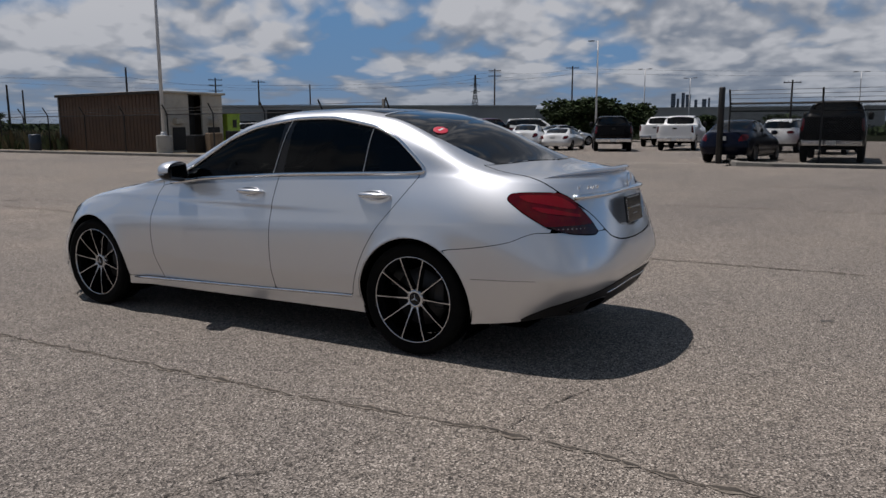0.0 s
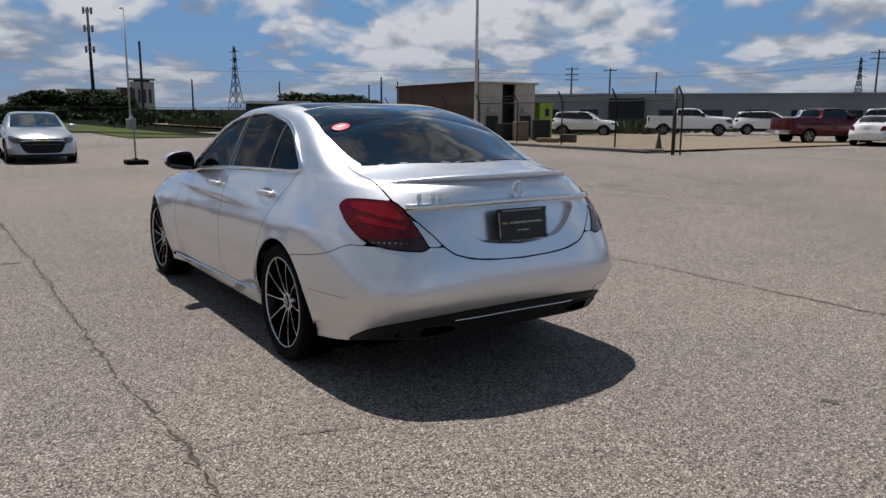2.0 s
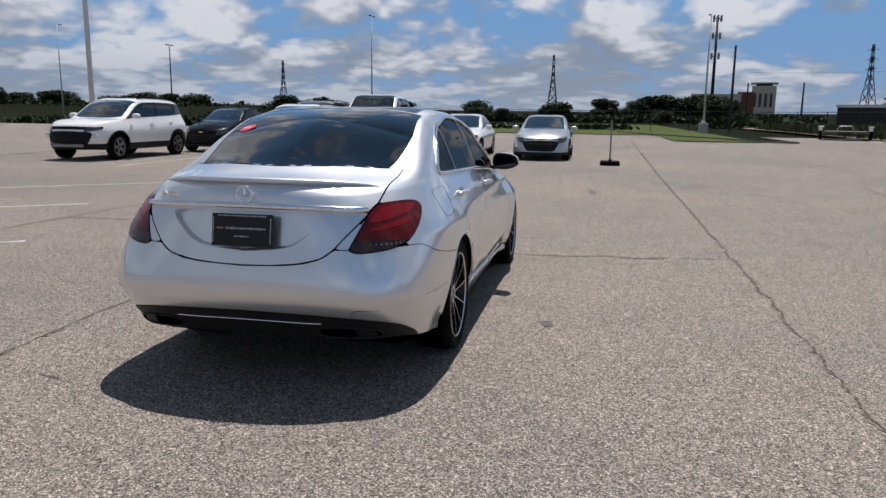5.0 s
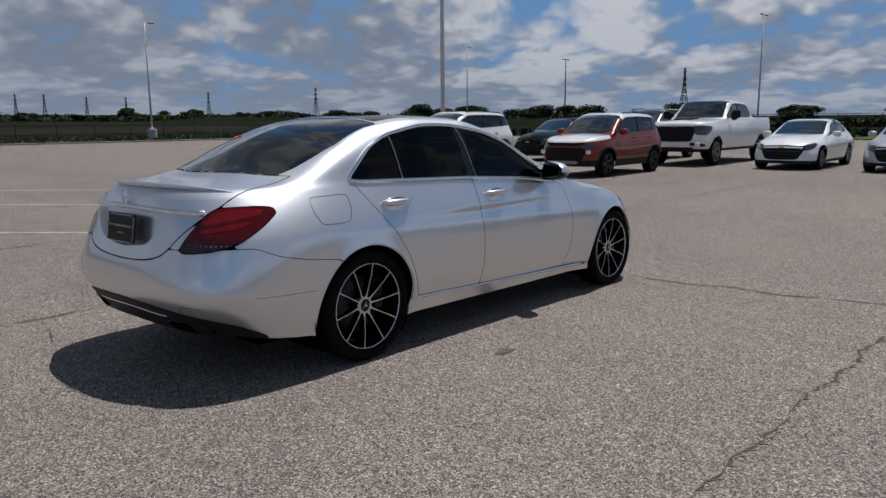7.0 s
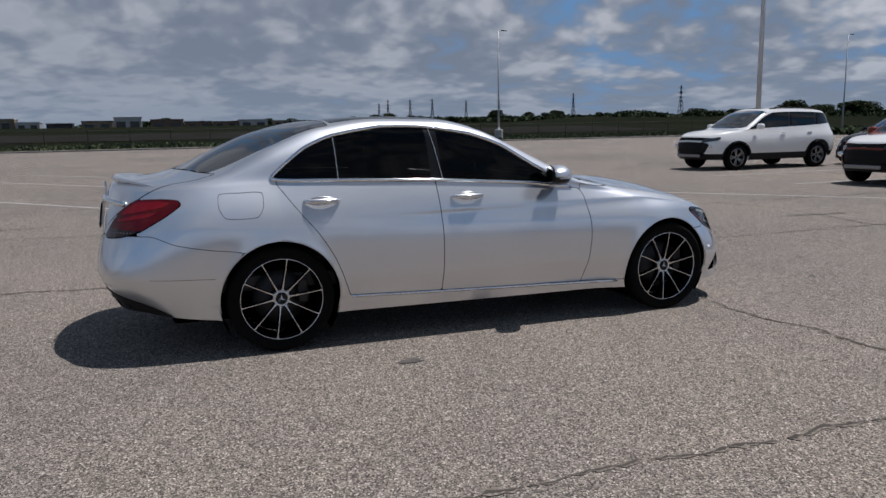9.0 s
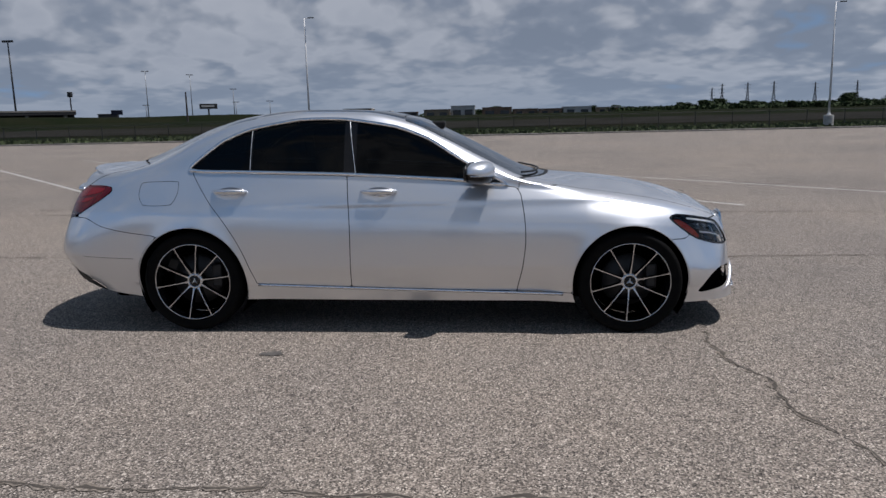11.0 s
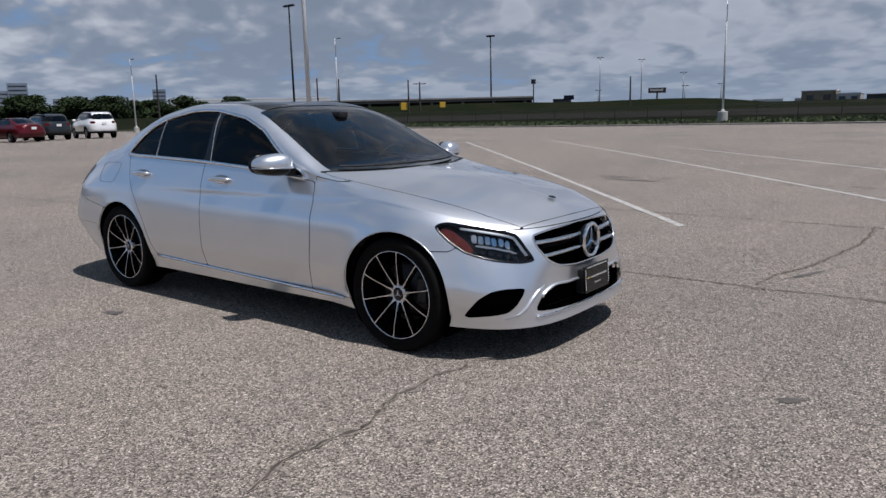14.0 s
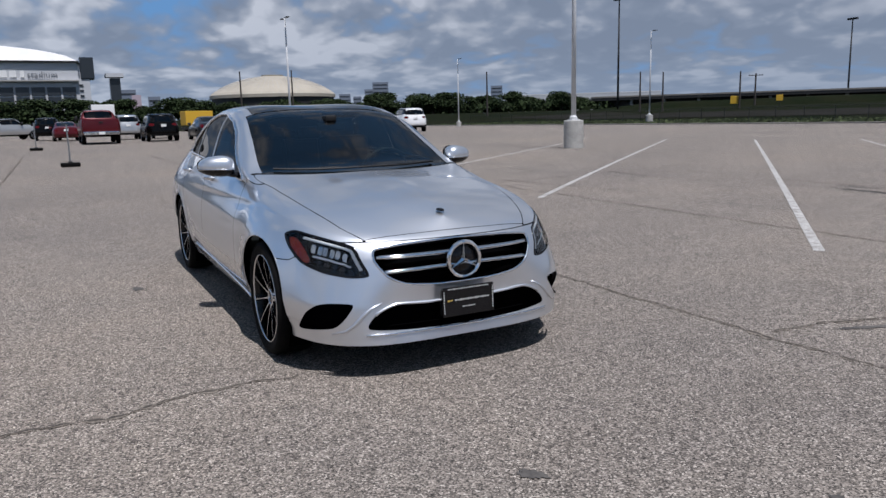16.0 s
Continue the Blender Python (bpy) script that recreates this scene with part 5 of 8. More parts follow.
for i in range(n_sp - 1):
    for k in range(5):
        q.append((6 * i + k, 6 * i + k + 1, 6 * i + 7 + k, 6 * i + 6 + k))
sp = mesh("lip_spoiler", v, q, SILVER, lid)
bm = bmesh.new()
bm.from_mesh(sp.data)
bmesh.ops.recalc_face_normals(bm, faces=bm.faces)
bm.to_mesh(sp.data)
bm.free()
xs = np.linspace(-0.57, 0.57, 41)
pts = lay(CY, CZ, [(abs(y), 0.937 - 0.02 * (y / 0.57) ** 2) for y in xs], CX < -2.0, 0.008)
part("chrome_bar", tube([(x, math.copysign(yy, y), z) for (x, yy, z), y in zip(pts, xs)], 0.020, 8, flat=0.8), CHROME, lid, "chrome bar above the plate", smooth=True)
emblem(lid, (-2.402, 0, 0.99), 0.04, Euler((0, 0, math.pi)).to_matrix())
for k, y in enumerate((0.50, 0.445, 0.415, 0.385)):
    (px, py, pz), = lay(CY, CZ, [(y, 0.968)], CX < -2.0, 0.004)
    part("model_mark", box((0.006, 0.022, 0.024), (px, py, pz), 0.004), CHROME, lid)
bm = superellipsoid(0.055, 0.055, 0.004, 1.0, 24, 8)
st = part("window_sticker", bm, STICKER_RED, back_glass, "oval red sticker", smooth=True)
(sx, sy, sz), = lay(CX, CY, [(-1.385, 0.47)], CV > 4.0, 0.003)
st.matrix_basis = Matrix.Translation((sx, sy, sz)) @ pose(0, 0, 0, -14, -24, 0) @ Matrix.Diagonal((0.75, 1.0, 1, 1))
bars = part("sticker_print", box((0.05, 0.05, 0.002)), WHITE_PRINT, st)
bars.matrix_basis = Matrix.Translation((0, 0, 0.0045)) @ Matrix.Diagonal((0.35, 1.0, 1, 1))

# exhaust surrounds and trim line of the diffuser
xs = np.linspace(-0.38, 0.38, 31)
pts = lay(CY, CZ, [(abs(y), 0.375) for y in xs], CX < -1.9, 0.007)
bow = np.polyfit(xs, [p[0] for p in pts], 4)
part("diffuser_strip", tube([(float(np.polyval(bow, y)) - 0.004, y, 0.378) for y in xs], 0.004, 6), CHROME, rbump, smooth=True)
for side in (1, -1):
    ring2 = []
    for k in range(28):
        t = 2 * math.pi * k / 28
        yy = 0.505 + 0.145 * math.copysign(abs(math.cos(t)) ** 0.75, math.cos(t))
        ring2.append((yy, 0.334 + 0.031 * math.copysign(abs(math.sin(t)) ** 0.75, math.sin(t)) - 0.012 * max(0, yy - 0.5) / 0.15))
    loop = lay(CY, CZ, ring2, CX < -1.85, 0.008)
    loop = loop if side > 0 else flip_y(loop)
    part("exhaust_trim", tube(loop, 0.0030, 6, True), CALIPER, rbump, "chrome exhaust surround", smooth=True)
    vv = [(x - 0.002, y, z) for x, y, z in loop] + [(x + 0.12, y, z) for x, y, z in loop]
    mesh("exhaust_bore", vv, [(k, (k + 1) % 28, 28 + (k + 1) % 28, 28 + k) for k in range(28)] + [tuple(range(28, 56))], SHADOW_GAP, rbump)
    # flat near-black sheet across the bore paints the dark of the pipe
    mesh("exhaust_mouth_shade", [(x - 0.001, y, z) for x, y, z in loop], [tuple(range(28))], SHADOW_GAP, rbump)
part("rear_valance", box((0.24, 1.25, 0.05), (-2.18, 0, 0.34), 0.02), SHADOW_GAP, rbump)

# wipers
for y0, y1 in ((0.55, -0.05), (-0.02, -0.60)):
    pts = lay(CX, CY, [(0.90 - 0.19 * (abs(y) / 0.7) ** 2 - 0.02, abs(y)) for y in np.linspace(y0, y1, 10)], (CV > 3.6) & (CX > 0.3), 0.012)
    part("wiper", tube([(x, math.copysign(yy, y), z) for (x, yy, z), y in zip(pts, np.linspace(y0, y1, 10))], 0.007, 6), BLACK, car)

# cabin
for y in (0.37, -0.37):
    seat = root("front_seat", Matrix.Translation((-0.25, y, 0.50)), "", "")
    seat.parent = car
    part("cushion", box((0.50, 0.48, 0.16), (0.05, 0, 0.05), 0.05), SEAT, seat)
    part("backrest", box((0.14, 0.46, 0.60), (-0.26, 0, 0.38), 0.05, Euler((0, radians(-16), 0)).to_matrix()), SEAT, seat)
    part("headrest", box((0.10, 0.24, 0.16), (-0.37, 0, 0.74), 0.04, Euler((0, radians(-8), 0)).to_matrix()), SEAT, seat)
bench = root("rear_bench", Matrix.Translation((-1.05, 0, 0.50)), "", "")
bench.parent = car
part("cushion", box((0.5, 1.25, 0.16), (0.05, 0, 0.05), 0.05), SEAT, bench)
part("backrest", box((0.14, 1.25, 0.58), (-0.28, 0, 0.35), 0.05, Euler((0, radians(-20), 0)).to_matrix()), SEAT, bench)
for y in (0.36, 0, -0.36):
    part("headrest", box((0.09, 0.22, 0.13), (-0.40, y, 0.68), 0.04), SEAT, bench)
part("parcel_shelf", box((0.45, 1.1, 0.03), (-1.62, 0, 1.0), 0.01), SEAT, car)
part("dashboard", box((0.42, 1.34, 0.20), (0.60, 0, 0.86), 0.06), SEAT, car)
part("steering_wheel", tube([(0.30 + 0.07 * math.sin(t), 0.37 + 0.18 * math.cos(t), 0.92 + 0.17 * math.sin(t)) for t in np.linspace(0, 2 * math.pi, 28, endpoint=False)], 0.014, 8, True), SEAT, car, smooth=True)
part("inner_mirror", box((0.03, 0.22, 0.06), (0.18, 0, 1.26), 0.012), BLACK, car)
part("camera_pod", box((0.10, 0.09, 0.05), (0.16, 0, 1.325), 0.015), BLACK, car)

# ---- other vehicles ----
WHEEL_ALLOY = material("painted alloy", (0.30, 0.30, 0.31), 0.35, 0.9)
CLADDING = material("black cladding", (0.009, 0.009, 0.0095), 0.65, spec=0.25)
SHINY_SCREEN = glass("car windshield glass", (0.06, 0.07, 0.07), 3.4)
CAR_GLASS = glass("car glass", (0.06, 0.07, 0.07), 1.35)
CABIN_DARK = material("dark cabin", (0.015, 0.015, 0.016), 0.8)


def paint(name, base, flake=0.0, rough=0.3, coat=1.0):
    return metallic_paint(name, base, flake, rough, coat, 0.5 * coat)


WHITE_CAR = paint("white paint", (0.78, 0.78, 0.77))
ORANGE_CAR = paint("burnt orange paint", (0.17, 0.026, 0.010), 0.2, 0.3, 0.5)
RED_CAR = paint("dark red paint", (0.075, 0.004, 0.007), 0.2, 0.3, 0.45)
BLACK_CAR = paint("black paint", (0.003, 0.003, 0.0035), 0.0, 0.25, 0.15)
NAVY_CAR = paint("dark blue paint", (0.004, 0.006, 0.016), 0.1, 0.22, 0.2)
DARK_GREY_CAR = paint("dark grey metallic paint", (0.03, 0.033, 0.038), 0.4, 0.3, 0.45)
GREY_CAR = paint("grey metallic paint", (0.16, 0.17, 0.18), 0.6)
SILVER_CAR = paint("light silver paint", (0.45, 0.46, 0.47), 0.6)

SUV = [
    ([(-2.2, 0.34), (-1, 0.27), (1, 0.27), (2.2, 0.30)], [(-1.3, 0.86), (1.2, 0.86)], 2.17, -2.18, 2.8, 3.2),
    ([(-2.25, 0.56), (2.25, 0.52)], [(-1.3, 0.925), (0, 0.91), (1.2, 0.925)], 2.25, -2.25, 2.7, 3.2),
    ([(-2.25, 0.9), (0, 0.84), (2.25, 0.78)], [(-1.3, 0.92), (0, 0.90), (1.2, 0.92)], 2.23, -2.22, 2.6, 3.2),
    ([(-2.15, 1.15), (-1, 1.13), (0.4, 1.08), (0.9, 1.06), (1.5, 1.01), (2.15, 0.93)], [(-1.3, 0.83), (0, 0.83), (1.2, 0.84)], 2.16, -2.14, 2.5, 3.0),
    ([(-2.0, 1.50), (-1.7, 1.57), (-1.2, 1.61), (0, 1.62), (0.4, 1.5), (0.8, 1.26), (1.1, 1.09), (1.5, 1.06), (2.08, 0.97)], [(-1.3, 0.66), (0, 0.67), (0.5, 0.71), (1.1, 0.76), (1.2, 0.72)], 2.08, -1.98, 2.4, 2.8),
    ([(-1.9, 1.62), (-1.2, 1.66), (0, 1.665), (0.4, 1.58), (0.8, 1.33), (1.15, 1.115), (1.6, 1.09), (2.0, 1.0)], [(-1, 0.0), (1, 0.0)], 2.0, -1.9, 2.0, 2.0),
]
PICKUP = [
    ([(-3, 0.55), (-1, 0.42), (1, 0.42), (2.7, 0.45)], [(-2.3, 0.94), (1.9, 0.94)], 2.72, -3.0, 3.6, 5.0),
    ([(-3.05, 0.72), (2.8, 0.70)], [(-2.3, 1.0), (1.9, 1.0)], 2.82, -3.05, 3.4, 5.0),
    ([(-3.05, 1.06), (2.8, 1.05)], [(-2.3, 1.0), (1.9, 1.0)], 2.80, -3.05, 3.4, 5.0),
    ([(-3.03, 1.38), (-0.9, 1.37), (1.1, 1.32), (1.5, 1.30), (2.74, 1.22)], [(-2.3, 0.95), (-1.2, 0.95), (0, 0.92), (1.9, 0.93)], 2.74, -3.03, 3.2, 5.0),
    ([(-3.0, 1.40), (-1.25, 1.40), (-1.12, 1.52), (-0.98, 1.86), (0, 1.90), (0.45, 1.86), (0.8, 1.60), (1.15, 1.36), (1.5, 1.34), (2.65, 1.27)], [(-2.3, 0.86), (-1.25, 0.86), (-0.98, 0.70), (0, 0.71), (0.5, 0.75), (1.15, 0.83), (1.9, 0.80)], 2.66, -3.0, 3.0, 5.0),
    ([(-3.0, 1.40), (-1.27, 1.40), (-1.14, 1.60), (-1.02, 1.90), (0, 1.955), (0.45, 1.91), (0.8, 1.67), (1.2, 1.40), (1.6, 1.385), (2.6, 1.32)], [(-1, 0.0), (1, 0.0)], 2.6, -2.98, 2.0, 2.0),
]
WHEEL_CACHE = {}


def road_wheel(parent, at, radius, side, mat):
    w = new("wheel")
    w.parent = parent
    w.matrix_basis = pose(*at, 0, 0, 0 if side > 0 else 180)
    key = round(radius, 3)
    if key not in WHEEL_CACHE:
        rr = radius * 0.68
        t = spin([(rr, -0.10), (radius * 0.9, -0.12), (radius * 0.985, -0.10), (radius, -0.05), (radius, 0.05), (radius * 0.985, 0.10), (radius * 0.9, 0.115), (rr, 0.10)], 32)
        t1 = bpy.data.meshes.new("tyre")
        t.to_mesh(t1)
        t.free()
        t1.polygons.foreach_set("use_smooth", [True] * len(t1.polygons))
        t1.materials.append(RUBBER)
        bm = spin([(rr * 1.01, 0.105), (rr * 0.95, 0.108), (rr * 0.92, 0.09), (rr * 0.9, 0.0)], 32)
        for k in range(10):
            a = 2 * math.pi * (k // 2) / 5 + (0.16 if k % 2 else -0.16)
            d, s = Vector((math.cos(a), 0, math.sin(a))), Vector((-math.sin(a), 0, math.cos(a)))
            v = [bm.verts.new(d * r + s * q + Vector((0, h, 0))) for r, q, h in ((0.03, -0.02, 0.07), (0.03, 0.02, 0.07), (rr * 0.95, 0.018, 0.10), (rr * 0.95, -0.018, 0.10))]
            bm.faces.new(v[::-1])
        r1 = bpy.data.meshes.new("rim")
        bm.to_mesh(r1)
        bm.free()
        b2 = spin([(0.0, 0.02), (rr * 0.93, 0.02)], 24)
        r2 = bpy.data.meshes.new("brake")
        b2.to_mesh(r2)
        b2.free()
        r2.materials.append(SHADOW_GAP)
        WHEEL_CACHE[key] = (t1, r1, r2)
    for nm, me in zip(("tyre", "rim", "brake"), WHEEL_CACHE[key]):
        ob = new(nm, me)
        ob.parent = w
        if nm == "rim":
            if not me.materials:
                me.materials.append(WHEEL_ALLOY)
            ob.material_slots[0].link = "OBJECT"
            ob.material_slots[0].material = mat


def vehicle(kind, name, size, skin, at, heading, label, category, group="", roof=None, hood=None, near=False, rims=None, bars="dark", lamps_red=True):
    """A car, SUV or pickup from its lofted body, cut into panels, glass and lamps."""
    base = {"sedan": SALOON, "suv": SUV, "pickup": PICKUP}[kind]
    full = {"sedan": (4.69, 1.81, 1.437, 2.835, 0.33), "suv": (4.5, 1.85, 1.665, 2.70, 0.35), "pickup": (5.87, 2.0, 1.955, 3.75, 0.41)}[kind]
    sx, sy, sz = size[0] / full[0], size[1] / full[1], size[2] / full[2]
    xa, xb = {"sedan": (1.15, -1.4), "suv": (1.2, -1.3), "pickup": (1.9, -2.3)}[kind]
    p, vv = loft(base, xa, xb, (26, 70, 26) if near else (14, 40, 14), 8 if near else 5)
    x, y, z = np.moveaxis(p, -1, 0)
    v = np.broadcast_to(vv, x.shape)
    p = p * (sx, sy, sz)
    nrm = normals(p)
    car_root = root(name, pose(*at, ground_z(at[0], at[1]) if len(at) < 3 else 0, 0, 0, heading) if len(at) < 3 else pose(*at, 0, 0, heading), label, category, group)
    half_base = full[3] / 2
    wr = full[4]
    arch = wr * 1.13 - np.minimum(np.hypot(x - half_base, (z - wr)), np.hypot(x + half_base, (z - wr)))
    if kind == "sedan":
        side_glass = np.maximum(inside(x, z, dlo), 2.9 - v)
        screen = np.maximum(np.maximum((4.07 - v) * 0.3, x - (0.93 - 0.19 * (y / 0.7) ** 2)), -0.05 - x)
        rear_glass = np.maximum(np.maximum((4.07 - v) * 0.3, x + 1.1), -1.96 + 0.21 * (y / 0.6) ** 2 - x)
        pillars = [-0.36, -1.02]
        lamp_f = np.maximum(inside((y - x) / 1.4142, z, head_line + np.array((0.0, 0.02))), 1.3 - x)
        lamp_r = np.maximum(inside((x + y) / 1.4142, z, tail_line), x + 1.5)
        mouth = np.maximum(inside(y, z, rounded([(-0.55, 0.60), (0, 0.64), (0.55, 0.60), (0.50, 0.42), (0.38, 0.30), (-0.38, 0.30), (-0.50, 0.42)])), 1.7 - x)
        slit = np.maximum(inside(y, z, rounded([(-0.5, 0.685), (0, 0.70), (0.5, 0.685), (0.5, 0.655), (0, 0.665), (-0.5, 0.655)])), 1.7 - x)
        clad = z - 0.27
    elif kind == "suv":
        side_glass = np.maximum(inside(x, z, rounded([(-1.98, 1.25), (-1.0, 1.175), (0.4, 1.125), (0.93, 1.10), (0.75, 1.22), (0.42, 1.43), (0.1, 1.545), (-0.6, 1.565), (-1.3, 1.55), (-1.75, 1.51), (-1.9, 1.42)])), np.maximum(2.9 - v, 0.55 - y))
        screen = np.maximum(np.maximum((4.07 - v) * 0.3, x - (1.12 - 0.15 * (y / 0.7) ** 2)), 0.28 - x)
        rear_glass = np.maximum(np.maximum(inside(y, z, rounded([(-0.66, 1.20), (0.66, 1.20), (0.55, 1.50), (-0.55, 1.50)])), x + 1.9), -9)
        pillars = [0.05 - 0.5, -1.35]
        lamp_f = np.maximum(inside((y - x) / 1.4142, z, rounded([(-0.72, 0.90), (-0.95, 0.88), (-1.18, 0.84), (-1.18, 0.77), (-0.95, 0.79), (-0.76, 0.82)])), 1.3 - x)
        lamp_r = np.maximum(inside((x + y) / 1.4142, z, rounded([(-0.80, 1.06), (-1.0, 1.08), (-1.15, 1.05), (-1.15, 0.94), (-1.0, 0.92), (-0.85, 0.95)])), x + 1.4)
        mouth = np.maximum(inside(y, z, rounded([(-0.62, 0.74), (0, 0.78), (0.62, 0.74), (0.60, 0.55), (0.48, 0.44), (-0.48, 0.44), (-0.60, 0.55)])), 1.7 - x)
        slit = np.maximum(inside(y, z, rounded([(-0.62, 0.885), (0, 0.90), (0.62, 0.885), (0.62, 0.82), (0, 0.82), (-0.62, 0.82)])), 1.7 - x)
        clad = np.minimum(z - 0.45, 9)
        clad = np.minimum(clad, -(arch + 0.05))
    else:
        side_glass = np.maximum(inside(x, z, rounded([(-0.95, 1.42), (0, 1.41), (1.0, 1.385), (0.72, 1.60), (0.42, 1.80), (0, 1.835), (-0.6, 1.825), (-0.9, 1.79)])), np.maximum(2.9 - v, 0.5 - y))
        screen = np.maximum(np.maximum((4.07 - v) * 0.3, x - (1.17 - 0.12 * (y / 0.8) ** 2)), 0.36 - x)
        rear_glass = np.maximum(np.maximum((4.10 - v) * 0.3, x + 1.02), np.maximum(-1.24 - x, 1.45 - z))
        pillars = [0.02, -0.02]
        lamp_f = np.maximum(inside(y, z, rounded([(0.60, 1.17), (0.95, 1.16), (0.98, 1.02), (0.93, 0.90), (0.66, 0.92), (0.62, 1.05)])), 2.0 - x)
        lamp_r = np.maximum(inside(y, z, rounded([(0.84, 1.33), (0.99, 1.33), (1.0, 1.0), (0.86, 1.0)])), x + 2.85)
        mouth = np.maximum(inside(y, z, rounded([(-0.66, 1.14), (0, 1.15), (0.66, 1.14), (0.60, 0.86), (0.5, 0.72), (-0.5, 0.72), (-0.60, 0.86)])), 2.0 - x)
        slit = np.maximum(inside(y, z, rounded([(-0.8, 0.66), (0.8, 0.66), (0.8, 0.56), (-0.8, 0.56)])), 2.0 - x)
        clad = z - 0.50
    bed = np.maximum(np.maximum((4.1 - v) * 0.3, x + 1.30), -2.93 - x) if kind == "pickup" else np.full(x.shape, 1.0)

    def piece(nm, f, mat, depth=0.0, sides=(1, -1), parent=car_root, lab=""):
        vs, fs = clipped(p - depth * nrm, f)
        if not fs:
            return None
        allv, allf = [], []
        for s in sides:
            n0 = len(allv)
            allv += [(a, s * b, c) for a, b, c in vs]
            allf += [[i + n0 for i in (r if s > 0 else r[::-1])] for r in fs]
        return mesh(nm, allv, allf, mat, parent, lab)

    holes = [side_glass, screen, rear_glass, lamp_f, lamp_r, mouth, slit, bed]
    f = arch
    for h in holes:
        f = np.maximum(f, -h)
    is_hood = np.maximum(3.25 - v, {"sedan": 0.95, "suv": 1.16, "pickup": 1.2}[kind] - x)
    is_hood = np.maximum(is_hood, {"sedan": 2.05, "suv": 2.12, "pickup": 2.7}[kind] - 0.15 * y ** 2 - x) * 0 + np.maximum((2.75 if hood else 3.25) - v, {"sedan": 0.95, "suv": 1.16, "pickup": 1.2}[kind] - x)
    is_roof = np.maximum((3.55 if roof else 4.0) - v, np.abs(x + {"sedan": 0.55, "suv": 0.8, "pickup": 0.3}[kind]) - {"sedan": 0.55, "suv": 1.15, "pickup": 0.75}[kind])
    body_f = np.maximum(np.maximum(f, -clad), np.maximum(-is_hood + 0.004, -is_roof + 0.0))
    piece("body", body_f, skin)
    piece("hood", np.maximum(np.maximum(f, is_hood), -clad), hood or skin)
    piece("roof", np.maximum(f, is_roof), roof or skin)
    piece("cladding", np.maximum(f, clad), CLADDING, -0.006)
    for s in (1, -1):
        edges = [9.0] + sorted(pillars, reverse=True) + [-9.0]
        for a, b in zip(edges, edges[1:]):
            piece("window", np.maximum(side_glass, np.maximum(x - a + 0.03, b + 0.03 - x)), CAR_GLASS, 0.004, (s,))
        piece("head_lamp", lamp_f, LAMP_SILVER if bars != "dark" else CLEAR_LAMP, -0.004, (s,))
        piece("tail_lamp", lamp_r, RED_LENS, -0.004, (s,))
    piece("pillar_trim", side_glass, CABIN_DARK, 0.02)
    piece("windshield", screen, SHINY_SCREEN, 0.003)
    piece("rear_window", rear_glass, CAR_GLASS, 0.003)
    piece("grille", mouth - 0.005, CLADDING, 0.03)
    piece("upper_grille", slit - 0.005, CLADDING, 0.02)
    if kind == "pickup":
        piece("bed", bed, CLADDING, 0.03)
    if near and kind == "pickup":
        part("hood_scoop", box((0.62, 0.62, 0.05), (1.95 * sx, 0, 1.375 * sz), 0.02, Euler((0, radians(3), 0)).to_matrix()), CLADDING, car_root)
        part("skid_plate", box((0.10, size[1] * 0.62, 0.16), (2.80 * sx, 0, 0.50 * sz), 0.03), CLADDING, car_root)
        for s in (1, -1):
            part("fog_lamp", box((0.04, 0.16, 0.10), (2.875 * sx, s * 0.66, 0.64 * sz), 0.02), CLADDING, car_root)
            part("tow_mirror", box((0.10, 0.26, 0.26), (0.86 * sx, s * (size[1] / 2 + 0.16), 1.50 * sz), 0.04), CLADDING, car_root)
    if near and kind == "suv":
        part("skid_plate", box((0.06, size[1] * 0.5, 0.09), (2.20 * sx, 0, 0.40 * sz), 0.02), WHEEL_ALLOY, car_root)
        part("grille_badge", box((0.03, 0.16, 0.05), (2.19 * sx, 0, 0.80 * sz), 0.015), GOLD_PRINT, car_root)
        for s in (1, -1):
            fog = superellipsoid(0.03, 0.08, 0.06, 0.8, 16, 8)
            bmesh.ops.translate(fog, verts=fog.verts, vec=(2.06 * sx, s * 0.70 * sy, 0.66 * sz))
            part("fog_lamp", fog, LAMP_SILVER, car_root, smooth=True)
    if near and kind == "sedan":
        part("grille_badge", box((0.03, 0.15, 0.045), (2.16 * sx, 0, 0.645 * sz), 0.015), GOLD_PRINT, car_root)
        for s in (1, -1):
            part("lamp_strip", box((0.02, 0.20, 0.012), (2.0 * sx, s * 0.66 * sy, 0.735 * sz), 0.004, Euler((0, 0, radians(-s * 32))).to_matrix()), LED_WHITE, car_root)
    if near:
        for k in range(3):
            zz = {"sedan": 0.36, "suv": 0.52, "pickup": 0.84}[kind] + k * {"sedan": 0.085, "suv": 0.085, "pickup": 0.1}[kind]
            sel = (x > 1.7) & (v > 0.3) & (v < 3)
            ys = np.linspace(-0.46, 0.46, 15)
            pts = []
            for yy in ys:
                d = (y[sel] - abs(yy)) ** 2 + (z[sel] - zz) ** 2
                c = p[sel][d.argmin()]
                pts.append((c[0] - 0.012, yy * sy, zz * sz))
            part("grille_bar", tube(pts, 0.010, 5), CALIPER if kind == "sedan" else CLADDING, car_root)
    part("underbody", box((size[0] * 0.82, size[1] * 0.74, 0.2 * sz), (0, 0, (0.36 if kind == "sedan" else 0.5) * sz), 0.04), SHADOW_GAP, car_root)
    cab_x = {"sedan": -0.4, "suv": -0.45, "pickup": -0.1}[kind] * sx
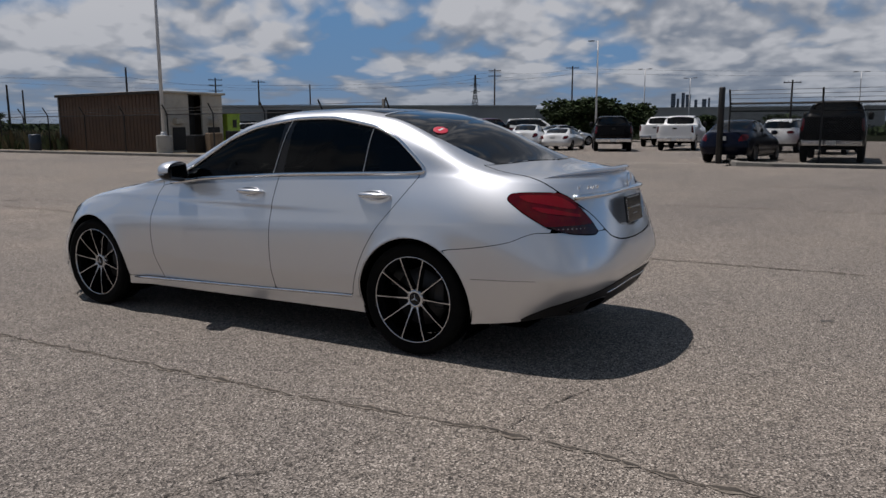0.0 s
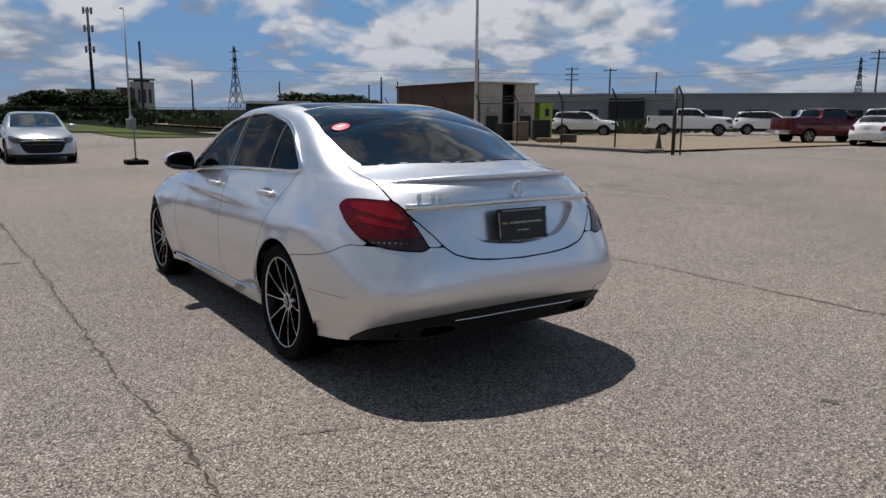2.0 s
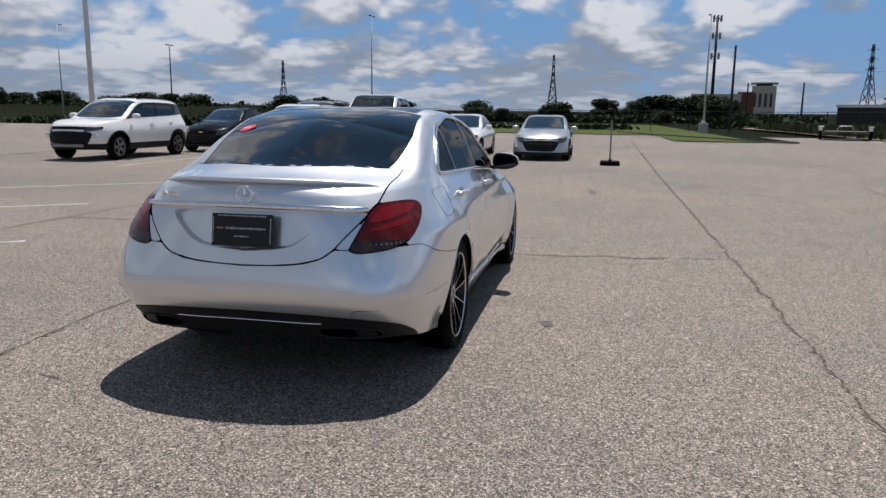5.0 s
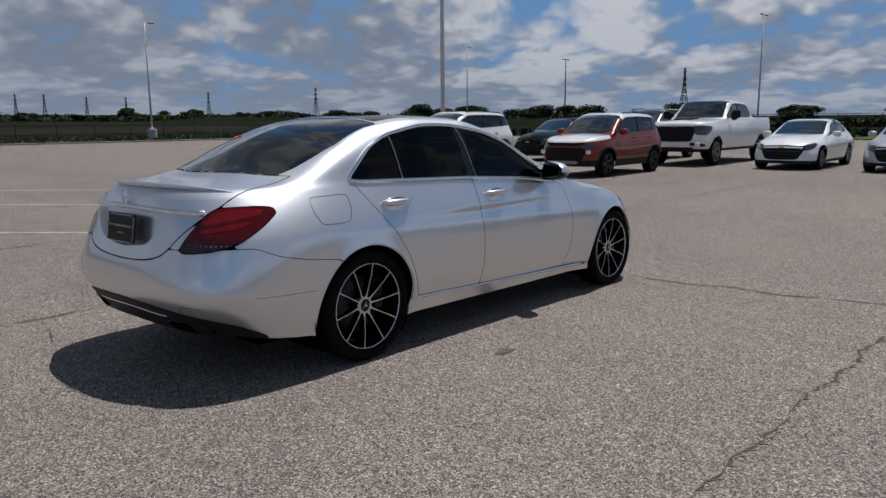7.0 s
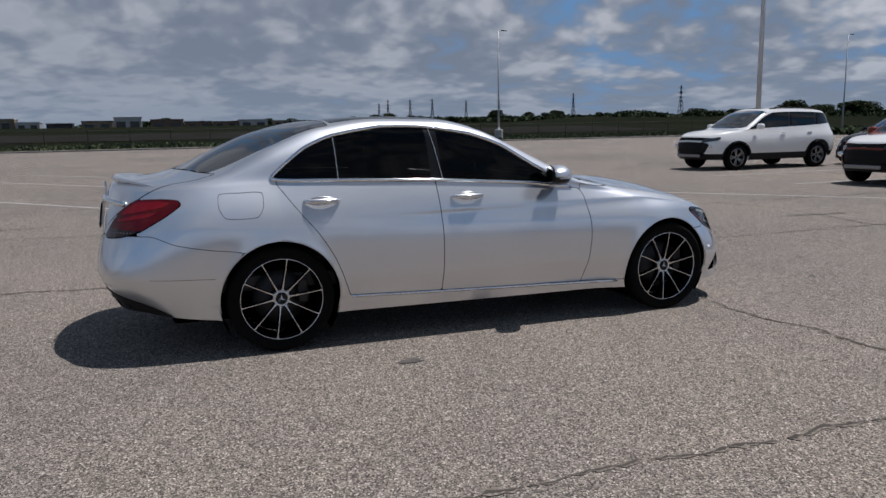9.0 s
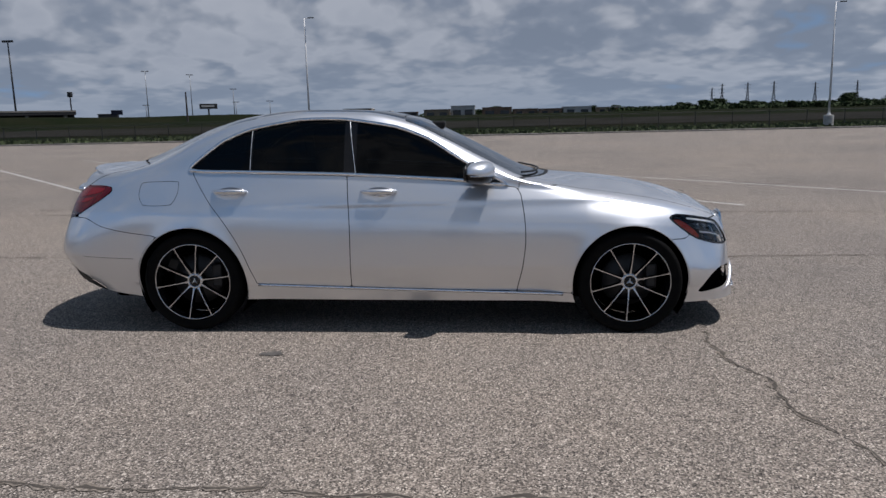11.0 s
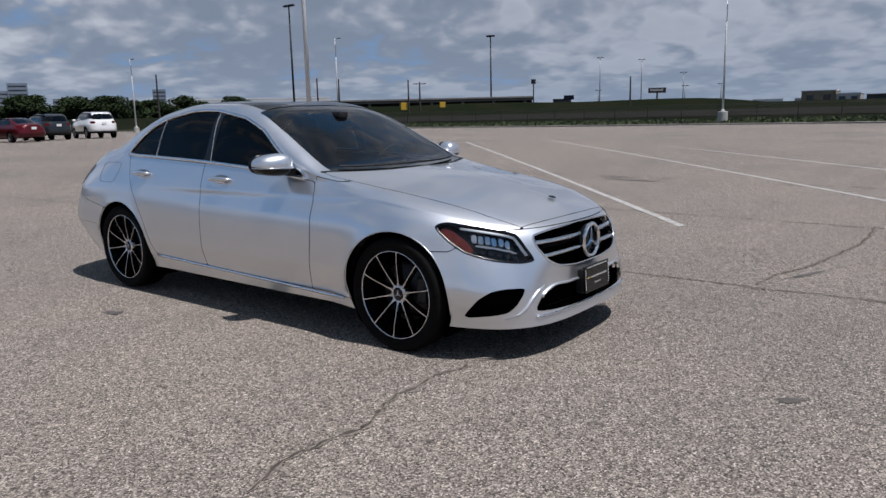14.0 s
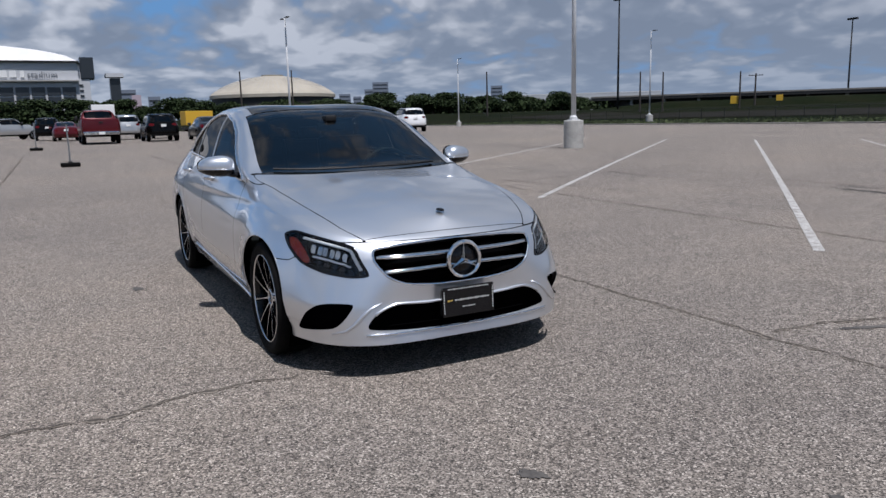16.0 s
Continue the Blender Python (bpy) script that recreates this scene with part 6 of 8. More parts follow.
    part("cabin", box(({"sedan": 1.9, "suv": 2.3, "pickup": 1.6}[kind] * sx, size[1] * 0.66, {"sedan": 0.45, "suv": 0.55, "pickup": 0.6}[kind] * sz), (cab_x, 0, {"sedan": 0.82, "suv": 0.92, "pickup": 1.15}[kind] * sz), 0.08), CABIN_DARK, car_root)
    for s in (1, -1):
        for wx in (half_base * sx, -half_base * sx):
            road_wheel(car_root, (wx, s * (size[1] / 2 - 0.135), wr * sz), wr * sz, s, rims or WHEEL_ALLOY)
        mx, mz = {"sedan": (0.46, 1.0), "suv": (0.72, 1.17), "pickup": (0.80, 1.46)}[kind]
        mb = superellipsoid(0.09, 0.12 if kind != "pickup" else 0.11, 0.085 if kind != "pickup" else 0.16, 0.7, 14, 8)
        bmesh.ops.translate(mb, verts=mb.verts, vec=(mx * sx, s * (size[1] / 2 + 0.07), mz * sz))
        part("door_mirror", mb, skin if kind != "pickup" else CLADDING, car_root, smooth=True)
        if kind == "suv":
            part("roof_rail", tube([(0.1 * sx, s * 0.60 * sy, 1.655 * sz), (-0.6 * sx, s * 0.60 * sy, 1.69 * sz), (-1.6 * sx, s * 0.58 * sy, 1.63 * sz)], 0.016, 6), CLADDING, car_root)
        if near:
            for hx in ((-0.15, -1.05) if kind != "pickup" else (0.15, -0.75)):
                hb = superellipsoid(0.10, 0.018, 0.018, 0.8, 12, 6)
                bmesh.ops.translate(hb, verts=hb.verts, vec=(hx * sx, s * (size[1] / 2 - 0.035), {"sedan": 0.90, "suv": 1.0, "pickup": 1.22}[kind] * sz))
                part("handle", hb, skin, car_root, smooth=True)
    if kind == "pickup":
        rb = box((0.18, size[1] * 0.9, 0.2), (-3.06 * sx, 0, 0.62 * sz), 0.04)
        part("rear_bumper", rb, CHROME, car_root)
        fb = box((0.14, size[1] * 0.84, 0.17), (2.80 * sx, 0, 0.62 * sz), 0.05)
        part("front_bumper", fb, skin if near else CHROME, car_root)
        part("tailgate_handle", box((0.02, 0.22, 0.08), (-3.075 * sx, 0, 1.22 * sz), 0.01), CLADDING, car_root)
    part("number_plate", box((0.015, 0.3, 0.15), (-(size[0] / 2 + (0.11 if kind == "sedan" else 0.0)) if kind != "pickup" else -3.16 * sx, 0, (0.82 if kind == "sedan" else 0.95 if kind == "suv" else 0.62) * sz)), WHITE_PRINT, car_root)
    return car_root


CLEAR_LAMP = material("lamp with dark bowl", (0.045, 0.047, 0.05), 0.12, 0.3, coat=1.0)
DARK_RIM = material("dark grey alloy", (0.06, 0.06, 0.065), 0.35, 0.8)
row = "vehicles parked facing the silver sedan"
vehicle("suv", "suv", (5.19, 1.99, 1.80), WHITE_CAR, (15.45, 13.0), 180, "white three-row family SUV parked on the lot", "suv", row, near=True)
vehicle("suv", "suv", (4.41, 1.81, 1.68), ORANGE_CAR, (14.55, 6.62), 180, "burnt orange compact SUV with white roof and white hood film", "suv", row, roof=WHITE_CAR, hood=WHITE_CAR, near=True, rims=DARK_RIM)
vehicle("pickup", "pickup_truck", (6.25, 2.09, 2.13), WHITE_CAR, (21.5, 6.38), 180, "white heavy-duty crew-cab pickup truck with black grille", "pickup truck", row, near=True)
vehicle("sedan", "sedan", (4.93, 1.86, 1.46), WHITE_CAR, (20.75, 3.05), 180, "white mid-size sedan with dark grille", "car", row, near=True)
vehicle("sedan", "sedan", (4.93, 1.86, 1.46), SILVER_CAR, (20.8, 0.12), 180, "silver grey mid-size sedan with dark grille", "car", row, near=True)
vehicle("sedan", "sedan", (4.7, 1.85, 1.56), BLACK_CAR, (20.6, 12.0), 180, "black compact car parked in the back row", "car", row, near=True)
vehicle("suv", "suv", (5.3, 2.05, 1.88), GREY_CAR, (22.5, 9.2), 180, "dark grey full-size SUV in the back row", "suv", row)
gate = "vehicles parked behind the gate"
for kind, nm, size, skin, at, head, label, cat in (
    ("sedan", "sedan", (4.9, 1.9, 1.56), NAVY_CAR, (0.75, -26.6), -98, "dark blue sedan seen from behind inside the gate", "car"),
    ("pickup", "pickup_truck", (6.0, 2.15, 2.3), BLACK_CAR, (-2.35, -28.6), -90, "black pickup truck behind the chain-link fence", "pickup truck"),
    ("pickup", "pickup_truck", (5.9, 2.05, 1.95), WHITE_CAR, (6.0, -40.4), -86, "white pickup truck seen from its tailgate", "pickup truck"),
    ("pickup", "pickup_truck", (6.0, 2.05, 2.0), WHITE_CAR, (9.0, -48.0), -86, "tall white pickup truck in the second row", "pickup truck"),
    ("pickup", "pickup_truck", (5.9, 2.05, 1.92), BLACK_CAR, (9.4, -37.6), -70, "black pickup truck with chrome bumper", "pickup truck"),
    ("sedan", "sedan", (4.4, 1.85, 1.25), WHITE_CAR, (12.2, -37.4), -84, "low white sports coupe seen from behind", "car"),
    ("sedan", "sedan", (4.9, 1.85, 1.46), WHITE_CAR, (14.0, -36.6), -76, "white sedan seen from behind", "car"),
    ("pickup", "pickup_truck", (5.6, 1.95, 1.85), RED_CAR, (17.0, -37.0), -110, "dark red pickup truck", "pickup truck"),
    ("pickup", "pickup_truck", (6.0, 2.05, 1.95), WHITE_CAR, (30.7, -43.2), -140, "white work pickup truck with dark lettering", "pickup truck"),
    ("suv", "suv", (4.65, 1.84, 1.66), WHITE_CAR, (33.0, -34.8), -142, "white compact SUV by the fence", "suv"),
    ("suv", "suv", (5.1, 1.98, 1.78), WHITE_CAR, (29.2, -50.4), -140, "white family SUV in the far row", "suv"),
    ("pickup", "pickup_truck", (5.9, 2.05, 1.95), WHITE_CAR, (28.6, -55.5), -140, "white pickup truck in the far row", "pickup truck"),
    ("suv", "van", (5.4, 1.95, 2.0), WHITE_CAR, (20.0, -52.0), -160, "white van in the far row", "van"),
    ("suv", "suv", (4.7, 1.9, 1.7), WHITE_CAR, (0.2, -38.5), -100, "white SUV behind the dark sedan", "suv"),
    ("sedan", "sedan", (4.7, 1.85, 1.45), RED_CAR, (-2.0, -37.0), -100, "dark red car behind the fence", "car"),
    ("pickup", "pickup_truck", (5.9, 2.05, 1.95), WHITE_CAR, (-7.8, -41.0), -95, "white pickup truck with red tail lamps", "pickup truck"),
    ("suv", "suv", (4.7, 1.9, 1.75), BLACK_CAR, (4.0, -49.0), -86, "black SUV in the second row", "suv"),
    ("sedan", "sedan", (4.7, 1.85, 1.45), SILVER_CAR, (15.5, -46.5), -120, "silver sedan in the second row", "car"),
):
    vehicle(kind, nm, size, skin, at, head, label, cat, gate)
west = "vehicles parked at the far end of the lot"
for kind, nm, size, skin, at, head, label, cat in (
    ("pickup", "pickup_truck", (5.9, 2.1, 1.98), RED_CAR, (-44.3, 0.9), 180, "dark red pickup truck seen from its tailgate", "pickup truck"),
    ("suv", "suv", (4.7, 1.95, 1.70), BLACK_CAR, (-45.4, 4.5), 180, "black SUV parked nose away", "suv"),
    ("sedan", "sedan", (4.8, 1.85, 1.47), DARK_GREY_CAR, (-45.0, 7.4), 180, "dark grey sedan parked nose away", "car"),
    ("suv", "suv", (4.9, 1.95, 1.78), WHITE_CAR, (-45.0, 10.3), 182, "white SUV parked nose away", "suv"),
    ("pickup", "pickup_truck", (5.9, 2.05, 1.95), BLACK_CAR, (-46.0, 13.4), 177, "black pickup truck parked nose away", "pickup truck"),
    ("sedan", "sedan", (4.8, 1.85, 1.45), RED_CAR, (-45.0, 16.6), 186, "dark red sedan parked nose away", "car"),
    ("suv", "suv", (4.7, 1.9, 1.68), DARK_GREY_CAR, (-47.0, 19.6), 175, "grey SUV parked nose away", "suv"),
    ("suv", "suv", (4.9, 1.95, 1.80), WHITE_CAR, (-47.6, 23.2), 168, "white SUV at the end of the row", "suv"),
    ("sedan", "sedan", (4.8, 1.85, 1.42), RED_CAR, (-58.0, -0.6), 180, "dark red coupe further back", "car"),
    ("suv", "suv", (4.9, 1.95, 1.8), BLACK_CAR, (-63.0, -1.8), 180, "black SUV further back", "suv"),
    ("pickup", "pickup_truck", (5.9, 2.05, 1.9), SILVER_CAR, (-72.0, -5.0), 120, "silver pickup truck crossing the far lane", "pickup truck"),
    ("suv", "suv", (4.9, 1.95, 1.8), SILVER_CAR, (-55.5, 3.4), 180, "silver SUV in the second row", "suv"),
    ("sedan", "sedan", (4.8, 1.85, 1.45), BLACK_CAR, (-56.0, 6.0), 180, "black sedan in the second row", "car"),
    ("sedan", "sedan", (4.8, 1.85, 1.45), WHITE_CAR, (-58.0, 12.0), 180, "white sedan in the second row", "car"),
    ("suv", "suv", (4.9, 1.95, 1.75), BLACK_CAR, (-57.0, 15.5), 180, "black SUV in the second row", "suv"),
    ("suv", "suv", (4.9, 1.95, 1.75), SILVER_CAR, (-58.0, 18.6), 180, "silver SUV behind the row", "suv"),
):
    vehicle(kind, nm, size, skin, at, head, label, cat, west)

# ---- lamps, fences, sheds and small things round the lot ----
STEEL_WHITE = material("white painted steel", (0.62, 0.63, 0.64), 0.45, second=(0.50, 0.51, 0.52), scale=1.5)
STEEL_DARK = material("dark weathered steel", (0.018, 0.019, 0.020), 0.6, 0.2, second=(0.032, 0.03, 0.029), scale=2)
POLE_WOOD = material("weathered pole timber", (0.030, 0.025, 0.022), 0.9, second=(0.055, 0.046, 0.04), scale=2)
GALV = material("galvanised steel", (0.30, 0.31, 0.32), 0.5, 0.7, second=(0.20, 0.21, 0.22), scale=3)
LEAF = material("dark green leaves", (0.026, 0.040, 0.015), 0.8, spread=1.45, spec=0.15)
BARK = material("tree bark", (0.07, 0.055, 0.04), 0.9, second=(0.12, 0.10, 0.08), scale=6)
WEED = material("tall weeds", (0.060, 0.078, 0.030), 0.9, spread=1.5)
DRY_WEED = material("dry weeds", (0.11, 0.095, 0.05), 0.9, spread=1.4)


def light_pole(at, height, label, pedestal=(0.38, 0.95), heads=2, turn=0, mat=None, name="street_lamp", thick=1.0):
    z0 = land_z(*at) if at[1] > 58 or math.hypot(*at) > 125 else 0.0
    lamp = root(name, pose(*at, z0, 0, 0, turn), label, "street lamp", "lamp posts round the lot")
    h0 = 0.0
    if pedestal:
        r, h0 = pedestal
        part("pedestal", spin([(0.0, -0.2), (r, -0.2), (r, h0 - 0.03), (r - 0.03, h0), (0.0, h0)], 28, "z"), CONCRETE, lamp, "grey concrete pedestal")
        part("base_plate", box((0.36, 0.36, 0.03), (0, 0, h0 + 0.015), 0.005), mat or STEEL_WHITE, lamp)
        part("base_cover", spin([(0.15, h0 + 0.03), (0.15, h0 + 0.12), (0.10, h0 + 0.18)], 16, "z"), mat or STEEL_WHITE, lamp)
    part("shaft", tube([(0, 0, h0), (0, 0, h0 + (height - h0) * 0.5), (0, 0, height)], [0.095 * thick, 0.08 * thick, 0.055 * thick], 12), mat or STEEL_WHITE, lamp, smooth=True)
    for k in range(heads):
        s = 1 if k == 0 else -1
        part("arm", tube([(0, 0, height - 0.08), (s * 0.35, 0, height)], 0.025, 6), mat or STEEL_WHITE, lamp)
        part("lamp_head", box((0.55 * thick, 0.26 * thick, 0.07 * thick ** 1.5), (s * 0.6 * thick ** 0.5, 0, height + 0.01), 0.02), STEEL_DARK, lamp)
    return lamp


light_pole((27.2, -21.2), 11.0, "white lamp post on a round concrete pedestal by the kerb")
light_pole((18.95, 16.6), 11.0, "tall white lamp post on the lot")
light_pole((-17.6, 16.05), 11.0, "white lamp post on a thick concrete pedestal", (0.375, 1.09))
light_pole((-16.3, 63), 10.9, "pale lamp post beyond the kerb", (0.42, 1.2), 1)
light_pole((30.2, 63), 10.8, "pale lamp post beyond the kerb", (0.42, 1.2), 1)
light_pole((-63.2, 62.8), 11.0, "pale lamp post beyond the kerb", (0.42, 1.2), 1)
light_pole((62.0, -10.6), 9.9, "pale lamp post on a concrete pedestal in the grass", (0.4, 0.9), 1)
light_pole((72.7, 22.3), 11.5, "tall pale lamp post behind the parked cars", None, 2)
light_pole((-90.5, 51.6), 9.6, "slim white lamp post at the far end", (0.35, 0.7), 1)
light_pole((-52.6, 15.3), 9.2, "slim white lamp post among the far cars", None, 2)
light_pole((83, 68.5), 12.5, "pale lamp post along the field", None, 1)
light_pole((16.9, -57.4), 8.4, "pale lamp post behind the far cars", None, 1)
light_pole((22.4, -93.1), 8.6, "pale lamp post behind the fence", None, 2)
light_pole((18.5, -101.6), 7.8, "pale lamp post far behind the fence", None, 2)
light_pole((-1.9, -95.6), 7.5, "pale lamp post far behind the fence", None, 2)
for at, h, thick in (((-190.5, 168.4), 35.4, 4.0), ((-328.6, 495.4), 58.5, 7.0), ((125.1, 78.0), 13.4, 1.5)):
    light_pole(at, h, "dark steel floodlight mast", None, 2, 0, STEEL_DARK, "floodlight_mast", thick)
for at, h in (((-190.3, 401.7), 31.8), ((-169.0, 411.1), 29.9), ((-147.6, 419.4), 21.8), ((-146.7, 420.0), 14.5), ((-128.5, 426.0), 14.8), ((-200.0, 420.0), 14.0)):
    light_pole(at, h - land_z(*at), "thin grey road lamp post across the field", None, 2, 30, GALV, "road_lamp", 3.0)


def utility_pole(at, height, turn, arms=2, big=1.0):
    z0 = land_z(*at)
    p = root("utility_pole", pose(*at, z0, 0, 0, turn), "dark timber utility pole with crossarms", "utility pole", "utility poles")
    part("shaft", tube([(0, 0, -0.5), (0, 0, height - z0)], [0.17 * big, 0.11 * big], 8), POLE_WOOD, p)
    for k in range(arms):
        zz = height - z0 - (0.35 + 0.9 * k) * big
        part("crossarm", box((2.2 * big, 0.1 * big, 0.12 * big), (0, 0.12, zz)), POLE_WOOD, p)
        for x in (-1.0, -0.5, 0.5, 1.0):
            part("insulator", box((0.07 * big, 0.07 * big, 0.16 * big), (x * big, 0.12, zz + 0.13 * big)), GALV, p)
    return p


for (x, y), h, arms in (((83.7, -62.5), 9.3, 0), ((323.4, -304.8), 29.3, 3), ((175.7, -184.1), 17.0, 1), ((90.1, -107.9), 9.4, 0), ((66.6, -139.8), 13.4, 2), ((53.5, -151.0), 14.2, 1), ((6.4, -108), 7.5, 1),
                        ((85.6, -16.6), 9.4, 0), ((-176.8, 40.2), 13.4, 0), ((-138.1, 41.2), 11.1, 0), ((-165.4, 102), 12.9, 0), ((-137.9, 137.4), 11.3, 0), ((-153.5, 190.2), 12.3, 1),
                        ((-141.9, 133.5), 11.6, 0), ((-124.4, 149.6), 10.7, 0), ((150, -30), 8.0, 0), ((155, -60), 8.5, 0), ((160, -85), 8.6, 0), ((170, -45), 9.0, 0), ((120, -70), 7.6, 0), ((-95, 225), 12, 0), ((90, -50), 6.6, 0)):
    utility_pole((x, y), h, math.degrees(math.atan2(y, x)) + 90, arms, max(1.0, math.hypot(x, y) / 130))


def wires(points, sag, name="power_line"):
    pts = []
    for (ax, ay, az), (bx, by, bz) in zip(points, points[1:]):
        pts += [(ax + (bx - ax) * k / 10, ay + (by - ay) * k / 10, az + (bz - az) * k / 10 - 4 * sag * (k / 10) * (1 - k / 10)) for k in range(10)]
    pts.append(points[-1])
    ob = part(name, tube(pts, 0.016, 4), STEEL_DARK)
    return tagged(ob, "thin dark overhead cable between poles", "cable", "overhead cables")


for off in (0, -0.9):
    wires([(140, -60, 11 + off), (90.1, -107.9, 9.2 + off), (66.6, -139.8, 12.8 + off), (53.5, -151.0, 13.6 + off), (-60, -190, 12 + off)], 0.7)
wires([(53.5, -151.0, 12.4), (90.1, -107.9, 8.6), (83.7, -62.5, 8.0), (150, -30, 10)], 0.6)


TOWER_STEEL = material("dull tower steel", (0.075, 0.08, 0.085), 0.6, 0.5, second=(0.05, 0.053, 0.056), scale=0.5)


def lattice_tower(at, height, turn):
    """A tapered transmission tower of angle steel with three pairs of arms."""
    t = root("transmission_tower", pose(*at, land_z(*at), 0, 0, turn), "grey lattice transmission tower far away", "tower", "transmission towers")
    w = height * 0.095
    bm = bmesh.new()
    levels = [0, 0.18, 0.34, 0.48, 0.6, 0.72, 0.86, 1.0]
    wid = [w, w * 0.76, w * 0.56, w * 0.4, w * 0.28, w * 0.2, w * 0.16, w * 0.1]
    r = height * 0.006
    for i in range(len(levels) - 1):
        z0, z1, a, b = levels[i] * height, levels[i + 1] * height, wid[i], wid[i + 1]
        c0 = [(sx * a, sy * a, z0) for sx, sy in ((1, 1), (-1, 1), (-1, -1), (1, -1))]
        c1 = [(sx * b, sy * b, z1) for sx, sy in ((1, 1), (-1, 1), (-1, -1), (1, -1))]
        for k in range(4):
            add_tube(bm, [c0[k], c1[k]], r, 4)
            add_tube(bm, [c0[k], c1[(k + 1) % 4]], r * 0.6, 4)
            add_tube(bm, [c0[(k + 1) % 4], c1[k]], r * 0.6, 4)
    part("frame", bm, TOWER_STEEL, t)
    for z in (0.66, 0.79, 0.92):
        part("arm", tube([(-height * 0.12, 0, z * height), (0, 0, z * height + height * 0.02), (height * 0.12, 0, z * height)], [r * 0.5, r * 1.3, r * 0.5], 4), TOWER_STEEL, t)
    return t


for at, h, turn in (((593.3, 33.6), 45, 10), ((565.0, -184.4), 49, 20), ((407.5, 178.1), 28, 0), ((228.7, 380.9), 17, 0), ((278.2, 346.3), 19.6, 0), ((170, -330), 24, 0), ((118, 408), 12.7, 0), ((123, 407), 14.5, 0), ((135, 403), 14.6, 0), ((147, 399), 14.7, 0), ((165, 392), 13.6, 0), ((182, 384), 13.6, 0)):
    lattice_tower(at, h, turn)

cell = root("cell_tower", pose(340.6, -50.2, land_z(340.6, -50.2)), "grey cell phone monopole with antenna panels", "tower")
part("mast", tube([(0, 0, -0.5), (0, 0, 41.2)], [0.80, 0.42], 12), STEEL_DARK, cell, smooth=True)
for z in (40.2, 33.0, 24.6):
    for k in range(6):
        a = 2 * math.pi * k / 6
        part("antenna", box((0.35, 0.7, 2.6), (1.7 * math.cos(a), 1.7 * math.sin(a), z), 0.04), GALV, cell)
        part("bracket", tube([(0, 0, z), (1.7 * math.cos(a), 1.7 * math.sin(a), z)], 0.10, 4), STEEL_DARK, cell)

# shed by the kerb: brown long side, pale end wall with an entry and air-conditioners
BROWN_METAL = material("brown ribbed metal wall", (0.105, 0.060, 0.036), 0.7, second=(0.075, 0.044, 0.028), scale=0.8, fine=(12, 0.15))
CREAM_WALL = material("cream painted wall", (0.48, 0.45, 0.39), 0.8, second=(0.36, 0.33, 0.28), scale=0.9, fine=(15, 0.12))
shed = root("shed", pose(28.4, -22.1, 0.05, 0, 0, -3) @ Matrix.Diagonal((1.03, 0.66, 1.0, 1.0)), "brown metal shed with cream end wall and flat roof", "shed")
part("side_wall", box((9.0, 0.12, 3.05), (4.5, 0, 1.52)), BROWN_METAL, shed, "brown ribbed long wall")
for k in range(30):
    part("rib", box((0.05, 0.03, 3.0), (0.15 + 0.3 * k, 0.075, 1.5)), BROWN_METAL, shed)
part("back_wall", box((9.0, 0.12, 3.05), (4.5, -6.0, 1.52)), BROWN_METAL, shed)
part("far_wall", box((0.12, 6.0, 3.05), (9.0, -3.0, 1.52)), CREAM_WALL, shed)
part("end_wall", box((0.12, 2.5, 3.05), (0, -1.3, 1.52)), CREAM_WALL, shed, "cream end wall")
part("end_wall", box((0.12, 2.1, 3.05), (0, -4.95, 1.52)), CREAM_WALL, shed, "cream end wall")
# black panel set into the open entry paints the shade inside
part("entry", box((0.1, 1.4, 3.0), (0.6, -3.2, 1.5)), BLACK, shed, "open entry closed by a black panel painting its shade")
part("roof", box((9.3, 6.5, 0.12), (4.45, -3.0, 3.11), 0.03), CREAM_WALL, shed, "flat pale roof")
part("fascia", box((9.32, 0.06, 0.14), (4.45, 0.28, 3.08)), POLE_WOOD, shed)
part("corner_post", box((0.2, 0.2, 3.05), (-0.05, 0.02, 1.52)), POLE_WOOD, shed)
part("downpipe", tube([(8.95, 0.14, 0), (8.95, 0.14, 3.0)], 0.05, 8), GALV, shed)
for y in (-1.5, -5.0):
    part("air_conditioner", box((0.3, 1.0, 0.28), (-0.2, y, 1.62), 0.02), CREAM_WALL, shed)
    part("dark_panel", box((0.04, 1.2, 1.2), (-0.09, y, 0.7)), BLACK, shed)
LIME = material("lime green paint", (0.30, 0.46, 0.03), 0.55, second=(0.22, 0.36, 0.03), scale=2)
crate = root("container", pose(29.2, -27.3, 0.05, 0, 0, 8) @ Matrix.Diagonal((0.72, 0.72, 1.00, 1.0)), "lime green metal container with a dark window", "container")
part("body", box((1.6, 1.6, 2.0), (0, 0, 1.02), 0.03), LIME, crate)
part("window", box((0.03, 0.5, 0.45), (-0.81, -0.1, 1.5)), BLACK, crate)
part("rim", box((1.66, 1.66, 0.08), (0, 0, 2.04), 0.01), LIME, crate)
BLUE_BARREL = material("blue plastic", (0.02, 0.035, 0.06), 0.5)
for at in ((37.6, -20.9),):
    b = part("barrel", spin([(0.0, 0.0), (0.30, 0.0), (0.32, 0.06), (0.31, 0.4), (0.33, 0.45), (0.31, 0.5), (0.32, 0.85), (0.29, 0.92), (0.0, 0.9)], 20, "z"), BLUE_BARREL, None, smooth=True)
    b.matrix_basis = Matrix.Translation((*at, 0.06))
    tagged(b, "dark blue plastic barrel beside the shed", "barrel")
RUST = material("rusty scrap", (0.10, 0.06, 0.04), 0.85, second=(0.05, 0.04, 0.035), scale=5)
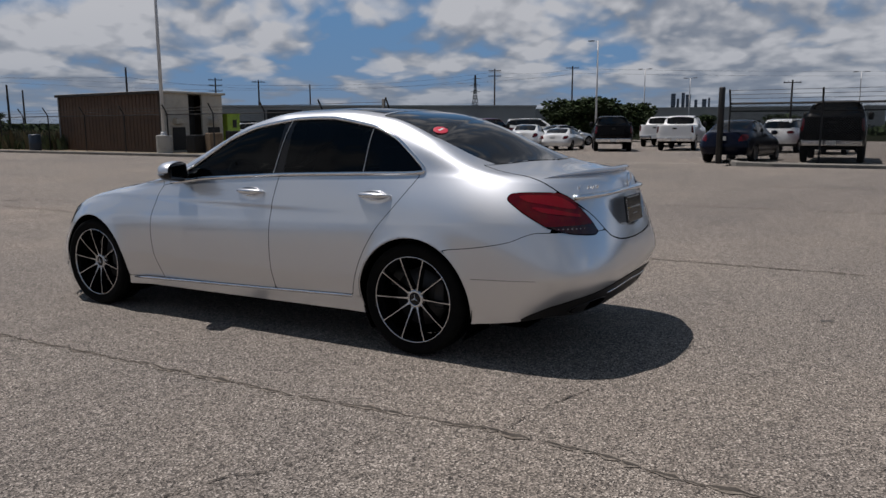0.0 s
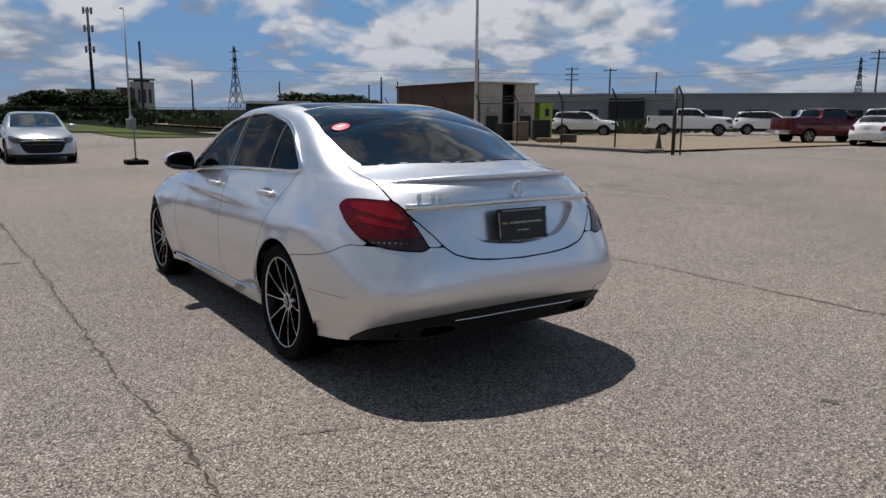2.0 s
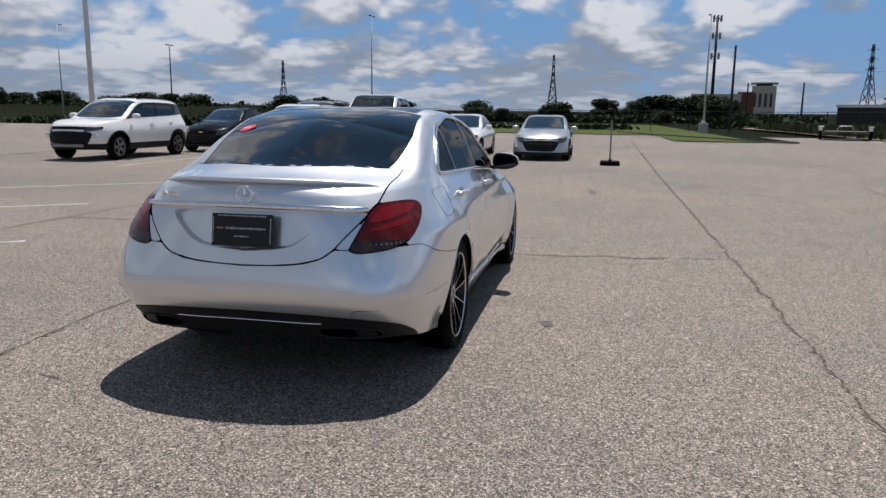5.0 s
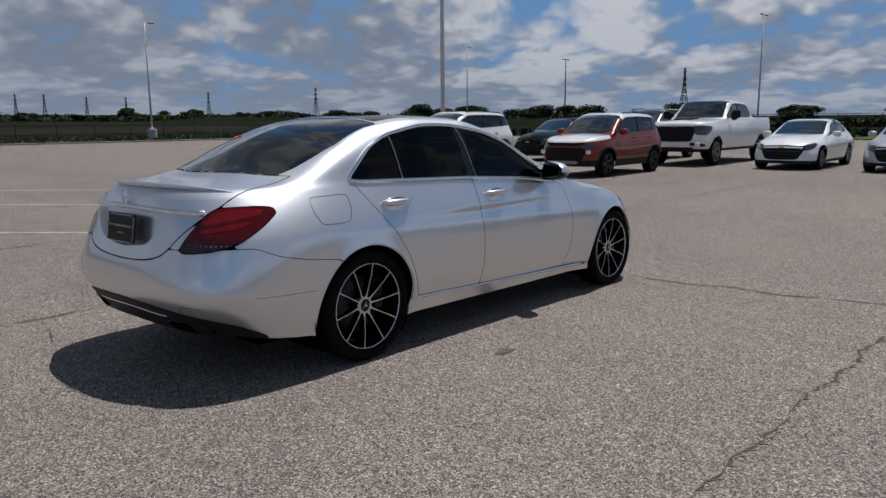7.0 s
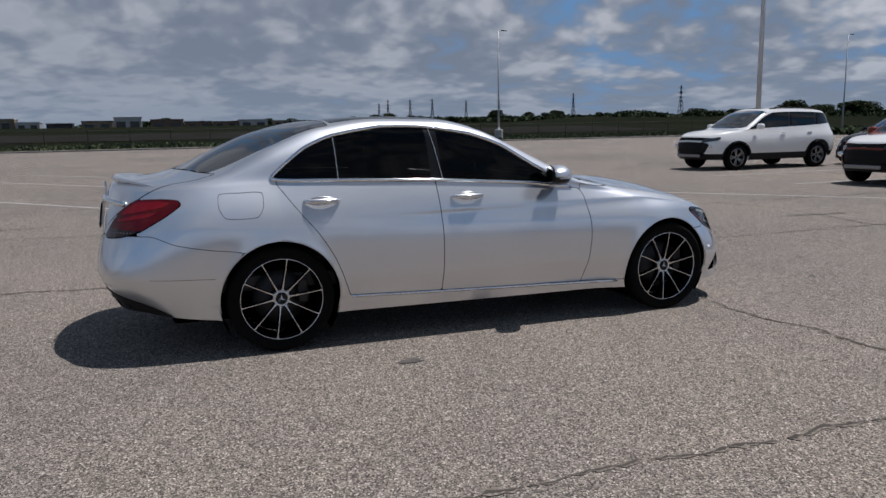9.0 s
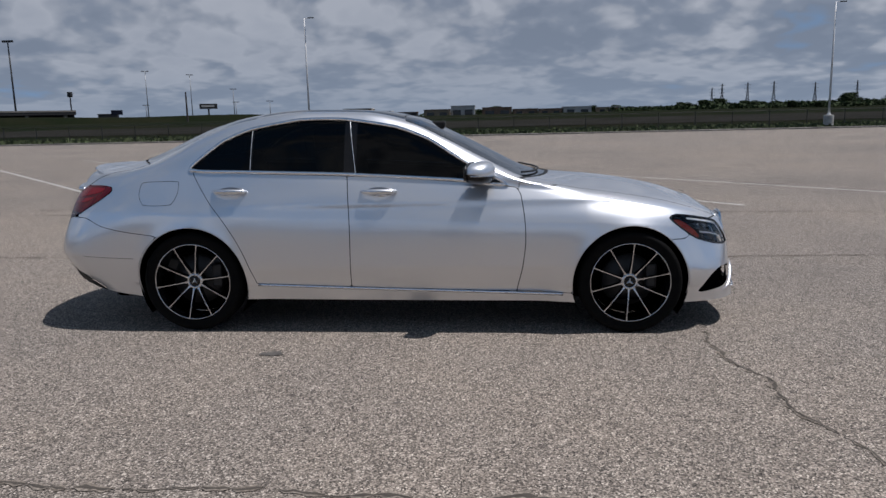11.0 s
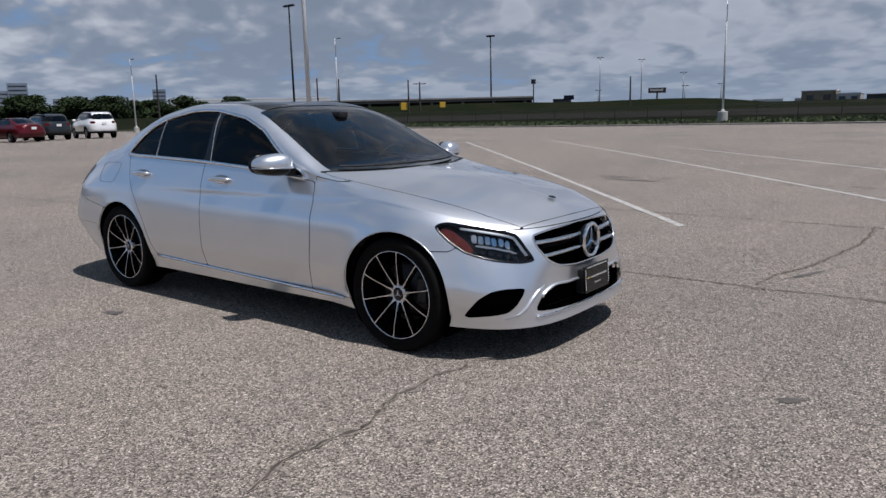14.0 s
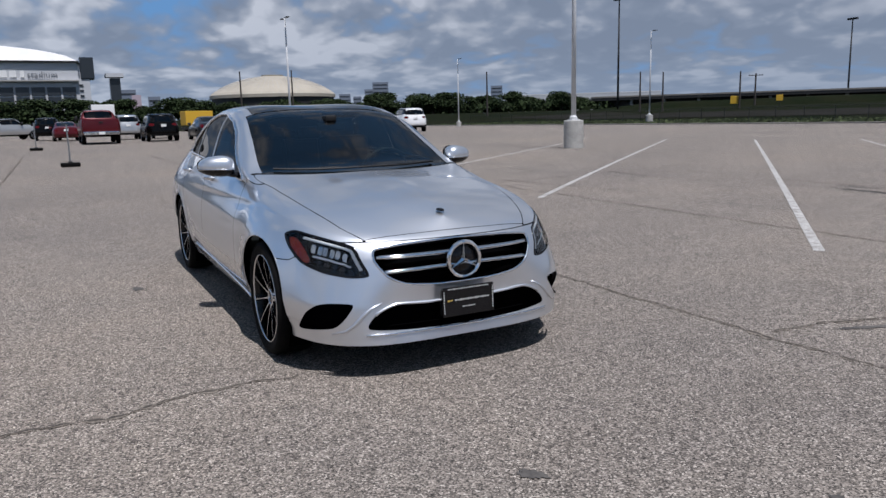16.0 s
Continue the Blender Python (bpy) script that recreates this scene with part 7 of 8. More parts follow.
WOOD_CRATE = material("weathered timber", (0.22, 0.16, 0.10), 0.85, second=(0.14, 0.10, 0.07), scale=4)
for (x, y), s, m_, nm, lab in (((26.2, -22.4), (0.8, 0.7, 0.9), BLACK, "bin", "black wheeled waste bin by the shed"), ((25.4, -22.8), (0.7, 0.6, 1.0), WOOD_CRATE, "crate", "weathered timber crate by the shed"),
                               ((24.9, -23.8), (0.8, 0.8, 1.1), BLACK, "bin", "black waste bin by the shed"), ((23.0, -22.6), (1.1, 0.5, 0.22), WOOD_CRATE, "pallet", "low timber pallet on the dirt"),
                               ((22.6, -23.6), (0.7, 0.6, 0.4), RUST, "scrap_heap", "small heap of dark scrap")):
    bm = box(s, (0, 0, s[2] / 2), 0.04)
    ob = part(nm, bm, m_)
    ob.matrix_basis = pose(x, y, 0.06, 0, 0, 17 * x)
    tagged(ob, lab, nm.replace("_", " "))


def chain_fence(name, points, height, label, spacing=3.0, barbed=0, weave=0.0, post_mat=None, cover=None, z0=0.0):
    """Posts, rails and, close by, a woven wire field."""
    f = root(name, Matrix.Identity(4), label, "fence", kind="structure")
    mt = post_mat or STEEL_DARK
    for (ax, ay), (bx, by) in zip(points, points[1:]):
        d = math.hypot(bx - ax, by - ay)
        n = max(1, round(d / spacing))
        for k in range(n + 1):
            x, y = ax + (bx - ax) * k / n, ay + (by - ay) * k / n
            zz = z0 if z0 is not None else land_z(x, y)
            top = height + (0.45 if barbed else 0.05)
            part("post", tube([(x, y, zz - 0.3), (x, y, zz + height)] + ([(x + 0.0, y + 0.28, zz + top)] if barbed else []), 0.035, 6), mt, f)
        za, zb = (z0, z0) if z0 is not None else (land_z(ax, ay), land_z(bx, by))
        part("rail", tube([(ax, ay, za + height - 0.03), (bx, by, zb + height - 0.03)], 0.042 if barbed == 3 else 0.024, 6), mt, f)
        if barbed == 3:
            part("rail", tube([(ax, ay, za + height - 0.30), (bx, by, zb + height - 0.30)], 0.03, 6), mt, f)
        for k in range(barbed):
            part("barbed_wire", tube([(ax, ay + 0.09 * (k + 1), za + height + 0.14 * (k + 1)), (bx, by + 0.09 * (k + 1), zb + height + 0.14 * (k + 1))], 0.008, 4), mt, f)
        if weave:
            v, q = [], []
            ux, uy = (bx - ax) / d, (by - ay) / d
            m_ = int(d / weave) + int(height / weave)
            for s in (1, -1):
                for k in range(m_):
                    a0 = k * weave if s > 0 else k * weave
                    p0, p1 = (a0 - height, 0.05), (a0, height)
                    if s < 0:
                        p0, p1 = (a0, 0.05), (a0 - height, height)
                    (u0, w0), (u1, w1) = p0, p1
                    lo, hi = max(0, min(u0, u1)), min(d, max(u0, u1))
                    if hi - lo < 0.05:
                        continue

                    def on(u):
                        return w0 + (w1 - w0) * (u - u0) / (u1 - u0)
                    t = 0.0065 if barbed == 3 else 0.004
                    i0 = len(v)
                    for u in (lo, hi):
                        v += [(ax + ux * u, ay + uy * u, za + on(u) - t), (ax + ux * u, ay + uy * u, za + on(u) + t)]
                    q.append((i0, i0 + 1, i0 + 3, i0 + 2))
            tagged(mesh("wire_field", v, q, mt, f, smooth=False), kind="stuff")
    return f


chain_fence("fence_1", [(0.9, -24.2), (-8, -24.4), (-45, -24.8)], 2.15, "dark green chain-link fence with barbed wire", 3.0, 3, 0.09)
chain_fence("fence_2", [(12.7, -19.9), (16.4, -20.4), (27.0, -21.3), (37.0, -21.4), (46.0, -22.5)], 2.0, "dark chain-link fence beside the shed", 3.2, 2, 0.16)
chain_fence("fence_3", [(46, -22.5), (62, -16), (66, 0), (66, 40)], 1.9, "dark chain-link fence behind the grass", 3.2, 0, 0.3)
chain_fence("fence_4", [(-112, 66), (70, 66)], 1.7, "dark wire fence along the field", 3.4, 0, 0.4, z0=-0.1)
post = part("gate_post", tube([(0, 0, -0.2), (0, 0, 2.65), (0, 0, 2.7)], [0.11, 0.11, 0.09], 12), STEEL_DARK, None, smooth=True)
post.matrix_basis = Matrix.Translation((1.15, -23.9, 0))
tagged(post, "thick dark green steel gate post", "post")
post = part("gate_post", tube([(0, 0, -0.2), (0, 0, 2.38)], 0.07, 10), STEEL_DARK, None, smooth=True)
post.matrix_basis = Matrix.Translation((12.7, -19.5, 0))
tagged(post, "dark steel gate post at the end of the kerb", "post")
CONE = material("faded dark cone", (0.07, 0.045, 0.04), 0.8)
cone = part("traffic_cone", spin([(0.0, 0.0), (0.20, 0.0), (0.20, 0.03), (0.14, 0.04), (0.03, 0.72), (0.0, 0.73)], 16, "z"), CONE, None)
cone.matrix_basis = Matrix.Translation((14.3, -20.6, 0.03))
tagged(cone, "faded dark traffic cone by the gate", "traffic cone")


def stand(at):
    s = root("sign_stand", pose(*at, ground_z(*at)), "thin grey pole on a square black base", "stand", "pole stands on the lot")
    part("base", box((0.58, 0.58, 0.13), (0, 0, 0.065), 0.03), RUBBER, s, "black rubber base")
    part("pole", tube([(0, 0, 0.1), (0.01, 0.0, 1.35)], 0.025, 8), GALV, s)
    part("collar", box((0.12, 0.12, 0.06), (0, 0, 0.15), 0.01), STEEL_DARK, s)


stand((17.3, -2.07))
stand((-21.5, -1.3))
stand((-36.0, -2.4))
trailer = root("trailer", pose(49.0, -18.0, 0.02, 0, 0, -17) @ Matrix.Diagonal((0.9, 1.15, 1.0, 1.0)), "low black flatbed trailer parked on the apron", "trailer")
part("deck", box((4.6, 2.2, 0.12), (0, 0, 0.5), 0.02), RUST, trailer)
part("frame", box((4.8, 2.4, 0.12), (0, 0, 0.4), 0.02), STEEL_DARK, trailer)
for s in (1, -1):
    part("fender", box((1.6, 0.3, 0.08), (0.2, s * 1.3, 0.85), 0.03), STEEL_WHITE, trailer)
    for x in (-0.3, 0.7):
        part("wheel", spin([(0.0, -0.09), (0.24, -0.09), (0.33, -0.08), (0.34, 0), (0.33, 0.08), (0.24, 0.09), (0.0, 0.09)], 20), RUBBER, trailer).matrix_basis = Matrix.Translation((x, s * 1.3, 0.34))
    part("marker", box((0.05, 0.2, 0.3), (-2.3, s * 1.25, 0.75)), WHITE_PRINT, trailer)
part("winch_frame", tube([(-2.3, -0.5, 0.5), (-2.2, -0.3, 0.9), (-2.2, 0.3, 0.9), (-2.3, 0.5, 0.5)], 0.04, 6), GALV, trailer)
part("jack", tube([(2.9, 0, 0.0), (2.9, 0, 0.7)], 0.05, 6), STEEL_DARK, trailer)
part("tongue", tube([(2.3, 0.7, 0.42), (3.2, 0, 0.42), (2.3, -0.7, 0.42)], 0.05, 6), STEEL_DARK, trailer)

# ---- plants ----
def crown_mesh(seed, lobes, leaves, size):
    rnd = random.Random(seed)
    v, q = [], []
    for k in range(leaves):
        cx, cy, cz, rx, rz = lobes[rnd.randrange(len(lobes))]
        a, b = rnd.uniform(0, 2 * math.pi), math.acos(rnd.uniform(-0.8, 1))
        rr = rnd.uniform(0.55, 1.06)
        p = Vector((cx + rx * rr * math.sin(b) * math.cos(a), cy + rx * rr * math.sin(b) * math.sin(a), cz + rz * rr * math.cos(b)))
        d = Vector((rnd.uniform(-1, 1), rnd.uniform(-1, 1), rnd.uniform(-0.4, 0.9))).normalized()
        s = d.cross(Vector((rnd.uniform(-1, 1), rnd.uniform(-1, 1), rnd.uniform(-1, 1)))).normalized()
        w, h = size * rnd.uniform(0.5, 1.2), size * rnd.uniform(0.5, 1.2)
        i = len(v)
        v += [p - s * w * 0.5, p + d * h * 0.6 - s * w * 0.15, p + s * w * 0.5 + d * h * 0.2, p - d * h * 0.4 + s * w * 0.1]
        q.append((i, i + 1, i + 2, i + 3))
    me = bpy.data.meshes.new("crown")
    me.from_pydata([tuple(a) for a in v], [], q)
    me.materials.append(LEAF)
    return me


def trunk_mesh(seed, height):
    rnd = random.Random(seed)
    bm = bmesh.new()
    add_tube(bm, [(0, 0, -0.3), (0.05, 0.02, height * 0.3), (0.1, -0.05, height * 0.6)], [0.22, 0.16, 0.09], 8)
    for k in range(5):
        a = 2 * math.pi * k / 5 + rnd.uniform(-0.4, 0.4)
        z = height * rnd.uniform(0.22, 0.4)
        r = height * rnd.uniform(0.2, 0.32)
        add_tube(bm, [(0.05, 0, z), (r * 0.5 * math.cos(a), r * 0.5 * math.sin(a), z + height * 0.16), (r * math.cos(a), r * math.sin(a), z + height * 0.28)], [0.09, 0.06, 0.025], 6)
    me = bpy.data.meshes.new("trunk")
    bm.to_mesh(me)
    bm.free()
    me.materials.append(BARK)
    return me


TREES = []
for seed in range(4):
    rnd = random.Random(40 + seed)
    lobes = [(rnd.uniform(-1.6, 1.6), rnd.uniform(-1.6, 1.6), rnd.uniform(1.4, 4.5), rnd.uniform(1.0, 1.7), rnd.uniform(0.9, 1.4)) for _ in range(11)] + [(0, 0, 2.8, 2.2, 1.9)]
    TREES.append((crown_mesh(60 + seed, lobes, 4600, 0.34), trunk_mesh(80 + seed, 5.5)))


def tree(at, height, seed, spread=1.0):
    rnd = random.Random(seed * 7 + 3)
    t = root("tree", Matrix.Identity(4), "broad dark green tree with uneven crown", "tree", "trees round the lot")
    k = seed % 4
    s = height / 5.6
    for nm, me in zip(("crown", "trunk"), TREES[k]):
        ob = new(nm, me)
        ob.parent = t
    t.matrix_basis = pose(at[0], at[1], land_z(*at), 0, 0, rnd.uniform(0, 360)) @ Matrix.Diagonal((s * spread, s * spread, s, 1))
    return t


n_tree = 0
rnd_t = random.Random(5)
for a, b, h0, h1, n, deep in (
    ((142, 60), (150, -30), 2.4, 5.0, 20, 26),     # behind the parked row
    ((120, 150), (165, 98), 3.0, 5.6, 16, 24),     # rise beyond the pickups
    ((60, 262), (140, 215), 2.2, 4.8, 14, 26),     # field edge
    ((-20, 330), (60, 300), 2.4, 4.6, 10, 22),
    ((-262, 95), (-225, 185), 5.5, 9.5, 20, 18),   # west edge
    ((-250, 60), (-262, 100), 4.5, 7.0, 9, 15),
    ((-330, -120), (-335, 60), 7, 12, 26, 20),     # in front of the arena
    ((-330, 60), (-300, 130), 6.5, 9.5, 12, 15),
    ((82.5, -36.5), (80.5, -40.0), 3.6, 4.6, 6, 4),
    ((16, -63), (20, -61), 3.8, 4.6, 5, 3),
    ((120, -60), (150, -70), 3.5, 5.0, 7, 12),
    ((160, -8), (175, -34), 4.0, 6.0, 8, 12),
    ((60, 190), (105, 165), 1.6, 3.0, 5, 20),
    ((-60, -100), (30, -150), 3.5, 5.0, 10, 12),
):
    for k in range(n):
        u = (k + rnd_t.uniform(0.1, 0.9)) / n
        at = (a[0] + (b[0] - a[0]) * u + rnd_t.uniform(-deep, deep) * 0.5, a[1] + (b[1] - a[1]) * u + rnd_t.uniform(-deep, deep) * 0.5)
        tree(at, rnd_t.uniform(h0, h1), n_tree, rnd_t.uniform(1.3, 1.9))
        n_tree += 1


def woods(name, lines, label, seed):
    """A far belt of scrub and trees: many leaf clumps with an uneven top."""
    rnd = random.Random(seed)
    v, q = [], []
    for (ax, ay), (bx, by), h, deep, count in lines:
        for k in range(count):
            u = rnd.random()
            s = rnd.uniform(-deep, deep)
            x, y = ax + (bx - ax) * u + s, ay + (by - ay) * u + rnd.uniform(-deep, deep)
            crest = h * (0.62 + 0.38 * noise.noise(Vector((x * 0.09, y * 0.09, seed)))) * (0.85 + 0.3 * noise.noise(Vector((x * 0.35, y * 0.35, 3))))
            z = land_z(x, y) + crest * rnd.uniform(0.0, 1.0) ** 0.7
            w = rnd.uniform(0.25, 0.65) * (0.6 + h / 8)
            d = Vector((rnd.uniform(-1, 1), rnd.uniform(-1, 1), rnd.uniform(-0.6, 0.8))).normalized()
            t = d.cross(Vector((rnd.uniform(-1, 1), rnd.uniform(-1, 1), 0.3))).normalized()
            i = len(v)
            c = Vector((x, y, z))
            v += [c - t * w, c + d * w * 0.8, c + t * w, c - d * w * 0.7]
            q.append((i, i + 1, i + 2, i + 3))
    return tagged(mesh(name, v, q, LEAF, smooth=False), label, "woods", kind="stuff")


woods("far_woods", [((140, 70), (152, -20), 2.3, 7, 15000), ((110, 165), (170, 92), 3.4, 8, 9000), ((50, 268), (150, 210), 3.0, 9, 11000), ((-30, 335), (60, 300), 3.2, 6, 4000),
                    ((-265, 90), (-225, 188), 6.0, 9, 9000), ((-335, -125), (-338, 62), 8.0, 10, 9000), ((-338, 62), (-290, 150), 7.0, 10, 7000), ((100, -20), (165, -42), 2.2, 6, 4000),
                    ((78, -36), (86, -50), 1.8, 4, 2500), ((-60, -105), (30, -150), 2.5, 8, 3000), ((60, 200), (110, 170), 2.2, 8, 3000), ((90, -44), (130, -75), 2.4, 8, 4000), ((66, 60), (72, -4), 1.2, 2, 2500)],
      "dark belt of scrub and trees on the skyline", 11)


def thicket(name, boxes, count, height, mat, label, seed, width=0.05):
    """Tall weeds: many thin bent blades."""
    rnd = random.Random(seed)
    v, q = [], []
    for k in range(count):
        x0, y0, x1, y1 = boxes[k % len(boxes)]
        x, y = rnd.uniform(x0, x1), rnd.uniform(y0, y1)
        h = height * rnd.uniform(0.35, 1.1)
        a = rnd.uniform(0, 6.28)
        dx, dy, w = math.cos(a), math.sin(a), width * rnd.uniform(0.6, 1.6)
        z = land_z(x, y) + 0.15
        lx, ly = rnd.uniform(-0.3, 0.3) * h, rnd.uniform(-0.3, 0.3) * h
        i = len(v)
        v += [(x - dx * w, y - dy * w, z), (x + dx * w, y + dy * w, z), (x + dx * w * 1.4 + lx * 0.5, y + dy * w * 1.4 + ly * 0.5, z + h * 0.6), (x + lx, y + ly, z + h), (x - dx * w * 1.4 + lx * 0.5, y - dy * w * 1.4 + ly * 0.5, z + h * 0.6)]
        q.append((i, i + 1, i + 2, i + 3, i + 4))
    ob = mesh(name, v, q, mat, smooth=False)
    return tagged(ob, label, "weeds", kind="stuff")


thicket("weeds", [(37, -26, 60, -21.8), (45, -30, 75, -20), (60, -45, 90, -20)], 9000, 0.95, WEED, "tall green weeds behind the chain-link fence", 3, 0.09)
thicket("dry_weeds", [(37, -25, 58, -21.8), (40, -40, 70, -24)], 2500, 1.2, DRY_WEED, "dry straw-coloured weeds behind the fence", 4, 0.07)
thicket("field_grass", [(-110, 57.4, 60, 75), (-110, 57.4, 60, 66)], 14000, 0.35, WEED, "rough grass on the field beyond the kerb", 6, 0.10)
thicket("roadside_weeds", [(34, -46, 60, -34), (36, -66, 60, -44), (30, -75, 60, -62)], 5000, 1.1, WEED, "weeds along the back of the gravel lot", 8, 0.12)

# ---- buildings far off ----
PALE_PANEL = material("pale precast wall", (0.42, 0.41, 0.39), 0.8, second=(0.34, 0.33, 0.32), scale=0.15)
DARK_PANE = material("dark window pane", (0.03, 0.035, 0.04), 0.12)
BRICK_RED = material("red brick wall", (0.20, 0.07, 0.05), 0.85, second=(0.15, 0.055, 0.04), scale=0.6)
BEIGE = material("beige stucco", (0.62, 0.54, 0.42), 0.85, second=(0.54, 0.47, 0.37), scale=0.4)
WHITE_ROOF = material("white membrane roof", (0.72, 0.72, 0.72), 0.7, second=(0.62, 0.62, 0.62), scale=0.05)
# bluish grey base colour carries the distance haze
TOWER_GREY = material("tower grey with painted haze", (0.16, 0.19, 0.24), 0.7)


def block(name, at, size, turn, mat, label, cat, windows=(), roof=None, win_mat=None, z0=None):
    """A flat-roofed building with a parapet and rows of set-in windows on the side that looks to the lot (local -x)."""
    b = root(name, pose(*at, (land_z(*at) if z0 is None else z0) - 0.3, 0, 0, turn), label, cat)
    sx, sy, sz = size
    part("wall", box((sx, sy, sz), (0, 0, sz / 2)), mat, b)
    part("roof", box((sx + 0.3, sy + 0.3, sz * 0.04 + 0.15), (0, 0, sz + 0.05)), roof or mat, b)
    for z, h, n, w in windows:
        for k in range(n):
            y = -sy / 2 + sy * (k + 0.5) / n
            part("window", box((0.2, w, h), (-sx / 2 - 0.05, y, z)), win_mat or DARK_PANE, b)
    return b


def facing(at):
    return math.degrees(math.atan2(at[1], at[0]))


ware = block("warehouse", (84, -117), (30, 62, 5.2), -54.0, PALE_PANEL, "long low pale warehouse with dark loading doors", "warehouse", [(1.6, 2.2, 9, 3.4)], None, DARK_PANE)
part("entrance", box((1.0, 6.0, 4.6), (-15.4, 14, 2.3)), STEEL_DARK, ware, "dark entrance block")
block("warehouse", (32, -158), (30, 70, 4.6), -79.0, PALE_PANEL, "long pale warehouse behind the far cars", "warehouse", [(1.4, 1.8, 8, 3.0)])
hosp = block("office_building", (587, -88), (12, 16, 7.0), -10, BEIGE, "beige office building with red brick centre", "office building", [(2.0, 1.4, 5, 1.2), (4.6, 1.4, 5, 1.2)])
part("brick_centre", box((10, 5.2, 8.0), (0, -9.5, 4.0)), BRICK_RED, hosp, "red brick centre")
part("tower", box((9, 7.5, 10.0), (0, -15.0, 5.0)), BEIGE, hosp, "taller beige tower")
for k in range(4):
    part("window", box((0.2, 0.8, 4.5), (-4.6, -12.2 - 1.7 * k, 5.2)), DARK_PANE, hosp)
part("tower_roof", box((9.6, 8.4, 0.4), (0, -15.0, 10.9)), BEIGE, hosp)
part("tower_top", box((6, 5.0, 0.9), (0, -15.0, 10.3)), STEEL_DARK, hosp)
hosp.matrix_basis = hosp.matrix_basis @ Matrix.Diagonal((2.15, 2.15, 2.15, 1))
barn = block("open_shed", (73.5, -28.0), (5, 6.6, 3.0), -20, STEEL_DARK, "dark open shed with a white metal roof", "shed", (), WHITE_ROOF)
SHED_TAN = material("weathered tan siding", (0.24, 0.19, 0.13), 0.85, second=(0.17, 0.13, 0.09), scale=0.3)
RUSTY = material("rust-streaked metal siding", (0.20, 0.13, 0.09), 0.8, second=(0.10, 0.065, 0.045), scale=0.5, fine=(4, 0.25))
rnd_w = random.Random(23)
x = -60.0
while x < 52:
    w, h = rnd_w.uniform(5, 12), rnd_w.uniform(2.3, 4.4)
    y = 298 + rnd_w.uniform(-6, 6)
    skin_, label_ = rnd_w.choice(((SHED_TAN, "low tan shed across the field"), (RUSTY, "low rust-streaked shed across the field"), (PALE_PANEL, "low pale shed across the field"), (STEEL_DARK, "low dark open shed across the field"), (RUSTY, "low rust-streaked shed across the field")))
    block("yard_shed", (x + w / 2, y), (8, w, h), 90, skin_, label_, "shed", [(h * 0.4, h * 0.55, 2, w * rnd_w.uniform(0.2, 0.34))], rnd_w.choice((WHITE_ROOF, PALE_PANEL, RUSTY)))
    x += w + rnd_w.choice((0.3, 0.5, 3.0))
for x, y, w, h, m_ in ((-130, 330, 10, 2.6, WHITE_ROOF), (-105, 335, 14, 2.4, PALE_PANEL), (-82, 340, 12, 2.2, WHITE_ROOF), (-160, 300, 8, 4.6, STEEL_DARK), (-176, 290, 10, 3.0, STEEL_DARK), (-64, 345, 16, 2.2, PALE_PANEL), (-190, 310, 12, 2.5, PALE_PANEL)):
    block("far_building", (x, y), (6, w, h), facing((x, y)), m_, "small low building far across the field", "building")
bill = root("billboard", pose(-160.8, 414.4, land_z(-160, 414), 0, 0, facing((-160.8, 414.4))) @ Matrix.Diagonal((1.55, 1.55, 1.30, 1)), "dark roadside billboard on a post", "billboard")
part("panel", box((0.4, 6.3, 2.2), (0, 0, 7.4)), STEEL_DARK, bill)
part("print", box((0.1, 4.6, 0.8), (-0.25, 0.2, 7.5)), PALE_PANEL, bill)
part("post", tube([(0, 0, 0), (0, 0, 6.4)], 0.3, 8), STEEL_DARK, bill)
bill2 = root("billboard", pose(-146, 280, land_z(-146, 280), 0, 0, facing((-146, 280))), "small blue-grey billboard on a post", "billboard")
part("panel", box((0.4, 4.2, 1.8), (0, 0, 4.6)), NAVY_CAR, bill2)
part("post", tube([(0, 0, 0), (0, 0, 4)], 0.25, 8), STEEL_DARK, bill2)
mast = root("cell_tower", pose(-224.2, 383.8, land_z(-224, 383)) @ Matrix.Diagonal((1.5, 1.5, 1.5, 1)), "cell mast with a cluster of antennas", "tower")
part("mast", tube([(0, 0, 0), (0, 0, 11.5)], [0.3, 0.2], 8), STEEL_DARK, mast)
part("antenna", box((1.4, 1.4, 1.8), (0, 0, 11.2), 0.2), STEEL_DARK, mast)


def mound(name, a, b, width, height, label, mat):
    v, q = [], []
    n = 24
    dx, dy = b[0] - a[0], b[1] - a[1]
    d = math.hypot(dx, dy)
    px, py = -dy / d, dx / d
    for i in range(n + 1):
        u = i / n
        h = height * smooth(min(u, 1 - u) * 5) * (0.92 + 0.08 * math.sin(u * 19))
        for s, k in ((-1, 0), (-0.45, 0.75), (-0.2, 1), (0.2, 1), (0.45, 0.75), (1, 0)):
            x, y = a[0] + dx * u + px * s * width, a[1] + dy * u + py * s * width
            v.append((x, y, land_z(x, y) - 0.3 + h * k))
    for i in range(n):
        for k in range(5):
            q.append((6 * i + k, 6 * i + k + 1, 6 * i + 7 + k, 6 * i + 6 + k))
    return tagged(mesh(name, v, q, mat), label, "embankment", kind="structure")


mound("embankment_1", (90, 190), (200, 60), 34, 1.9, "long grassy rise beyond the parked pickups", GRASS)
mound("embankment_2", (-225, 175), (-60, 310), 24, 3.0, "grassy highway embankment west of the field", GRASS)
road = root("overpass", pose(-186.5, 219.1, land_z(-186.5, 219.1), 0, 0, 39), "dark elevated highway with a concrete parapet", "overpass", kind="structure")
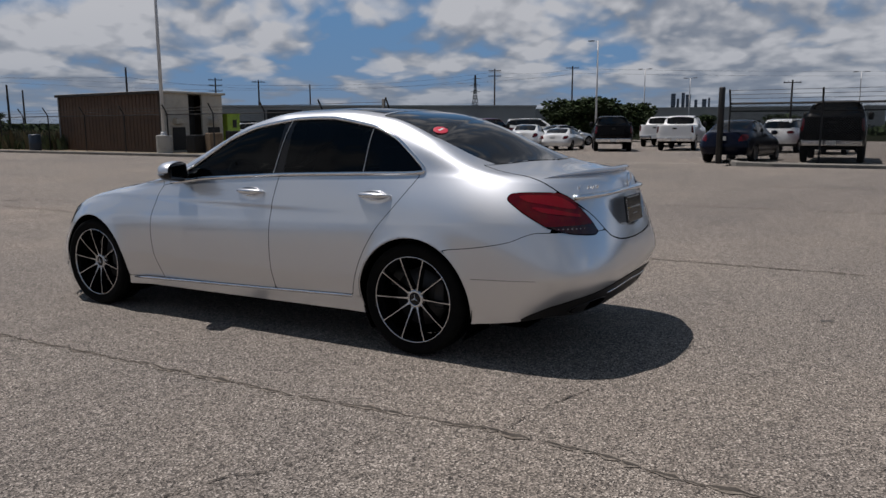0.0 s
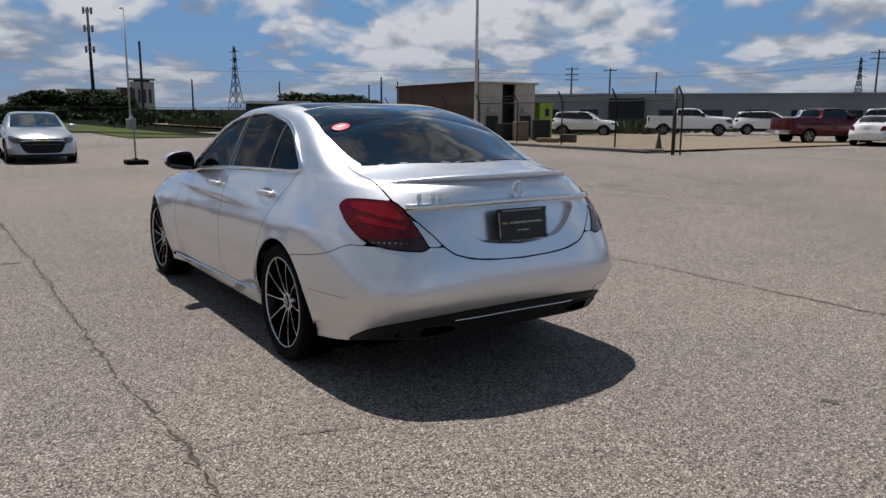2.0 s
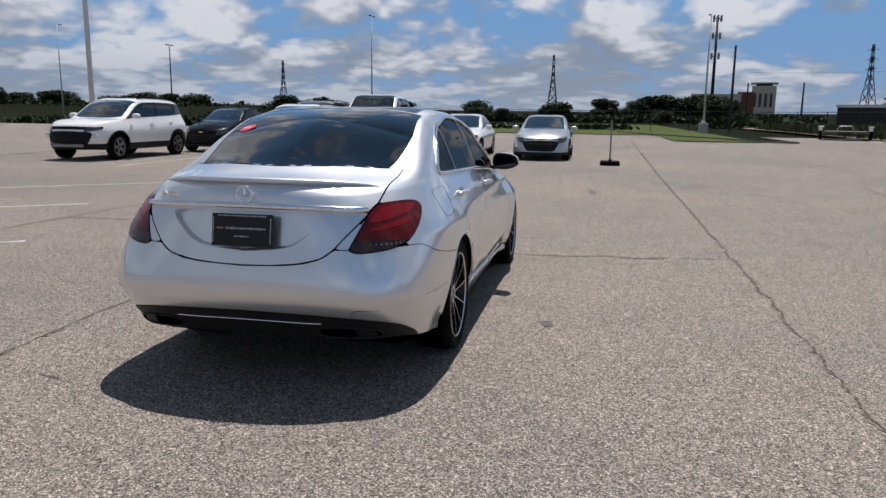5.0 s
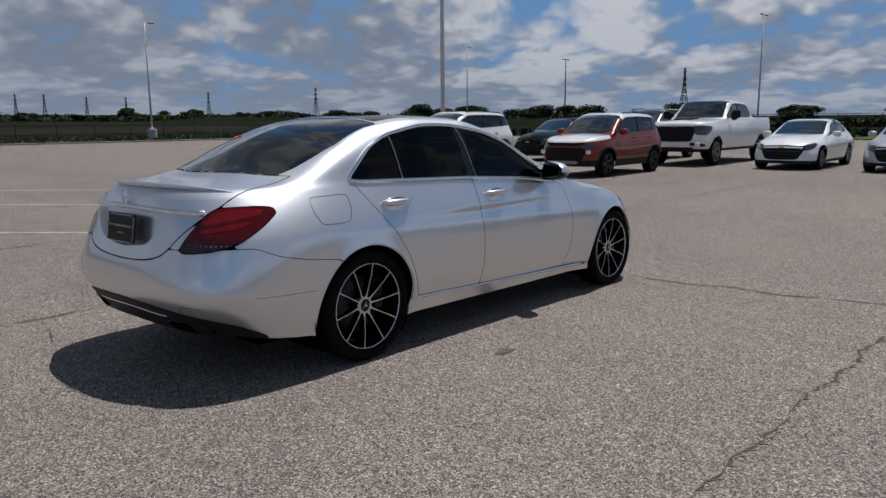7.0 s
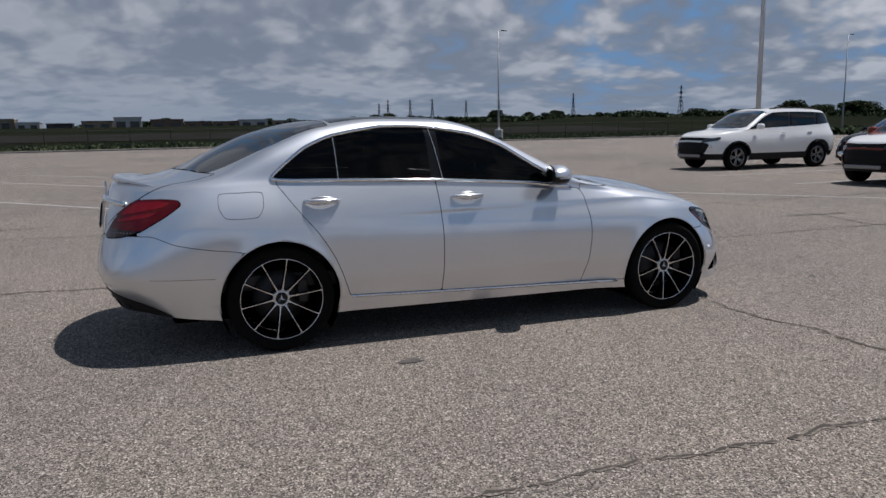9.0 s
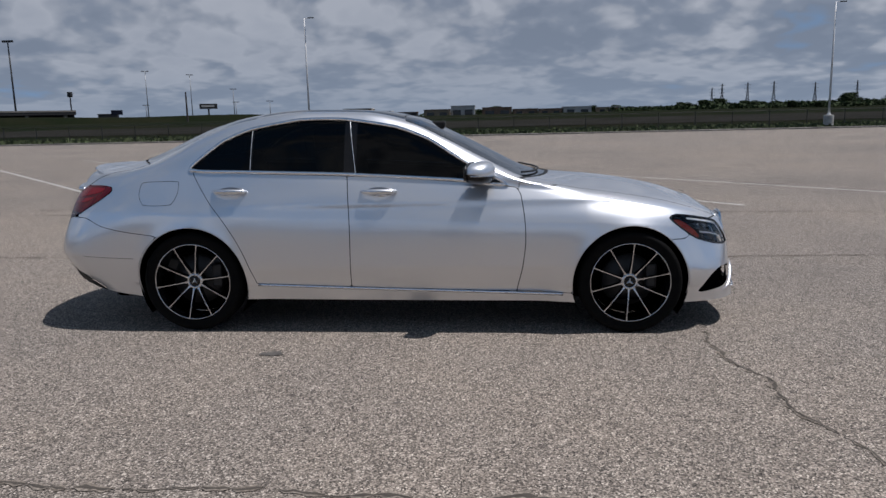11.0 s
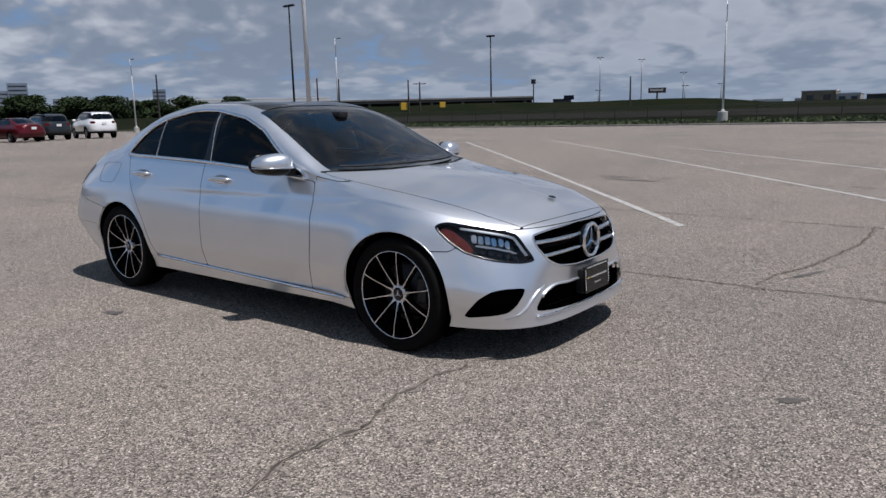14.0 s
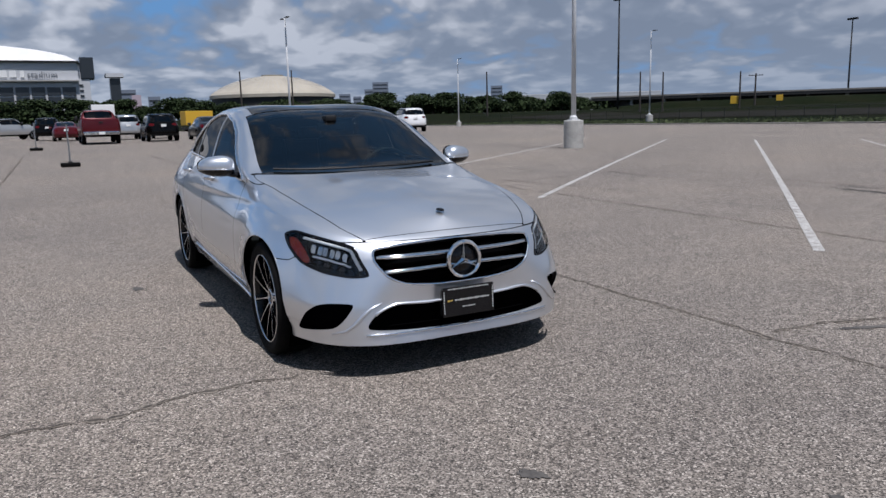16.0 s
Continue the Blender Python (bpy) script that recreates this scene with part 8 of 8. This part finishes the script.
part("deck", box((102, 9, 1.0), (0, 0, 4.0)), STEEL_DARK, road)
part("parapet", box((102, 0.4, 0.55), (0, -4.4, 4.75)), KERB, road)
# dark filler added below the deck in place of the shade there
part("side_wall", box((102, 4.0, 3.6), (0, 1.5, 1.75)), STEEL_DARK, road, "dark sheet painting the shade under the road")
for k in range(9):
    part("pier", box((1.0, 5, 4.0), (-48 + 12 * k, 0, 1.8)), CONCRETE, road)
YELLOW = material("yellow machine paint", (0.55, 0.33, 0.02), 0.5)
for at, sc in (((-125.5, 149.2), 1.0), ((-117.7, 155.6), 0.75)):
    mc = root("yellow_sign", pose(*at, land_z(*at), 0, 0, facing(at)), "square yellow board on a post by the embankment", "sign")
    part("panel", box((0.2, 2.0 * sc, 1.9 * sc), (0, 0, 2.2), 0.05), YELLOW, mc)
    part("post", box((0.15, 0.15, 1.6), (0, 0, 0.7)), STEEL_DARK, mc)
bt = root("box_truck", pose(-107.7, 18.2, 0, 0, 0, 100), "yellow box truck among the far cars", "truck")
part("box", box((4.0, 2.3, 2.0), (-0.6, 0, 2.2), 0.05), YELLOW, bt)
part("cab", box((1.3, 2.0, 1.7), (2.2, 0, 1.4), 0.15), YELLOW, bt)
part("chassis", box((5.4, 1.9, 0.3), (0, 0, 0.75)), STEEL_DARK, bt)
for x in (-1.8, 2.0):
    for s in (1, -1):
        part("wheel", spin([(0.0, -0.12), (0.35, -0.12), (0.45, -0.1), (0.45, 0.1), (0.35, 0.12), (0.0, 0.12)], 18), RUBBER, bt).matrix_basis = Matrix.Translation((x, s * 0.95, 0.45))
wt = root("box_truck", pose(-90.0, 4.0, 0, 0, 0, 180), "white box truck behind the red pickup", "truck")
part("box", box((4.5, 2.4, 2.7), (-0.6, 0, 2.4), 0.05), WHITE_CAR, wt)
part("cab", box((1.6, 2.1, 1.9), (2.6, 0, 1.5), 0.15), WHITE_CAR, wt)
part("chassis", box((6.4, 1.9, 0.3), (0, 0, 0.75)), STEEL_DARK, wt)
for x in (-2.0, 2.3):
    for s in (1, -1):
        part("wheel", spin([(0.0, -0.12), (0.35, -0.12), (0.45, -0.1), (0.45, 0.1), (0.35, 0.12), (0.0, 0.12)], 18), RUBBER, wt).matrix_basis = Matrix.Translation((x, s * 0.95, 0.45))
ORANGE_SIGN = material("orange sign", (0.55, 0.10, 0.03), 0.6)
os_ = root("orange_sign", pose(-240, 168, land_z(-240, 168), 0, 0, facing((-240, 168))), "orange road-works board by the trees", "sign")
part("panel", box((0.2, 2.6, 2.6), (0, 0, 2.4)), ORANGE_SIGN, os_)
part("post", box((0.2, 0.2, 1.5), (0, 0, 0.7)), STEEL_DARK, os_)

# arena with a curved white roof, glazed front and end tower
arena = root("arena", pose(-845, -80, 0, 0, 0, -2), "huge white arena with curved roof and glazed front", "stadium")
ARENA_WHITE = material("white arena cladding", (0.55, 0.56, 0.57), 0.6, second=(0.48, 0.49, 0.51), scale=0.02)
part("wall", box((160, 225, 66), (-80, 0, 33)), ARENA_WHITE, arena, "white clad wall")
v, q = [], []
for i in range(21):
    u = -1 + 2 * i / 20
    for k, x in enumerate((2, -60, -120, -162)):
        v.append((x, u * 114, 66 + (16 + 4 * math.sin(math.pi * k / 3)) * (1 - u * u) ** 0.6 * (1.0)))
for i in range(20):
    for k in range(3):
        q.append((4 * i + k, 4 * i + k + 1, 4 * i + 5 + k, 4 * i + 4 + k))
q.append(tuple(4 * i for i in range(21)))
mesh("roof", v, q, WHITE_ROOF, arena, "curved white fabric roof")
part("cornice", box((4, 228, 1.6), (1, 0, 66)), STEEL_DARK, arena)
for r in range(3):
    for k in range(16):
        part("glazing", box((1.0, 12.0, 8.2), (0.4, -104 + 13.8 * k, 18 + 9.6 * r)), DARK_PANE, arena)
part("canopy", box((6, 225, 1.4), (2, 0, 47.5)), PALE_PANEL, arena)
for k, y in enumerate((-60, -52, -44)):
    part("sign_bar", box((1.0, 6.0 if k < 2 else 3.5, 6.2), (0.6, y + 107, 54)), WHITE_PRINT, arena)
word = bpy.data.curves.new("sign_text", "FONT")
word.body, word.size, word.extrude, word.align_x, word.align_y = "stadium", 8.6, 0.25, "CENTER", "CENTER"
word.materials.append(material("grey sign letters", (0.16, 0.17, 0.19), 0.5))
word_ob = new("sign_text", word)
word_ob.parent = arena
word_ob.matrix_basis = pose(0.9, 80.6, 53.2, 90, 0, 90)
at_ = root("stair_tower", pose(-844, 36, 0), "white stair tower with a dark glass top beside the arena", "tower")
part("shaft", box((16, 17, 56), (-8, -2, 28)), ARENA_WHITE, at_)
part("glass_top", box((18, 13, 22), (-8, 5, 60), 1.0), DARK_PANE, at_)
for k in range(5):
    part("window", box((0.6, 4.5, 2.4), (0.2, -2, 22 + 5.2 * k)), DARK_PANE, at_)
tw2 = root("stair_tower", pose(-842, 66, 0), "grey glazed tower with a flat white cap", "tower")
part("shaft", box((12, 10, 50), (-6, 0, 25)), DARK_PANE, tw2)
part("cap", box((18, 17, 4), (-6, 0, 53)), ARENA_WHITE, tw2)
part("banner", box((0.6, 9, 18), (0.5, 19, 24)), material("pale banner", (0.42, 0.34, 0.38), 0.7), tw2)

# ribbed dome
DOME_WHITE = material("cream dome roof", (0.40, 0.36, 0.29), 0.7, second=(0.32, 0.29, 0.235), scale=0.03)
dome = root("domed_arena", pose(-1262, 345, 0, 0, 0, -15), "wide cream domed arena with a ribbed roof", "stadium")
part("cap", spin([(104, 41), (104, 46), (100, 50), (86, 58.5), (66, 67), (44, 73.5), (22, 77.3), (0.0, 78.4)], 96, "z"), DOME_WHITE, dome, "ribbed cream dome roof")
# dark colour of the drum paints the shade below the roof edge
part("drum", spin([(101, -2), (101, 41), (104, 41)], 64, "z"), STEEL_DARK, dome, "drum with shade put into its dark colour")
part("crown", spin([(18, 78), (18, 79.6), (0.0, 80)], 32, "z"), DOME_WHITE, dome)
for k in range(72):
    a = 2 * math.pi * k / 72
    c, s = math.cos(a), math.sin(a)
    part("rib", tube([(104 * c, 104 * s, 46.4), (86 * c, 86 * s, 59), (66 * c, 66 * s, 67.5), (44 * c, 44 * s, 74)], 0.22, 4), PALE_PANEL, dome)

for x, y, w, h, turn in ((-1380, 573, 26, 60, 0), (-1373, 590, 31, 73, 0), (-1266, 793, 23, 61, 0), (-1400, 525, 22, 52, 0), (-1392, 548, 16, 47, 0), (-1340, 640, 14, 46, 0), (-980, 90, 18, 44, 0), (-985, 120, 14, 36, 0),
                         (555, -2432, 14, 104, 0), (526, -2439, 10, 106, 0), (511, -2442, 15, 100, 0), (541, -2436, 8, 88, 0), (488, -2446, 9, 84, 0), (464, -2452, 13, 86, 0), (450, -2455, 6, 90, 0)):
    t = root("tower_block", pose(x, y, 0, 0, 0, facing((x, y))), "office tower on the skyline with haze in its grey colour", "tower block", "skyline towers")
    part("shaft", box((w, w, h), (0, 0, h / 2)), TOWER_GREY, t)
    for k in range(max(3, int(h / 10))):
        part("window_band", box((0.6, w * 0.86, 1.6), (-w / 2 - 0.1, 0, h - 5 - 7 * k)), DARK_PANE, t)
block("exhibition_hall", (-700, 555), (60, 175, 24.5), facing((-700, 555)), ARENA_WHITE, "very long low white exhibition hall", "hall", [(14, 6, 14, 9)], WHITE_ROOF, None, 0.3)
